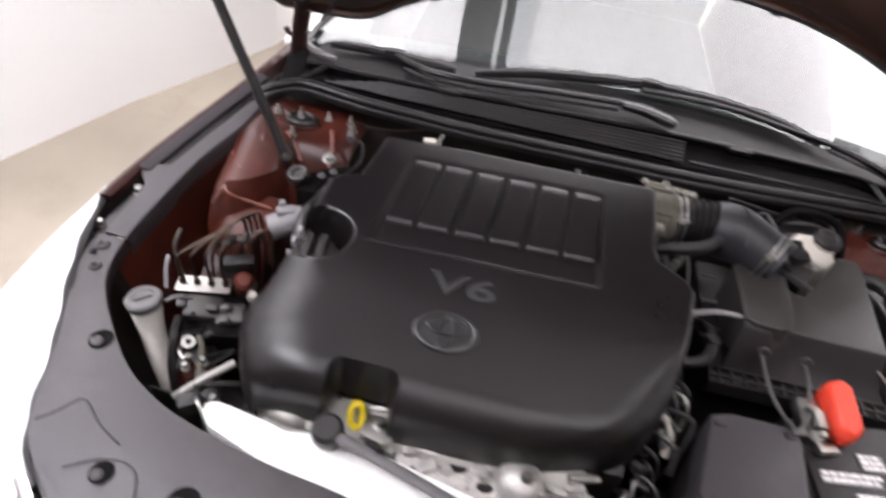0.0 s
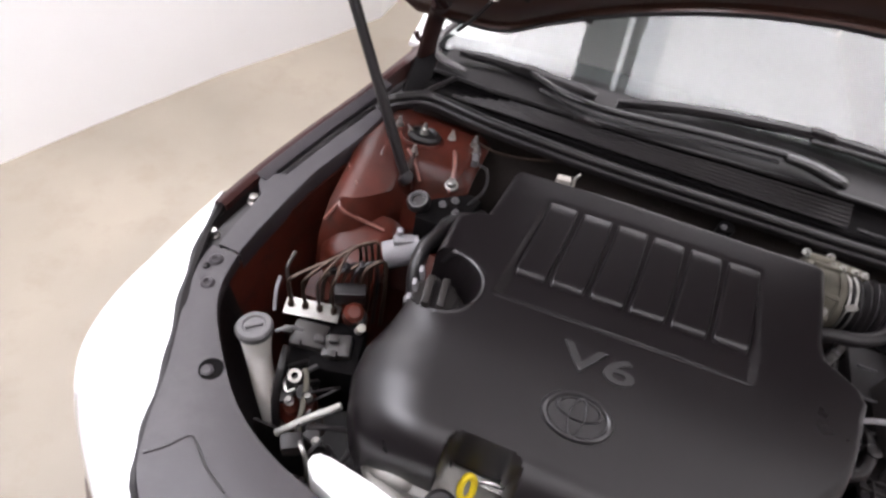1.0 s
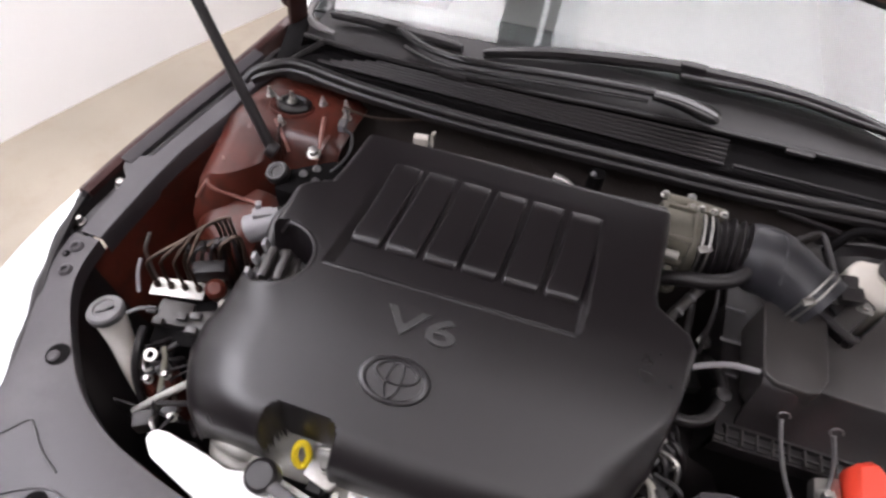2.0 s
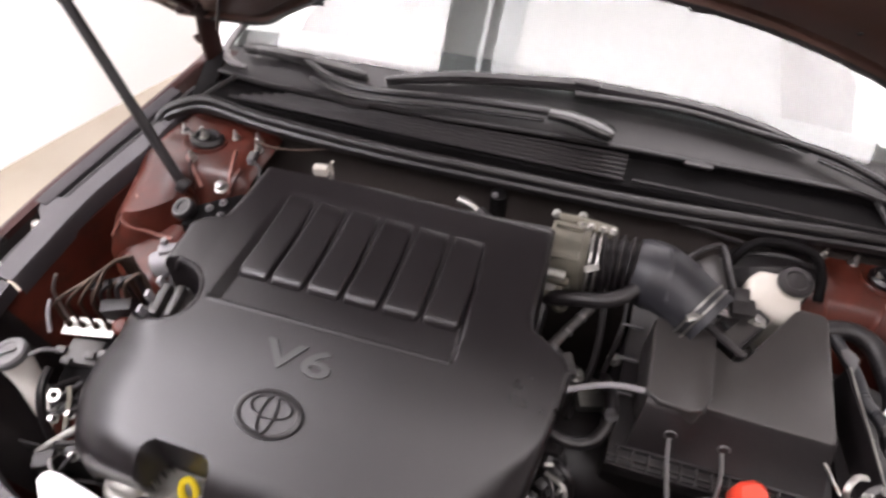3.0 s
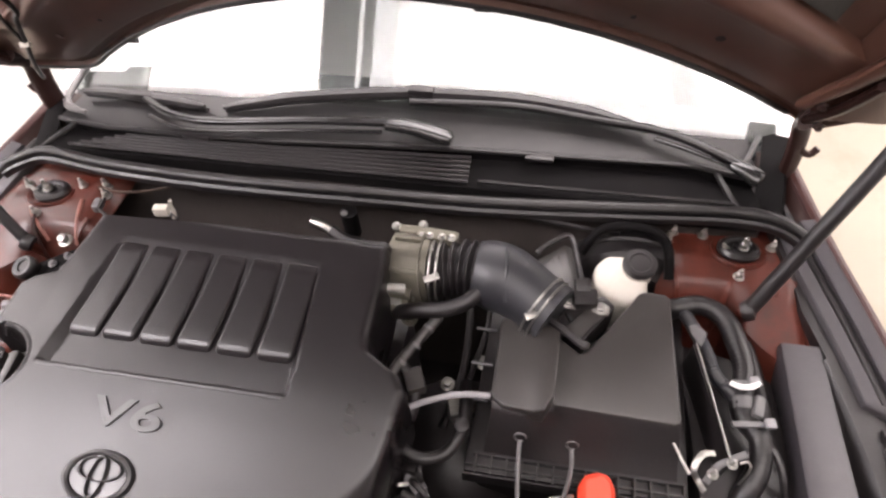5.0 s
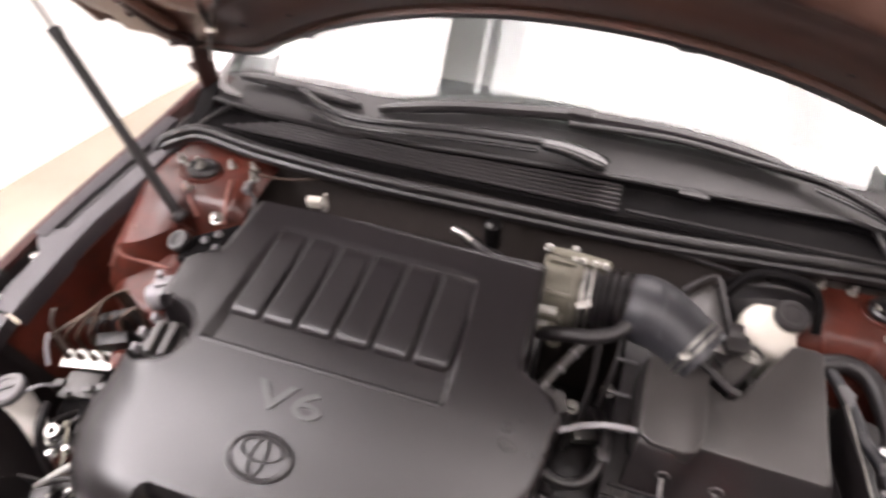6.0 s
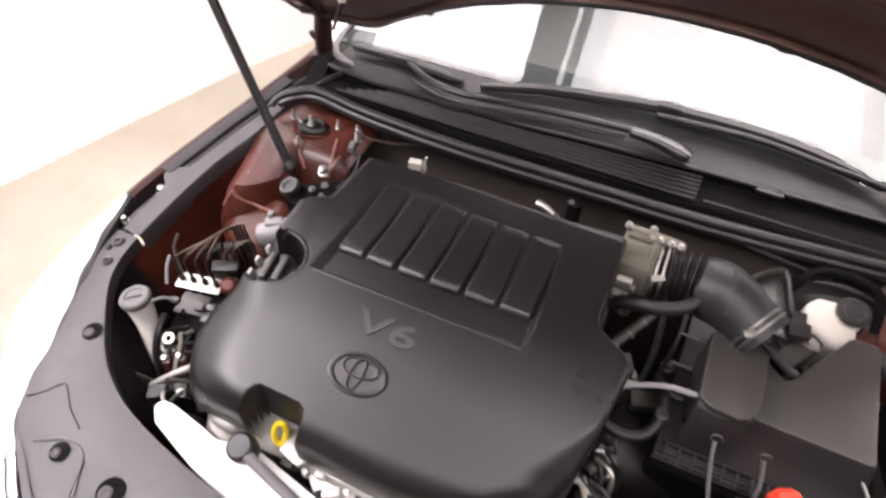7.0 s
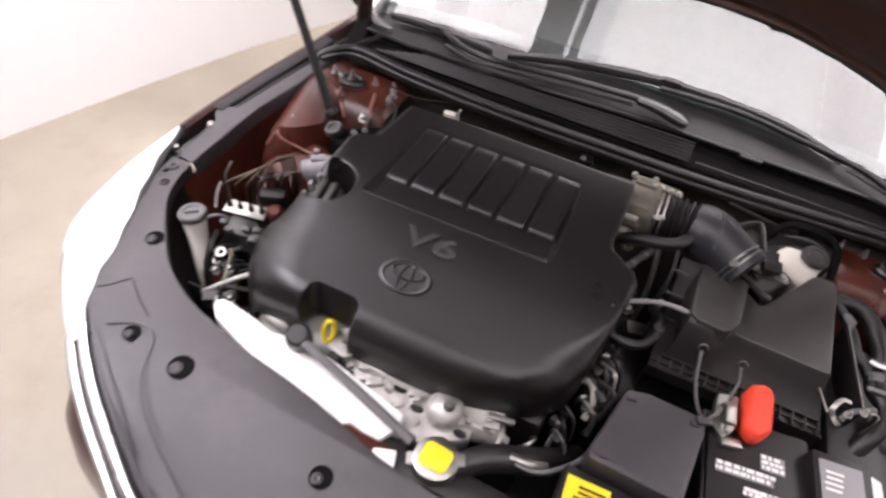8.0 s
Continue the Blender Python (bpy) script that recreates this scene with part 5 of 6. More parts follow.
def intake_hose():
    t = thing("intake_hose", "ribbed black rubber intake hose with steel clamps", "intake hose", (0.22, -0.15, 0.88))
    A, B, C = Vector((0.140, -0.150, 0.905)), Vector((0.212, -0.148, 0.912)), Vector((0.318, -0.198, 0.903))
    under(t, part("bellows", tube([A, (A + B) / 2 + Vector((0, 0.003, 0)), B], lambda u: 0.041 + 0.0042 * math.cos(u * math.tau * 6.5) * min(1, 8 * u, 8 * (1 - u) + 0.3), 24, 36), RUBBER, None, "ribbed black rubber bellows"))
    bend = [B - Vector((0.008, 0, 0)), B + Vector((0.018, -0.003, 0)), Vector((0.262, -0.164, 0.912)), C]
    under(t, part("elbow", tube(bend, lambda u: 0.043 + 0.007 * math.sin(math.pi * min(1, u * 1.25)), 24, 10), HOSE, None, "smooth blue-black elbow"))
    under(t, part("elbow_seam", tube([(0.236, -0.105, 0.918), (0.240, -0.120, 0.945), (0.246, -0.150, 0.962), (0.248, -0.178, 0.955), (0.250, -0.205, 0.93)], 0.0025, 8, 6), HOSE))
    for p, way, r in ((A + Vector((0.002, 0, 0)), Vector((1, 0.02, 0.05)).normalized(), 0.0455), (C - Vector((0.020, -0.0115, 0)), (C - Vector((0.262, -0.164, 0.912))).normalized(), 0.0462)):
        side = way.cross(Vector((0, 0, 1))).normalized()
        up = side.cross(way)
        for d in (0.0, 0.010):
            ring = [p + way * d + r * (math.cos(a) * side + math.sin(a) * up) for a in (math.tau * k / 36 for k in range(37))]
            under(t, part("clamp_wire", tube(ring, 0.0018, 6, 1, smooth=False), STEEL, None, "steel wire clamp"))
        q = p + way * 0.005 + r * (0.75 * side + 0.66 * up)
        under(t, part("clamp_tab", box(q, (0.022, 0.010, 0.006), (20, 0, 30), 0.002), STEEL))
    under(t, part("breather_hose", tube([(0.222, -0.166, 0.925), (0.214, -0.183, 0.922), (0.195, -0.204, 0.914), (0.167, -0.215, 0.908), (0.140, -0.216, 0.902), (0.113, -0.216, 0.892), (0.098, -0.208, 0.875), (0.095, -0.19, 0.85)], 0.0112, 12, 6), RUBBER, None, "bent black breather hose"))
    under(t, part("spring_clip", tube([(0.216 + 0.0128 * math.cos(a), -0.179 - 0.004 * math.cos(a), 0.9225 + 0.0128 * math.sin(a)) for a in (math.tau * k / 14 for k in range(15))], 0.0022, 6, 1, smooth=False), STEEL))
    under(t, part("spring_ear", tube([(0.222, -0.178, 0.935), (0.226, -0.172, 0.948)], 0.0019, 6, 1, smooth=False), STEEL))
    under(t, part("spring_ear", tube([(0.208, -0.176, 0.933), (0.201, -0.170, 0.945)], 0.0017, 6, 1, smooth=False), STEEL))


intake_hose()


def throttle_body():
    t = thing("throttle_body", "dull olive-grey cast throttle body", "throttle body", (0.105, -0.145, 0.86))
    under(t, part("bore", tube([(0.080, -0.149, 0.902), (0.090, -0.149, 0.902), (0.130, -0.150, 0.904), (0.140, -0.150, 0.905)], lambda u: (0.050, 0.052, 0.050, 0.047)[min(3, int(u * 3.01))], 30, 1, smooth=False), OLIVE))
    under(t, part("gear_cover", lathe([(0.030, -0.012), (0.033, -0.006), (0.032, 0.012), (0.026, 0.018), (0, 0.020)], (0.108, -0.122, 0.910), (-30, 10, 0), 22, (1.0, 1.1)), OLIVE))
    under(t, part("gear_housing", box((0.142, -0.117, 0.930), (0.062, 0.026, 0.036), (-12, 0, -4), 0.008), OLIVE, None, "dull olive gear housing"))
    for x in (0.132, 0.150, 0.164):
        under(t, part("bolt", bolt((x, -0.121, 0.947), (-10, 0, 0), r=0.0042, h=0.005), STEEL))
    under(t, part("collar", tube([(0.124, -0.150, 0.904), (0.128, -0.150, 0.904), (0.134, -0.150, 0.905)], 0.0535, 30, 1, smooth=False), OLIVE))
    for a in (20, 75, 130, 200, 250, 300):
        q = Vector((0.105, -0.149 + 0.051 * math.cos(radians(a)), 0.902 + 0.051 * math.sin(radians(a))))
        under(t, part("web", box(q, (0.040, 0.007, 0.012), (a - 90, 0, 0), 0.002), OLIVE))
    under(t, part("sensor_cap", lathe([(0.013, -0.012), (0.014, 0.004), (0.011, 0.010), (0.006, 0.011), (0, 0.009)], (0.094, -0.196, 0.896), (62, 0, 14), 18), CAST, None, "pale round sensor cap"))
    under(t, part("stop_lever", tube([(0.080, -0.206, 0.926), (0.094, -0.204, 0.928), (0.112, -0.202, 0.926)], 0.0075, 12, 3), CAST))
    under(t, part("flange", tube([(0.079, -0.149, 0.902), (0.088, -0.149, 0.902)], 0.051, 8, 1, smooth=False), OLIVE))
    under(t, part("boss", tube([(0.086, -0.200, 0.913), (0.120, -0.201, 0.914)], 0.0085, 14, 1, smooth=False), OLIVE))
    under(t, part("boss", tube([(0.086, -0.108, 0.938), (0.122, -0.109, 0.940)], 0.0085, 14, 1, smooth=False), OLIVE))
    # black disc painted in for the dark inside of a drilling
    under(t, part("hole", lathe([(0.009, 0.0), (0.0085, 0.0015), (0, 0.0008)], (0.099, -0.204, 0.888), (75, 0, 12), 16), BLACK, None, "dark disc for the drilling's shade"))
    under(t, part("motor", lathe([(0.019, -0.03), (0.020, 0.012), (0.016, 0.018), (0.007, 0.019), (0.006, 0.014), (0, 0.014)], (0.098, -0.192, 0.885), (45, 0, 0), 18), OLIVE))
    under(t, part("boss", lathe([(0.012, -0.01), (0.012, 0.014), (0.006, 0.016), (0.005, 0.01), (0, 0.01)], (0.116, -0.205, 0.868), (60, 0, 0), 14), OLIVE))
    for x, y, z in ((0.080, -0.108, 0.945), (0.118, -0.100, 0.944), (0.084, -0.180, 0.935), (0.120, -0.195, 0.90), (0.120, -0.118, 0.943)):
        under(t, part("bolt", bolt((x, y, z), (25, 0, 0), r=0.0045, h=0.006), STEEL))


throttle_body()


# ---- brake fluid ----
def brake_reservoir():
    t = thing("brake_fluid_reservoir", "milky white brake fluid reservoir with a black cap", "reservoir", (0.415, -0.10, 0.80))
    under(t, part("tank", prism([(0.370, -0.120), (0.385, -0.142), (0.425, -0.154), (0.447, -0.135), (0.448, -0.085), (0.424, -0.066), (0.388, -0.068), (0.370, -0.09)], 0.80, 0.886, 0.016, top_z=lambda x, y: 0.886 + 0.06 * (y + 0.10), segments=3), MILKY))
    under(t, part("neck", lathe([(0.022, -0.01), (0.022, 0.012)], (0.432, -0.090, 0.882), (8, 0, 0), sides=24), MILKY))
    under(t, part("cap", lathe([(0.0235, 0), (0.0245, 0.003), (0.0245, 0.009), (0.022, 0.012), (0.016, 0.0125), (0.014, 0.010), (0, 0.011)], (0.433, -0.088, 0.890), (8, 0, 0), 32), BLACK, None, "black screw cap"))
    under(t, part("cylinder", tube([(0.41, -0.19, 0.775), (0.41, -0.02, 0.785)], 0.03, 16, 1, smooth=False), CAST))


brake_reservoir()
t = thing("brake_booster", "round black brake booster on the firewall", "brake booster", (0.43, -0.03, 0.70))
under(t, part("shell", lathe([(0, 0.05), (0.07, 0.046), (0.095, 0.02), (0.098, -0.01), (0.09, -0.03)], (0.43, -0.025, 0.775), (90, 0, 0), 36), RUBBER))
under(t, part("rim", tube([(0.43 + 0.099 * math.cos(a), -0.022, 0.775 + 0.099 * math.sin(a)) for a in (math.tau * k / 40 for k in range(41))], 0.004, 6, 1, smooth=False), RUBBER))
under(t, part("hose", tube([(0.352, -0.05, 0.86), (0.375, -0.03, 0.893), (0.41, -0.022, 0.900), (0.455, -0.024, 0.896), (0.478, -0.04, 0.88), (0.484, -0.075, 0.85)], 0.0075, 10, 6), COWL, None, "black vacuum hose"))


# ---- battery corner ----
def battery():
    t = thing("battery", "black car battery with white labels and red terminal cover", "battery", (0.40, -0.55, 0.60))
    drop = Vector((0.012, 0.019, -0.028))
    under(t, part("case", box((0.405, -0.565, 0.735), (0.165, 0.235, 0.23), (0, 0, 8), 0.006), BLACK))
    under(t, part("top", box((0.402, -0.56, 0.852), (0.150, 0.21, 0.012), (0, 0, 8), 0.004), BLACK))
    boot = prism([(-0.024, -0.044), (0.002, -0.062), (0.027, -0.040), (0.027, 0.040), (0.010, 0.056), (-0.024, 0.044)], 0.0, 0.050, 0.008, top_z=lambda x, y: 0.050 - 0.4 * max(0, -y - 0.035) - 0.25 * max(0, abs(x) - 0.012), segments=1)
    boot.transform(pose(0.374, -0.450, 0.858, 4, 0, 4) @ Matrix.Diagonal((0.80, 0.82, 0.95, 1)))
    under(t, part("terminal_cover", boot, RED, None, "bright red plastic terminal cover"))
    under(t, part("terminal_clamp", prism([(0.318, -0.44), (0.35, -0.43), (0.352, -0.49), (0.335, -0.515), (0.316, -0.50)], 0.856, 0.876, 0.004), STEEL, None, "grey metal terminal clamp"))
    under(t, part("clamp_bolt", bolt((0.330, -0.462, 0.876), r=0.007), STEEL))
    under(t, part("clamp_bolt", bolt((0.338, -0.496, 0.874), (20, 10, 0), r=0.006), STEEL))
    under(t, part("clamp_jaw", box((0.336, -0.478, 0.884), (0.020, 0.030, 0.016), (10, 15, 12), 0.004), STEEL))
    under(t, part("clamp_jaw", box((0.350, -0.512, 0.866), (0.034, 0.014, 0.012), (0, 8, 18), 0.003), STEEL))
    for cx, cy, w, h in ((0.380, -0.545, 0.085, 0.018), (0.418, -0.512, 0.036, 0.026), (0.412, -0.568, 0.060, 0.012)):
        under(t, part("label", box((cx, cy, 0.8592), (w, h, 0.0016), (0, 0, 8), 0), LABELGREY, None, smooth=False))
    rng = random.Random(5)
    for cx, cy, w in ((0.380, -0.540, 0.082), (0.379, -0.549, 0.082), (0.416, -0.504, 0.032), (0.417, -0.512, 0.032), (0.419, -0.520, 0.032), (0.411, -0.565, 0.056), (0.410, -0.572, 0.056)):
        x = cx - w / 2
        while x < cx + w / 2 - 0.004:
            k = rng.uniform(0.003, 0.011)
            under(t, part("print_bar", box((x + k / 2, cy + 0.14 * (x + k / 2 - cx), 0.8606), (k, 0.0056, 0.0012), (0, 0, 8), 0), LABEL, None, smooth=False))
            x += k + rng.uniform(0.0015, 0.004)
    t.location += drop
    return t


battery()


def fuse_box():
    t = thing("fuse_box", "dark grey plastic box cover with a yellow label", "fuse box", (0.24, -0.55, 0.60))
    top = [(0.196, -0.487), (0.228, -0.478), (0.318, -0.478), (0.322, -0.50), (0.312, -0.618), (0.300, -0.626), (0.172, -0.622), (0.168, -0.61)]
    under(t, part("cover", prism(top, 0.79, 0.85, 0.006), PLATE))
    under(t, part("case", prism([(x * 0.96 + 0.01, y * 0.97 - 0.016) for x, y in top], 0.55, 0.79, 0.006), BLACK))
    under(t, part("front_shelf", prism([(0.150, -0.628), (0.300, -0.632), (0.30, -0.70), (0.150, -0.70)], 0.77, 0.815, 0.005), BLACK))
    under(t, part("label", box((0.19, -0.668, 0.817), (0.065, 0.05, 0.0024), (0, 0, 3), 0), YELLOW, None, "yellow warning label", smooth=False))
    for k in range(4):
        under(t, part("print_bar", box((0.196 - 0.002 * k, -0.655 - 0.0085 * k, 0.8186), (0.040 - 0.006 * (k % 2), 0.004, 0.001), (0, 0, 3), 0), BLACK, None, smooth=False))
    for x, y in ((0.205, -0.500), (0.305, -0.495), (0.19, -0.610)):
        under(t, part("clip", box((x, y, 0.851), (0.016, 0.010, 0.005), (0, 0, 10), 0.002), PLATE))


fuse_box()


def relay_box():
    t = thing("relay_box", "black relay box with a printed grey label", "relay box", (0.53, -0.50, 0.60))
    under(t, part("case", box((0.525, -0.50, 0.73), (0.085, 0.12, 0.24), (0, 0, 8), 0.006), BLACK))
    under(t, part("label", box((0.522, -0.50, 0.8512), (0.062, 0.09, 0.002), (0, 0, 8), 0), LABELGREY, None, smooth=False))
    for k in range(4):
        under(t, part("print_bar", box((0.508, -0.475 - 0.009 * k, 0.853), (0.026 - 0.003 * (k % 2), 0.0035, 0.001), (0, 0, 8), 0), LABEL, None, smooth=False))
    under(t, part("sticker", box((0.575, -0.485, 0.845), (0.02, 0.07, 0.002), (0, 25, 8), 0), LABEL, None, smooth=False))


relay_box()


# ---- front: support beam, radiator ----
def support():
    t = thing("radiator_support_beam", "white painted steel beam before the engine", "support beam", (-0.27, -0.68, 0.70))
    top = [(-0.488, -0.646), (-0.486, -0.636), (-0.478, -0.630), (-0.463, -0.629), (-0.400, -0.638), (-0.370, -0.645), (-0.345, -0.640), (-0.302, -0.632), (-0.267, -0.638), (-0.188, -0.652), (-0.105, -0.668), (-0.100, -0.690), (-0.118, -0.722), (-0.15, -0.722), (-0.173, -0.718), (-0.188, -0.733), (-0.228, -0.728), (-0.284, -0.718), (-0.307, -0.709), (-0.376, -0.695), (-0.470, -0.664)]
    under(t, part("beam", prism(top, 0.72, 0.80, 0.006, top_z=lambda x, y: 0.80 + 0.10 * (y + 0.66)), WHITE))
    under(t, part("flange", prism([(-0.24, -0.724), (-0.16, -0.716), (-0.10, -0.722), (-0.09, -0.76), (-0.22, -0.748)], 0.76, 0.789, 0.004), APRON))
    under(t, part("bracket", box((-0.098, -0.745, 0.797), (0.035, 0.028, 0.012), (0, 0, 20), 0.003), WHITE))


support()


def stay():
    t = thing("support_stay", "grey steel stay with a round black rubber end", "stay", (-0.30, -0.65, 0.82))
    under(t, part("rod", tube([(-0.296, -0.652, 0.835), (-0.20, -0.675, 0.826), (-0.07, -0.708, 0.815)], 0.008, 10, 4, flat=0.5), GREYCAP, None, "bare grey steel rod"))
    under(t, part("bush", lathe([(0, 0.010), (0.016, 0.010), (0.021, 0.005), (0.022, -0.012), (0.018, -0.03)], (-0.312, -0.645, 0.832), (10, 0, 0), 20), RUBBER))
    under(t, part("foot", lathe([(0.01, -0.03), (0.01, 0.0)], (-0.075, -0.707, 0.815), sides=12), BLACK))


stay()


def radiator():
    t = thing("radiator", "radiator with a yellow-topped filler cap", "radiator", (0.0, -0.72, 0.45))
    under(t, part("core", box((0.0, -0.73, 0.60), (0.9, 0.03, 0.30), bevel=0.004), BLACK))
    under(t, part("tank", box((0.02, -0.725, 0.765), (0.8, 0.05, 0.04), bevel=0.012), BLACK))
    under(t, part("cap", lathe([(0.036, -0.012), (0.037, 0.0), (0.034, 0.008), (0.03, 0.010), (0, 0.010)], (-0.028, -0.712, 0.802), sides=26), STEEL, None, "steel radiator cap"))
    under(t, part("cap_label", prism([(-0.052, -0.726), (-0.046, -0.732), (-0.012, -0.732), (-0.006, -0.726), (-0.004, -0.700), (-0.010, -0.694), (-0.044, -0.692), (-0.050, -0.698)], 0.811, 0.8145, 0.0012), YELLOW, None, "yellow warning label"))
    under(t, part("cap_ear", box((-0.028, -0.712, 0.806), (0.088, 0.02, 0.006), (0, 0, 25), 0.002), STEEL))
    under(t, part("upper_hose", tube([(0.0, -0.70, 0.77), (0.04, -0.665, 0.78), (0.09, -0.64, 0.775), (0.14, -0.60, 0.74), (0.17, -0.56, 0.70)], 0.022, 14, 6), RUBBER, None, "black radiator hose"))


radiator()


# ---- passenger side: washer neck, brake actuator, lines ----
def washer_neck():
    t = thing("washer_filler", "milky washer filler neck with a grey cap", "washer filler", (-0.645, -0.508, 0.60))
    under(t, part("neck", tube([(-0.645, -0.508, 0.805), (-0.640, -0.516, 0.76), (-0.622, -0.536, 0.71), (-0.598, -0.556, 0.65), (-0.585, -0.565, 0.56)], lambda u: 0.0245 - 0.007 * math.sin(min(1, u * 2) * math.pi / 2), 18, 6), NECK))
    under(t, part("cap", lathe([(0.023, -0.008), (0.026, -0.006), (0.027, 0.004), (0.024, 0.008), (0.017, 0.0085), (0.015, 0.006), (0, 0.007)], (-0.645, -0.508, 0.812), (-4, -6, 0), 30), GREYCAP, None, "worn grey cap"))
    under(t, part("cap_grip", box((-0.645, -0.508, 0.820), (0.026, 0.006, 0.006), (0, 0, 40), 0.002), GREYCAP))
    under(t, part("tether", tube([(-0.616, -0.50, 0.812), (-0.60, -0.487, 0.815), (-0.585, -0.478, 0.805)], 0.003, 6, 5), GREYCAP))


washer_neck()


def brake_actuator():
    t = thing("brake_actuator", "brake actuator block with a bright bracket and lines", "brake actuator", (-0.59, -0.42, 0.50))
    under(t, part("motor_body", box((-0.560, -0.452, 0.68), (0.11, 0.09, 0.13), (0, 0, 12), 0.008), COWL))
    under(t, part("connector", box((-0.590, -0.452, 0.745), (0.055, 0.045, 0.022), (0, 6, 12), 0.006), BOX))
    under(t, part("connector", box((-0.542, -0.452, 0.742), (0.045, 0.040, 0.026), (0, -6, 18), 0.006), BOX))
    for dx, dy in ((-0.02, 0.0), (0.0, -0.014), (0.03, 0.006), (0.058, -0.01), (0.05, 0.014)):
        under(t, part("latch", box((-0.600 + dx, -0.462 + dy, 0.760), (0.016, 0.012, 0.010), (10, 5, 12 + 300 * dy), 0.003), BOX))
    under(t, part("bracket", box((-0.606, -0.412, 0.757), (0.088, 0.030, 0.004), (8, 0, 12), 0.001), STEEL, None, "bright zinc bracket"))
    for k in range(4):
        x, y = -0.640 + 0.0225 * k, -0.418 + 0.0048 * k
        under(t, part("fitting", lathe([(0.0055, 0), (0.0055, 0.010), (0.004, 0.012), (0, 0.012)], (x, y, 0.758), sides=8), BRASS))
        c = 0.006 * k
        rise = [(x, y, 0.765), (x - 0.005, y + 0.004, 0.792 + c), (x - 0.003, y + 0.012, 0.812 + c)]
        run = [(-0.600 + 0.009 * k, -0.366 + 0.006 * k, 0.834 + c), (-0.574 + 0.010 * k, -0.334 + 0.003 * k, 0.846 + c)]
        fall = [(-0.566 + 0.010 * k, -0.327, 0.838 + c), (-0.562 + 0.010 * k, -0.333, 0.790), (-0.566 + 0.010 * k, -0.345, 0.71)]
        under(t, part("brake_line", tube(rise + run + fall, 0.0028, 8, 7), BRASS))
    under(t, part("brake_line", tube([(-0.640, -0.414, 0.765), (-0.650, -0.404, 0.790), (-0.656, -0.396, 0.815), (-0.653, -0.386, 0.832), (-0.650, -0.378, 0.842)], 0.0028, 8, 7), STEEL, None, "pale bare brake line"))
    for k in range(5):
        x = -0.592 + 0.014 * k
        loop = [(x - 0.010, -0.392 + 0.004 * k, 0.70), (x - 0.008, -0.384 + 0.005 * k, 0.798 + 0.005 * k), (x + 0.004, -0.370 + 0.006 * k, 0.820 + 0.005 * k), (x + 0.018, -0.354 + 0.004 * k, 0.824 + 0.004 * k), (x + 0.026, -0.350, 0.800), (x + 0.026, -0.358, 0.70)]
        under(t, part("brake_line", tube(loop, 0.0034, 8, 7), (BRASS, RUBBER)[k % 2]))
    under(t, part("pipe_block", box((-0.556, -0.380, 0.790), (0.050, 0.022, 0.034), (8, 0, 24), 0.004), RUBBER, None, "dark pipe holder"))
    for k in range(3):
        under(t, part("pipe_clip", box((-0.590 + 0.020 * k, -0.374 + 0.010 * k, 0.826 + 0.004 * k), (0.009, 0.014, 0.012), (0, 0, 30), 0.003), BLACK))
    under(t, part("pump", lathe([(0, 0.018), (0.010, 0.017), (0.016, 0.010), (0.017, -0.03)], (-0.540, -0.400, 0.772), (20, 12, 0), 18), APRON, None, "reddish round pump end"))
    under(t, part("accumulator", lathe([(0.016, -0.03), (0.017, 0.0), (0.013, 0.012), (0, 0.014)], (-0.535, -0.395, 0.755), (15, 10, 0), 16), RUBBER))
    for x, y, z in ((-0.520, -0.418, 0.765), (-0.545, -0.385, 0.768)):
        under(t, part("cap", lathe([(0.007, -0.01), (0.007, 0.008), (0, 0.010)], (x, y, z), (10, 20, 0), 12), MILKY))


brake_actuator()


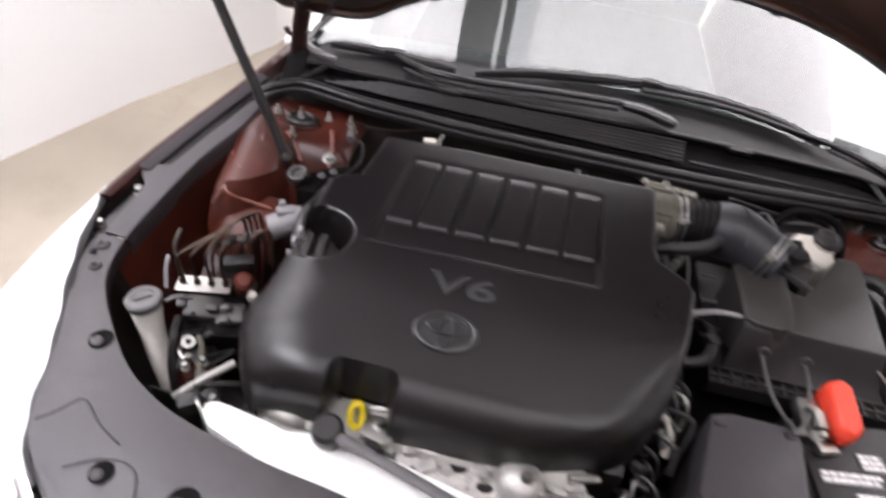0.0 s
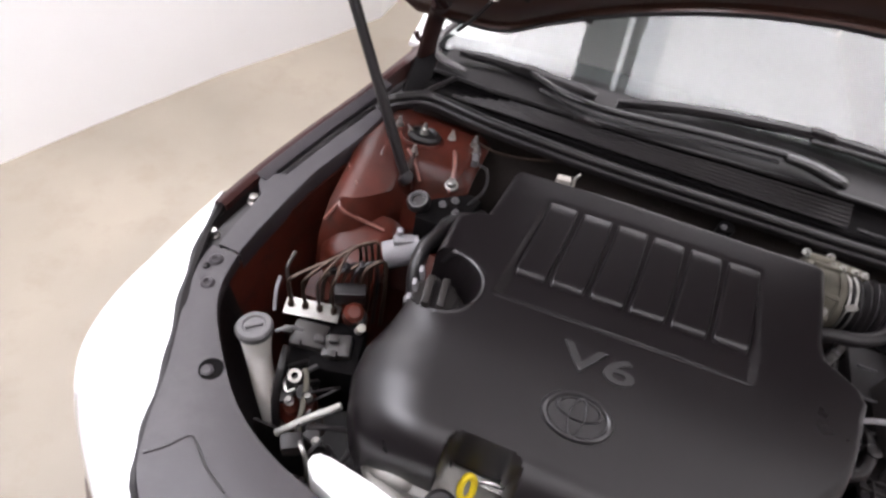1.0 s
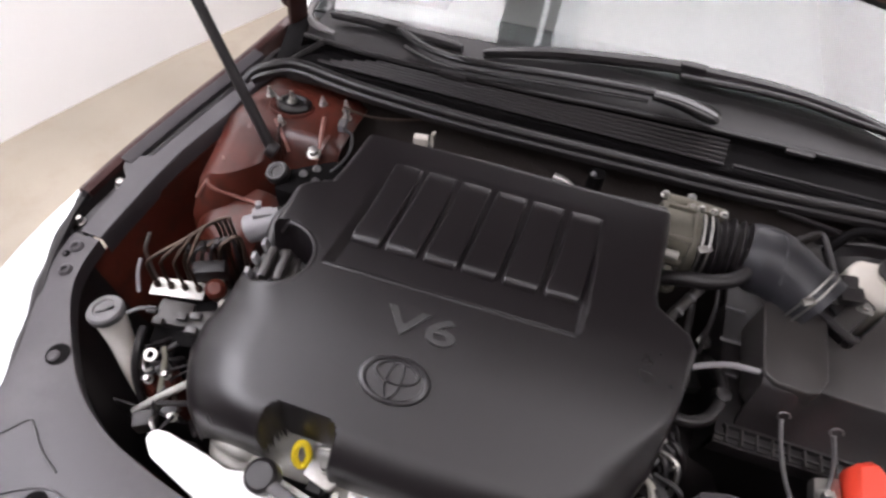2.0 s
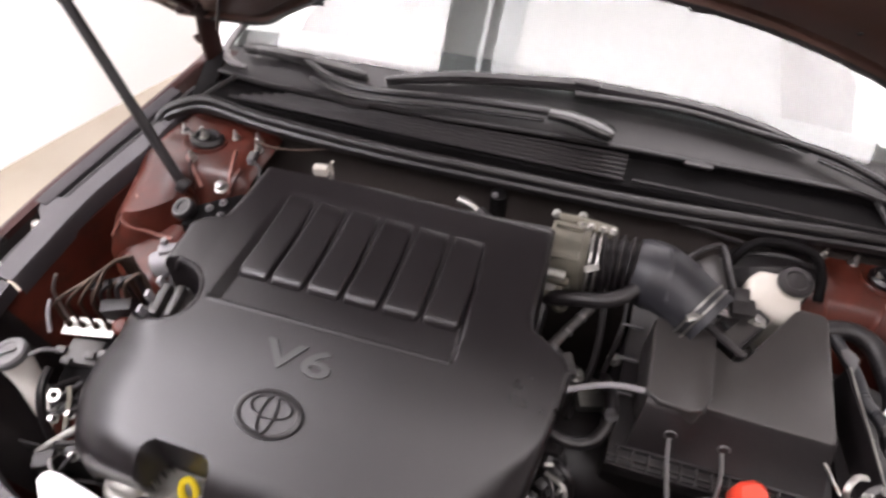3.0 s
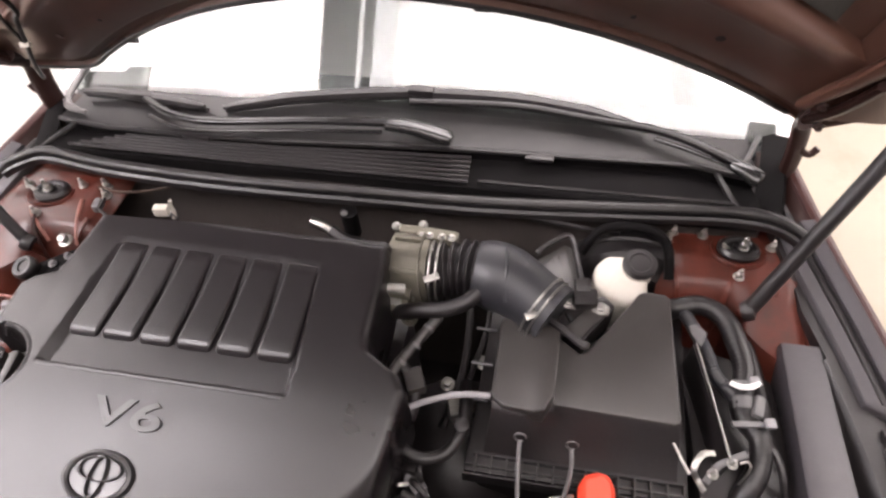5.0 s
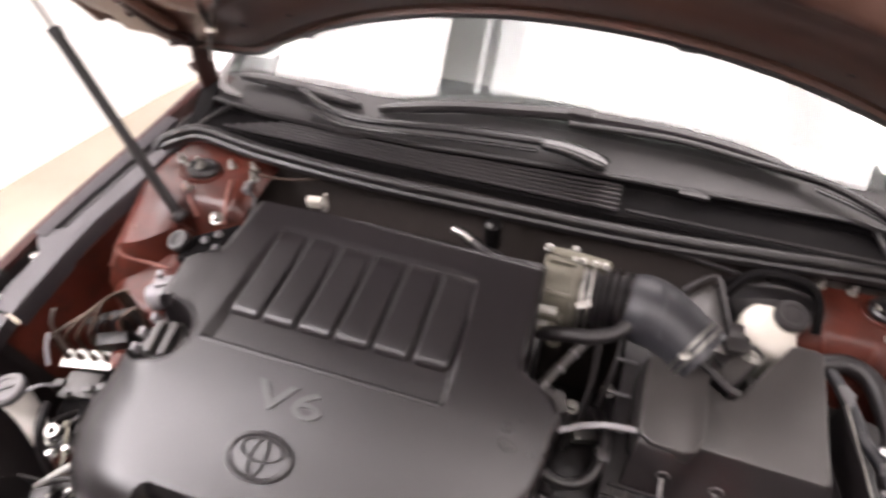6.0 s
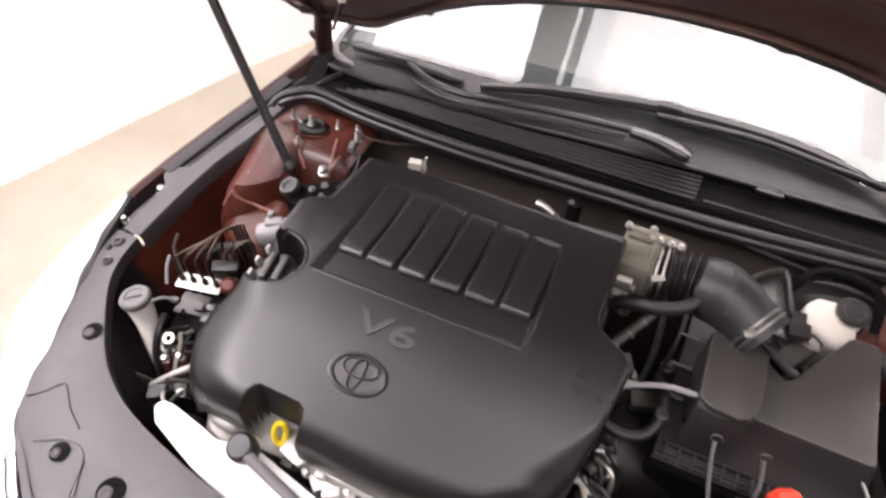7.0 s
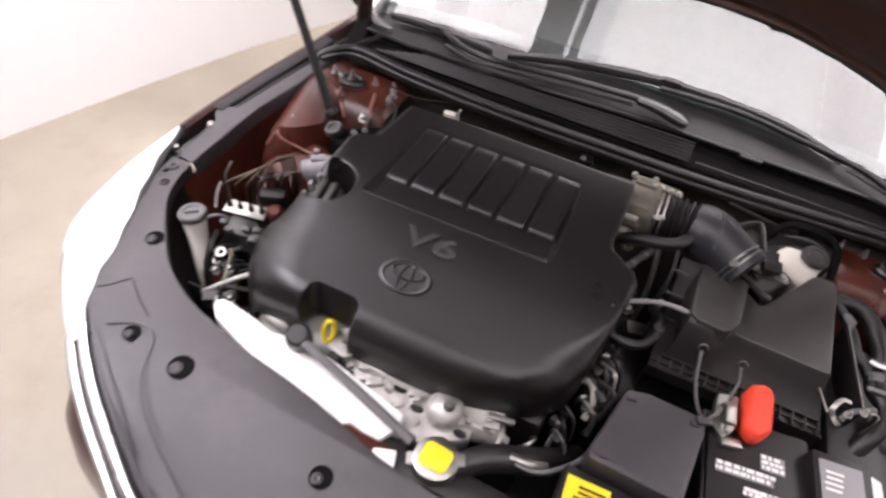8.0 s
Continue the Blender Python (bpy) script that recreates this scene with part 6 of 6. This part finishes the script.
def engine_mount():
    t = thing("engine_mount", "engine mount stay with a round eye and rubber hose", "engine mount", (-0.50, -0.24, 0.70))
    under(t, part("eye", lathe([(0.009, -0.008), (0.017, -0.009), (0.020, -0.004), (0.020, 0.004), (0.017, 0.008), (0.010, 0.007), (0.009, -0.008)], (-0.515, -0.212, 0.866), (15, -10, 0), 26), RUBBER))
    under(t, part("eye_rim", lathe([(0.0135, 0.007), (0.0150, 0.0092), (0.0165, 0.0088), (0.0175, 0.006)], (-0.515, -0.212, 0.866), (15, -10, 0), 26), GREYCAP, None, "worn grey rim"))
    under(t, part("eye_bush", lathe([(0.009, -0.006), (0.009, 0.003), (0, 0.003)], (-0.515, -0.212, 0.868), (15, -10, 0), 18), BLACK))
    under(t, part("arm", prism([(-0.512, -0.238), (-0.47, -0.240), (-0.430, -0.20), (-0.420, -0.15), (-0.445, -0.142), (-0.485, -0.172), (-0.515, -0.196)], 0.78, 0.858, 0.008), COWL))
    for x, y in ((-0.478, -0.196), (-0.452, -0.205), (-0.462, -0.178)):
        under(t, part("bolt", bolt((x, y, 0.862), r=0.0046, h=0.006), GREYCAP))
    under(t, part("reservoir", tube([(-0.536, -0.296, 0.806), (-0.484, -0.268, 0.822)], 0.023, 18, 1, smooth=False), LABELGREY, None, "silver-grey cylinder"))
    under(t, part("reservoir_tab", box((-0.512, -0.278, 0.838), (0.034, 0.018, 0.012), (0, 0, 28), 0.004), LABELGREY))
    under(t, part("reservoir_neck", box((-0.522, -0.272, 0.846), (0.010, 0.012, 0.014), (0, 10, 28), 0.003), LABELGREY, None, "pale plastic neck"))
    under(t, part("hose", tube([(-0.462, -0.348, 0.80), (-0.473, -0.322, 0.828), (-0.474, -0.288, 0.848), (-0.462, -0.255, 0.854), (-0.455, -0.225, 0.855), (-0.43, -0.19, 0.845), (-0.415, -0.15, 0.82)], 0.0125, 12, 6), RUBBER, None, "black rubber hose"))
    under(t, part("bolt", bolt((-0.479, -0.152, 0.868), (10, 0, 0), r=0.008, h=0.012), STEEL))
    under(t, part("pipe", tube([(-0.462, -0.055, 0.87), (-0.452, -0.085, 0.875), (-0.432, -0.10, 0.878), (-0.425, -0.14, 0.868), (-0.45, -0.185, 0.85)], 0.0028, 8, 6), RUBBER))
    under(t, part("pipe_clip", box((-0.462, -0.075, 0.873), (0.012, 0.022, 0.016), (0, 0, 10), 0.003), GREYCAP))


engine_mount()


def coil_connector(at, rot, label="small pale connector clip on the firewall"):
    t = thing("connector_clip", label, "connector", at)
    t.rotation_euler = [radians(a) for a in rot]
    part("body", box((-0.002, 0, 0), (0.024, 0.014, 0.017), bevel=0.003), MILKY, t)
    part("latch", tube([(0.013, -0.002, -0.016), (0.016, 0.0, -0.004), (0.015, 0.001, 0.010), (0.020, 0.0, 0.022)], 0.0034, 8, 5, flat=0.6), MILKY, t)
    part("stem", box((0.012, 0, -0.012), (0.009, 0.007, 0.014), bevel=0.002), GREYCAP, t)


coil_connector((-0.303, -0.107, 0.920), (0, 0, 8))


# ---- driver's side: harness, shields, hold-down ----
def harness():
    t = thing("wiring_harness", "thick black wiring harness with pale clips beside the airbox", "wiring harness", (0.57, -0.2, 0.70))
    outer = [(0.470, -0.108, 0.80), (0.495, -0.114, 0.832), (0.530, -0.108, 0.840), (0.562, -0.124, 0.838), (0.577, -0.166, 0.836), (0.583, -0.203, 0.834), (0.577, -0.236, 0.832), (0.577, -0.270, 0.828), (0.594, -0.298, 0.826), (0.591, -0.334, 0.815), (0.572, -0.372, 0.79), (0.55, -0.42, 0.72)]
    under(t, part("conduit", tube(outer, lambda u: 0.0150 + 0.0003 * math.sin(u * 330) + 0.0006 * math.sin(u * 23), 12, 14), RUBBER))
    under(t, part("conduit", tube([(0.505, -0.118, 0.835), (0.516, -0.148, 0.842), (0.532, -0.188, 0.842), (0.542, -0.220, 0.838), (0.562, -0.240, 0.832), (0.577, -0.262, 0.82)], lambda u: 0.0095 + 0.0005 * math.sin(u * 240), 10, 14), HOSE))
    under(t, part("trough", prism([(0.505, -0.150), (0.585, -0.165), (0.634, -0.195), (0.640, -0.26), (0.640, -0.46), (0.53, -0.46)], 0.66, 0.795, 0.006), BLACK, None, "black plastic loom trough"))
    under(t, part("branch", tube([(0.60, -0.14, 0.80), (0.612, -0.20, 0.795), (0.62, -0.27, 0.785), (0.61, -0.34, 0.75)], 0.012, 10, 6), BLACK))
    under(t, part("branch", tube([(0.594, -0.30, 0.83), (0.612, -0.318, 0.826), (0.622, -0.35, 0.81), (0.628, -0.39, 0.77)], 0.005, 8, 6), BLACK))
    for x, y, z, a, w in ((0.574, -0.233, 0.850, 6, 0.034), (0.578, -0.289, 0.848, 10, 0.052)):
        under(t, part("clip", box((x, y, z), (w, 0.008, 0.006), (0, 6, a), 0.002), GREYCAP, None, "pale grey plastic clip"))
        under(t, part("clip_end", box((x + w / 2 - 0.004, y + 0.003, z + 0.004), (0.012, 0.013, 0.007), (0, 0, a), 0.002), LABELGREY))
    under(t, part("tape", tube([(0.577, -0.246, 0.831), (0.577, -0.262, 0.829)], 0.0168, 12, 2), GREYCAP))
    under(t, part("bracket", prism([(0.506, -0.158), (0.518, -0.154), (0.530, -0.168), (0.520, -0.192), (0.513, -0.180), (0.508, -0.172)], 0.856, 0.860, 0.002), GREYCAP, None, "bent metal bracket"))
    under(t, part("connector", box((0.590, -0.262, 0.845), (0.013, 0.030, 0.012), (0, 12, -14), 0.003), GREYCAP))
    under(t, part("clip_bow", tube([(0.556, -0.236, 0.853), (0.566, -0.241, 0.855), (0.580, -0.240, 0.856), (0.592, -0.231, 0.855)], 0.0042, 8, 5, flat=0.6), LABEL, None, "white bow-shaped clip"))


harness()


def shield_plate():
    t = thing("splash_shield", "thin black shield beside the battery", "shield", (0.53, -0.28, 0.60))
    rows = [[(lerp(0.512, 0.548, k / 8), lerp(-0.19, -0.345, k / 8), z) for z in (0.862 - 0.01 * k / 8, 0.80, 0.62)] for k in range(9)]
    under(t, part("plate", sheet(rows, thick=0.003, way=(-1, 0, 0)), BLACK))
    under(t, part("edge", tube([(0.513, -0.188, 0.864), (0.530, -0.267, 0.859), (0.545, -0.340, 0.854)], 0.0013, 8, 4), STEEL, None, "bright bare edge"))


shield_plate()


def hold_down():
    t = thing("battery_hold_down", "zinc battery hold-down bracket with hooked rods", "battery bracket", (0.53, -0.36, 0.60))
    under(t, part("strap", tube([(0.528, -0.336, 0.852), (0.512, -0.342, 0.856), (0.503, -0.358, 0.848), (0.509, -0.368, 0.838), (0.515, -0.382, 0.842)], 0.0040, 8, 5, flat=0.25), STEEL, None, "bent zinc strap"))
    under(t, part("clasp", tube([(0.516, -0.372, 0.845), (0.530, -0.352, 0.848), (0.545, -0.342, 0.850), (0.566, -0.331, 0.852)], 0.0045, 8, 5, flat=0.4), GREYCAP))
    under(t, part("rod", tube([(0.478, -0.322, 0.845), (0.490, -0.345, 0.842), (0.500, -0.362, 0.838)], 0.0022, 8, 5), STEEL))
    under(t, part("rod", tube([(0.556, -0.345, 0.854), (0.566, -0.342, 0.854), (0.567, -0.352, 0.846), (0.567, -0.356, 0.74)], 0.0016, 8, 5), STEEL))
    for x, y in ((0.548, -0.346), (0.524, -0.362)):
        under(t, part("nut", bolt((x, y, 0.85), r=0.0045, h=0.006, shank=0.006), STEEL))


hold_down()

# ---- between the cover and the airbox ----
def vacuum_tube():
    t = thing("vacuum_hose", "thin grey vacuum hose from cover to airbox", "vacuum hose", (0.19, -0.34, 0.86))
    under(t, part("hose", tube([(0.118, -0.378, 0.872), (0.135, -0.362, 0.884), (0.162, -0.345, 0.889), (0.205, -0.327, 0.889), (0.252, -0.318, 0.882)], 0.0042, 10, 6), LABELGREY))
    under(t, part("sleeve", tube([(0.246, -0.319, 0.883), (0.262, -0.318, 0.880)], 0.0065, 10, 1, smooth=False), BLACK))


vacuum_tube()


def loop_hose():
    t = thing("bypass_hose", "black looped rubber hose with spring clips", "hose", (0.17, -0.37, 0.80))
    under(t, part("hose", tube([(0.118, -0.345, 0.85), (0.128, -0.375, 0.842), (0.148, -0.393, 0.838), (0.175, -0.397, 0.838), (0.200, -0.385, 0.84), (0.214, -0.355, 0.845), (0.214, -0.32, 0.84), (0.205, -0.27, 0.80)], 0.0085, 10, 6), RUBBER))
    for p in ((0.212, -0.345, 0.846), (0.132, -0.380, 0.842)):
        under(t, part("spring_clip", tube([(p[0] + 0.0095 * math.cos(a), p[1], p[2] + 0.0095 * math.sin(a)) for a in (math.tau * k / 12 for k in range(13))], 0.0016, 6, 1, smooth=False), STEEL))
    under(t, part("fitting", lathe([(0.010, -0.02), (0.010, 0.004), (0.007, 0.006), (0, 0.006)], (0.214, -0.352, 0.852), sides=12), RUBBER))


loop_hose()


def sensor_loom():
    t = thing("sensor_loom", "dark taped sensor wires with a pale clip", "wire loom", (0.13, -0.27, 0.84))
    under(t, part("loom", tube([(0.160, -0.215, 0.888), (0.148, -0.235, 0.884), (0.130, -0.265, 0.878), (0.112, -0.300, 0.872), (0.104, -0.33, 0.862)], lambda u: 0.0078 + 0.0004 * math.sin(u * 60), 10, 10), BOX, None, "dark tape-wound loom"))
    for k in range(3):
        q = Vector((0.150 - 0.014 * k, -0.232 - 0.026 * k, 0.8845 - 0.005 * k))
        under(t, part("tape_band", tube([q, q + Vector((-0.0022, -0.0038, -0.0008))], 0.0088, 10, 1, smooth=False), GREYCAP))
    under(t, part("clip", box((0.159, -0.214, 0.893), (0.016, 0.010, 0.014), (0, 20, 30), 0.002), MILKY))
    under(t, part("branch", tube([(0.118, -0.288, 0.87), (0.138, -0.30, 0.862), (0.146, -0.33, 0.85), (0.138, -0.36, 0.83), (0.13, -0.40, 0.79)], 0.009, 10, 6), BLACK))
    under(t, part("connector", box((0.142, -0.305, 0.862), (0.026, 0.034, 0.022), (0, 0, 25), 0.004), BOX))
    for k in range(3):
        y = -0.41 - 0.035 * k
        under(t, part("coil_plug", box((0.156 + 0.004 * k, y, 0.80 - 0.012 * k), (0.020, 0.030, 0.024), (0, 10, 20 * k), 0.004), (GREYCAP, BLACK, GREYCAP)[k]))
        under(t, part("wire", tube([(0.15, y + 0.01, 0.81), (0.168 + 0.008 * k, y - 0.005, 0.815), (0.18, y - 0.03, 0.79), (0.165, y - 0.06, 0.75)], 0.004, 8, 5), (BLACK, STEEL, BLACK)[k]))
    under(t, part("pipe", tube([(0.140, -0.47, 0.80), (0.152, -0.485, 0.80), (0.158, -0.505, 0.79), (0.156, -0.525, 0.77)], 0.006, 8, 5), MILKY, None, "cream plastic pipe"))
    under(t, part("pipe", tube([(0.128, -0.53, 0.77), (0.122, -0.56, 0.75), (0.118, -0.59, 0.72)], 0.0045, 8, 5), STEEL))


sensor_loom()


def front_corner_bits():
    t = thing("ignition_wiring", "black ignition wiring with small bright plugs beside the cover", "wiring", (0.16, -0.47, 0.70))
    rng = random.Random(33)
    for k in range(9):
        y = -0.405 - 0.021 * k
        x = 0.155 + 0.012 * math.sin(k * 1.7) - 0.0006 * k * k
        z = 0.812 - 0.006 * k
        under(t, part("plug", box((x, y, z), (rng.uniform(0.010, 0.020), rng.uniform(0.012, 0.024), rng.uniform(0.012, 0.022)), (rng.uniform(-25, 25), rng.uniform(-25, 25), rng.uniform(0, 90)), 0.003), (BLACK, GREYCAP, BLACK, LABELROD)[k % 4]))
        pts = [(x - 0.012, y + 0.01, z - 0.02), (x + rng.uniform(-0.01, 0.01), y + 0.004, z + 0.012), (x + 0.016, y - 0.012, z + 0.006), (x + 0.022, y - 0.03, z - 0.03)]
        under(t, part("wire", tube(pts, rng.choice((0.0025, 0.0035, 0.005)), 8, 5), (RUBBER, BLACK, LABELROD)[k % 3]))
    for x, y, z, a in ((0.150, -0.430, 0.826, 20), (0.172, -0.452, 0.812, 70), (0.140, -0.505, 0.800, 40), (0.164, -0.520, 0.792, 10), (0.120, -0.556, 0.780, 55)):
        under(t, part("bright_clip", box((x, y, z), (0.014, 0.005, 0.008), (15, 20, a), 0.0015), STEEL, None, "small bright metal clip"))


front_corner_bits()


def transmission():
    t = thing("transmission", "dusty transmission housing deep below the airbox", "transmission", (0.22, -0.3, 0.42))
    under(t, part("housing", lathe([(0.15, -0.1), (0.16, 0.0), (0.15, 0.12), (0.11, 0.2), (0.06, 0.24), (0, 0.25)], (0.19, -0.30, 0.45), (0, 0, 0), 30), BLACK))
    under(t, part("bracket", box((0.20, -0.27, 0.72), (0.05, 0.03, 0.02), (0, 10, 20), 0.004), STEEL))
    for x, y, z in ((0.17, -0.24, 0.73), (0.22, -0.20, 0.74), (0.235, -0.285, 0.79)):
        under(t, part("bolt", bolt((x, y, z), r=0.008), STEEL))
    under(t, part("cable", tube([(0.18, -0.06, 0.78), (0.19, -0.14, 0.76), (0.19, -0.22, 0.73), (0.17, -0.30, 0.70)], 0.006, 8, 6), BLACK))
    under(t, part("cable", tube([(0.215, -0.06, 0.80), (0.222, -0.15, 0.78), (0.205, -0.24, 0.76)], 0.0045, 8, 6), BLACK))


transmission()


def gusset():
    t = thing("intake_bracket", "flat black bracket with a rolled rim by the firewall", "bracket", (0.32, -0.08, 0.84))
    rim = [(0.284, -0.085, 0.888), (0.300, -0.066, 0.890), (0.325, -0.046, 0.890), (0.336, -0.05, 0.889), (0.345, -0.085, 0.886), (0.356, -0.135, 0.882)]
    under(t, part("rim", tube(rim, 0.0045, 8, 5), BLACK))
    under(t, part("plate", prism([(0.284, -0.088), (0.325, -0.05), (0.336, -0.054), (0.352, -0.13), (0.32, -0.14)], 0.868, 0.874, 0.001), BOX))
    under(t, part("post", tube([(0.33, -0.07, 0.87), (0.33, -0.05, 0.80)], 0.008, 8, 1, smooth=False), BLACK))


gusset()


# ---- firewall details ----
def firewall_bits():
    t = thing("firewall_loom", "thin dark cable clipped along the firewall", "cable", (0.35, -0.02, 0.85))
    under(t, part("cable", tube([(0.27, -0.01, 0.882), (0.34, -0.012, 0.876), (0.41, -0.014, 0.866), (0.46, -0.02, 0.855)], 0.004, 8, 6), BLACK))
    under(t, part("clip", box((0.40, -0.012, 0.872), (0.016, 0.012, 0.012), bevel=0.002), BLACK))
    t = thing("firewall_cable", "thin dark cable from strut tower along the firewall", "cable", (-0.38, -0.03, 0.87))
    under(t, part("cable", tube([(-0.47, -0.045, 0.888), (-0.43, -0.05, 0.885), (-0.38, -0.045, 0.888), (-0.33, -0.03, 0.893)], 0.0022, 8, 6), BRASS))
    t = thing("heater_pipe", "short bright pipe end at the firewall", "pipe", (-0.06, -0.05, 0.80))
    under(t, part("pipe", tube([(-0.086, -0.052, 0.866), (-0.066, -0.058, 0.866), (-0.048, -0.064, 0.858)], 0.007, 10, 5), STEEL))
    under(t, part("hose", tube([(-0.05, -0.063, 0.86), (-0.03, -0.07, 0.85), (0.0, -0.06, 0.82), (0.0, -0.05, 0.74)], 0.011, 10, 5), RUBBER))
    under(t, part("valve", tube([(-0.02, -0.045, 0.84), (-0.02, -0.045, 0.892)], 0.014, 12, 1, smooth=False), COWL))
    under(t, part("nut", bolt((-0.026, -0.05, 0.892), r=0.0035, h=0.004), GREYCAP))
    for x in (-0.2, 0.1):
        under(t, part("tab", box((x, -0.012, 0.885), (0.022, 0.008, 0.006), bevel=0.002), GREYCAP))


firewall_bits()


# ---- passenger side, low bits ----
def left_bits():
    t = thing("horn_bracket", "small steel bracket and hoses beside the washer neck", "bracket", (-0.56, -0.54, 0.60))
    under(t, part("hose", tube([(-0.60, -0.50, 0.78), (-0.592, -0.53, 0.775), (-0.587, -0.56, 0.74), (-0.575, -0.585, 0.68)], 0.0065, 8, 6), RUBBER))
    under(t, part("bracket", tube([(-0.565, -0.512, 0.762), (-0.552, -0.53, 0.758), (-0.545, -0.555, 0.745), (-0.535, -0.59, 0.73)], 0.0045, 8, 5, flat=0.5), OLIVE))
    under(t, part("eye", lathe([(0.005, -0.002), (0.010, -0.002), (0.010, 0.002), (0.005, 0.002), (0.005, -0.002)], (-0.570, -0.532, 0.770), (20, 10, 0), 18), STEEL))
    under(t, part("horn", lathe([(0, 0.016), (0.012, 0.015), (0.016, 0.008), (0.030, 0.004), (0.033, -0.004), (0.030, -0.012)], (-0.562, -0.548, 0.715), (35, -10, 0), 24), APRON, None, "rust-red round horn"))
    under(t, part("hook", tube([(-0.578, -0.530, 0.766), (-0.582, -0.540, 0.756), (-0.572, -0.550, 0.752), (-0.562, -0.544, 0.758)], 0.003, 8, 5), STEEL))
    under(t, part("stay", tube([(-0.560, -0.606, 0.735), (-0.53, -0.580, 0.752), (-0.488, -0.548, 0.772)], 0.0058, 10, 4), CAST, None, "pale grey rod"))
    under(t, part("ground_wire", tube([(-0.525, -0.60, 0.74), (-0.515, -0.615, 0.76), (-0.50, -0.63, 0.75), (-0.495, -0.64, 0.71)], 0.0035, 8, 6), STEEL))
    rng = random.Random(11)
    for k in range(7):
        x, y = -0.575 + 0.016 * k + rng.uniform(-0.006, 0.006), -0.50 - 0.016 * k + rng.uniform(-0.01, 0.01)
        pts = [(x + rng.uniform(-0.03, 0.03), y + rng.uniform(-0.03, 0.03), 0.70 + 0.02 * j + rng.uniform(-0.01, 0.01)) for j in range(4)]
        under(t, part("wire", tube(pts, rng.choice((0.0022, 0.003, 0.0042)), 8, 6), (RUBBER, BLACK, RUBBER, BRASS)[k % 4]))
    for x, y, z in ((-0.578, -0.548, 0.735), (-0.555, -0.535, 0.74), (-0.515, -0.585, 0.73)):
        under(t, part("connector", box((x, y, z), (0.018, 0.024, 0.016), (10, 15, 60 * x), 0.003), BLACK))
        under(t, part("bolt", bolt((x + 0.012, y - 0.01, z + 0.006), (10, 5, 0), r=0.005), STEEL))
    under(t, part("side_plate", sheet([[(-0.60 + 0.03 * k, -0.60 + 0.004 * k, z) for z in (0.735 - 0.01 * k, 0.66, 0.56)] for k in range(5)], thick=0.003, way=(0, 1, 0)), BLACK))
    under(t, part("plug", box((-0.53, -0.615, 0.745), (0.03, 0.024, 0.03), (0, 0, 30), 0.005), BLACK))
    under(t, part("pipe", tube([(-0.42, -0.60, 0.75), (-0.40, -0.625, 0.765), (-0.37, -0.632, 0.765), (-0.34, -0.62, 0.75)], 0.012, 10, 5), CAST, None, "cast pipe stub"))
    under(t, part("sleeve", tube([(-0.664, -0.404, 0.802), (-0.662, -0.422, 0.788), (-0.655, -0.442, 0.765)], 0.0032, 8, 6), LABELGREY, None, "pale plastic sleeve"))


left_bits()


def battery_cables():
    t = thing("battery_cable", "pair of thin black cables beside the battery", "cable", (0.31, -0.42, 0.80))
    under(t, part("cable", tube([(0.290, -0.360, 0.850), (0.291, -0.385, 0.846), (0.294, -0.425, 0.846), (0.300, -0.462, 0.852), (0.312, -0.486, 0.855)], 0.0030, 8, 6), LABELROD))
    under(t, part("cable", tube([(0.355, -0.360, 0.850), (0.356, -0.382, 0.848), (0.350, -0.415, 0.850), (0.336, -0.455, 0.856), (0.316, -0.486, 0.857)], 0.0030, 8, 6), LABELROD))
    under(t, part("strap", box((0.314, -0.488, 0.856), (0.022, 0.012, 0.008), (0, 0, 20), 0.002), LABELROD))


battery_cables()


def front_hose_bits():
    t = thing("coolant_fitting", "bright clamp and bracket beside the radiator hose", "hose fitting", (0.06, -0.61, 0.72))
    under(t, part("bracket", sheet([[(-0.02 + 0.02 * k, -0.605 - 0.004 * k + 0.012 * w, 0.772 - 0.003 * k) for w in (0, 1)] for k in range(5)], thick=0.003), STEEL))
    under(t, part("bolt", bolt((0.02, -0.605, 0.775), r=0.007), STEEL))
    under(t, part("clamp", tube([(0.07, -0.652, 0.80), (0.10, -0.648, 0.797), (0.128, -0.635, 0.787)], 0.006, 8, 5, flat=0.4), STEEL))
    under(t, part("wire", tube([(0.08, -0.66, 0.80), (0.12, -0.655, 0.80), (0.165, -0.61, 0.79), (0.185, -0.57, 0.79)], 0.004, 8, 6), GREYCAP))
    under(t, part("hook", tube([(0.078, -0.62, 0.77), (0.09, -0.613, 0.785), (0.095, -0.60, 0.78), (0.09, -0.592, 0.76)], 0.004, 8, 6), STEEL))


front_hose_bits()
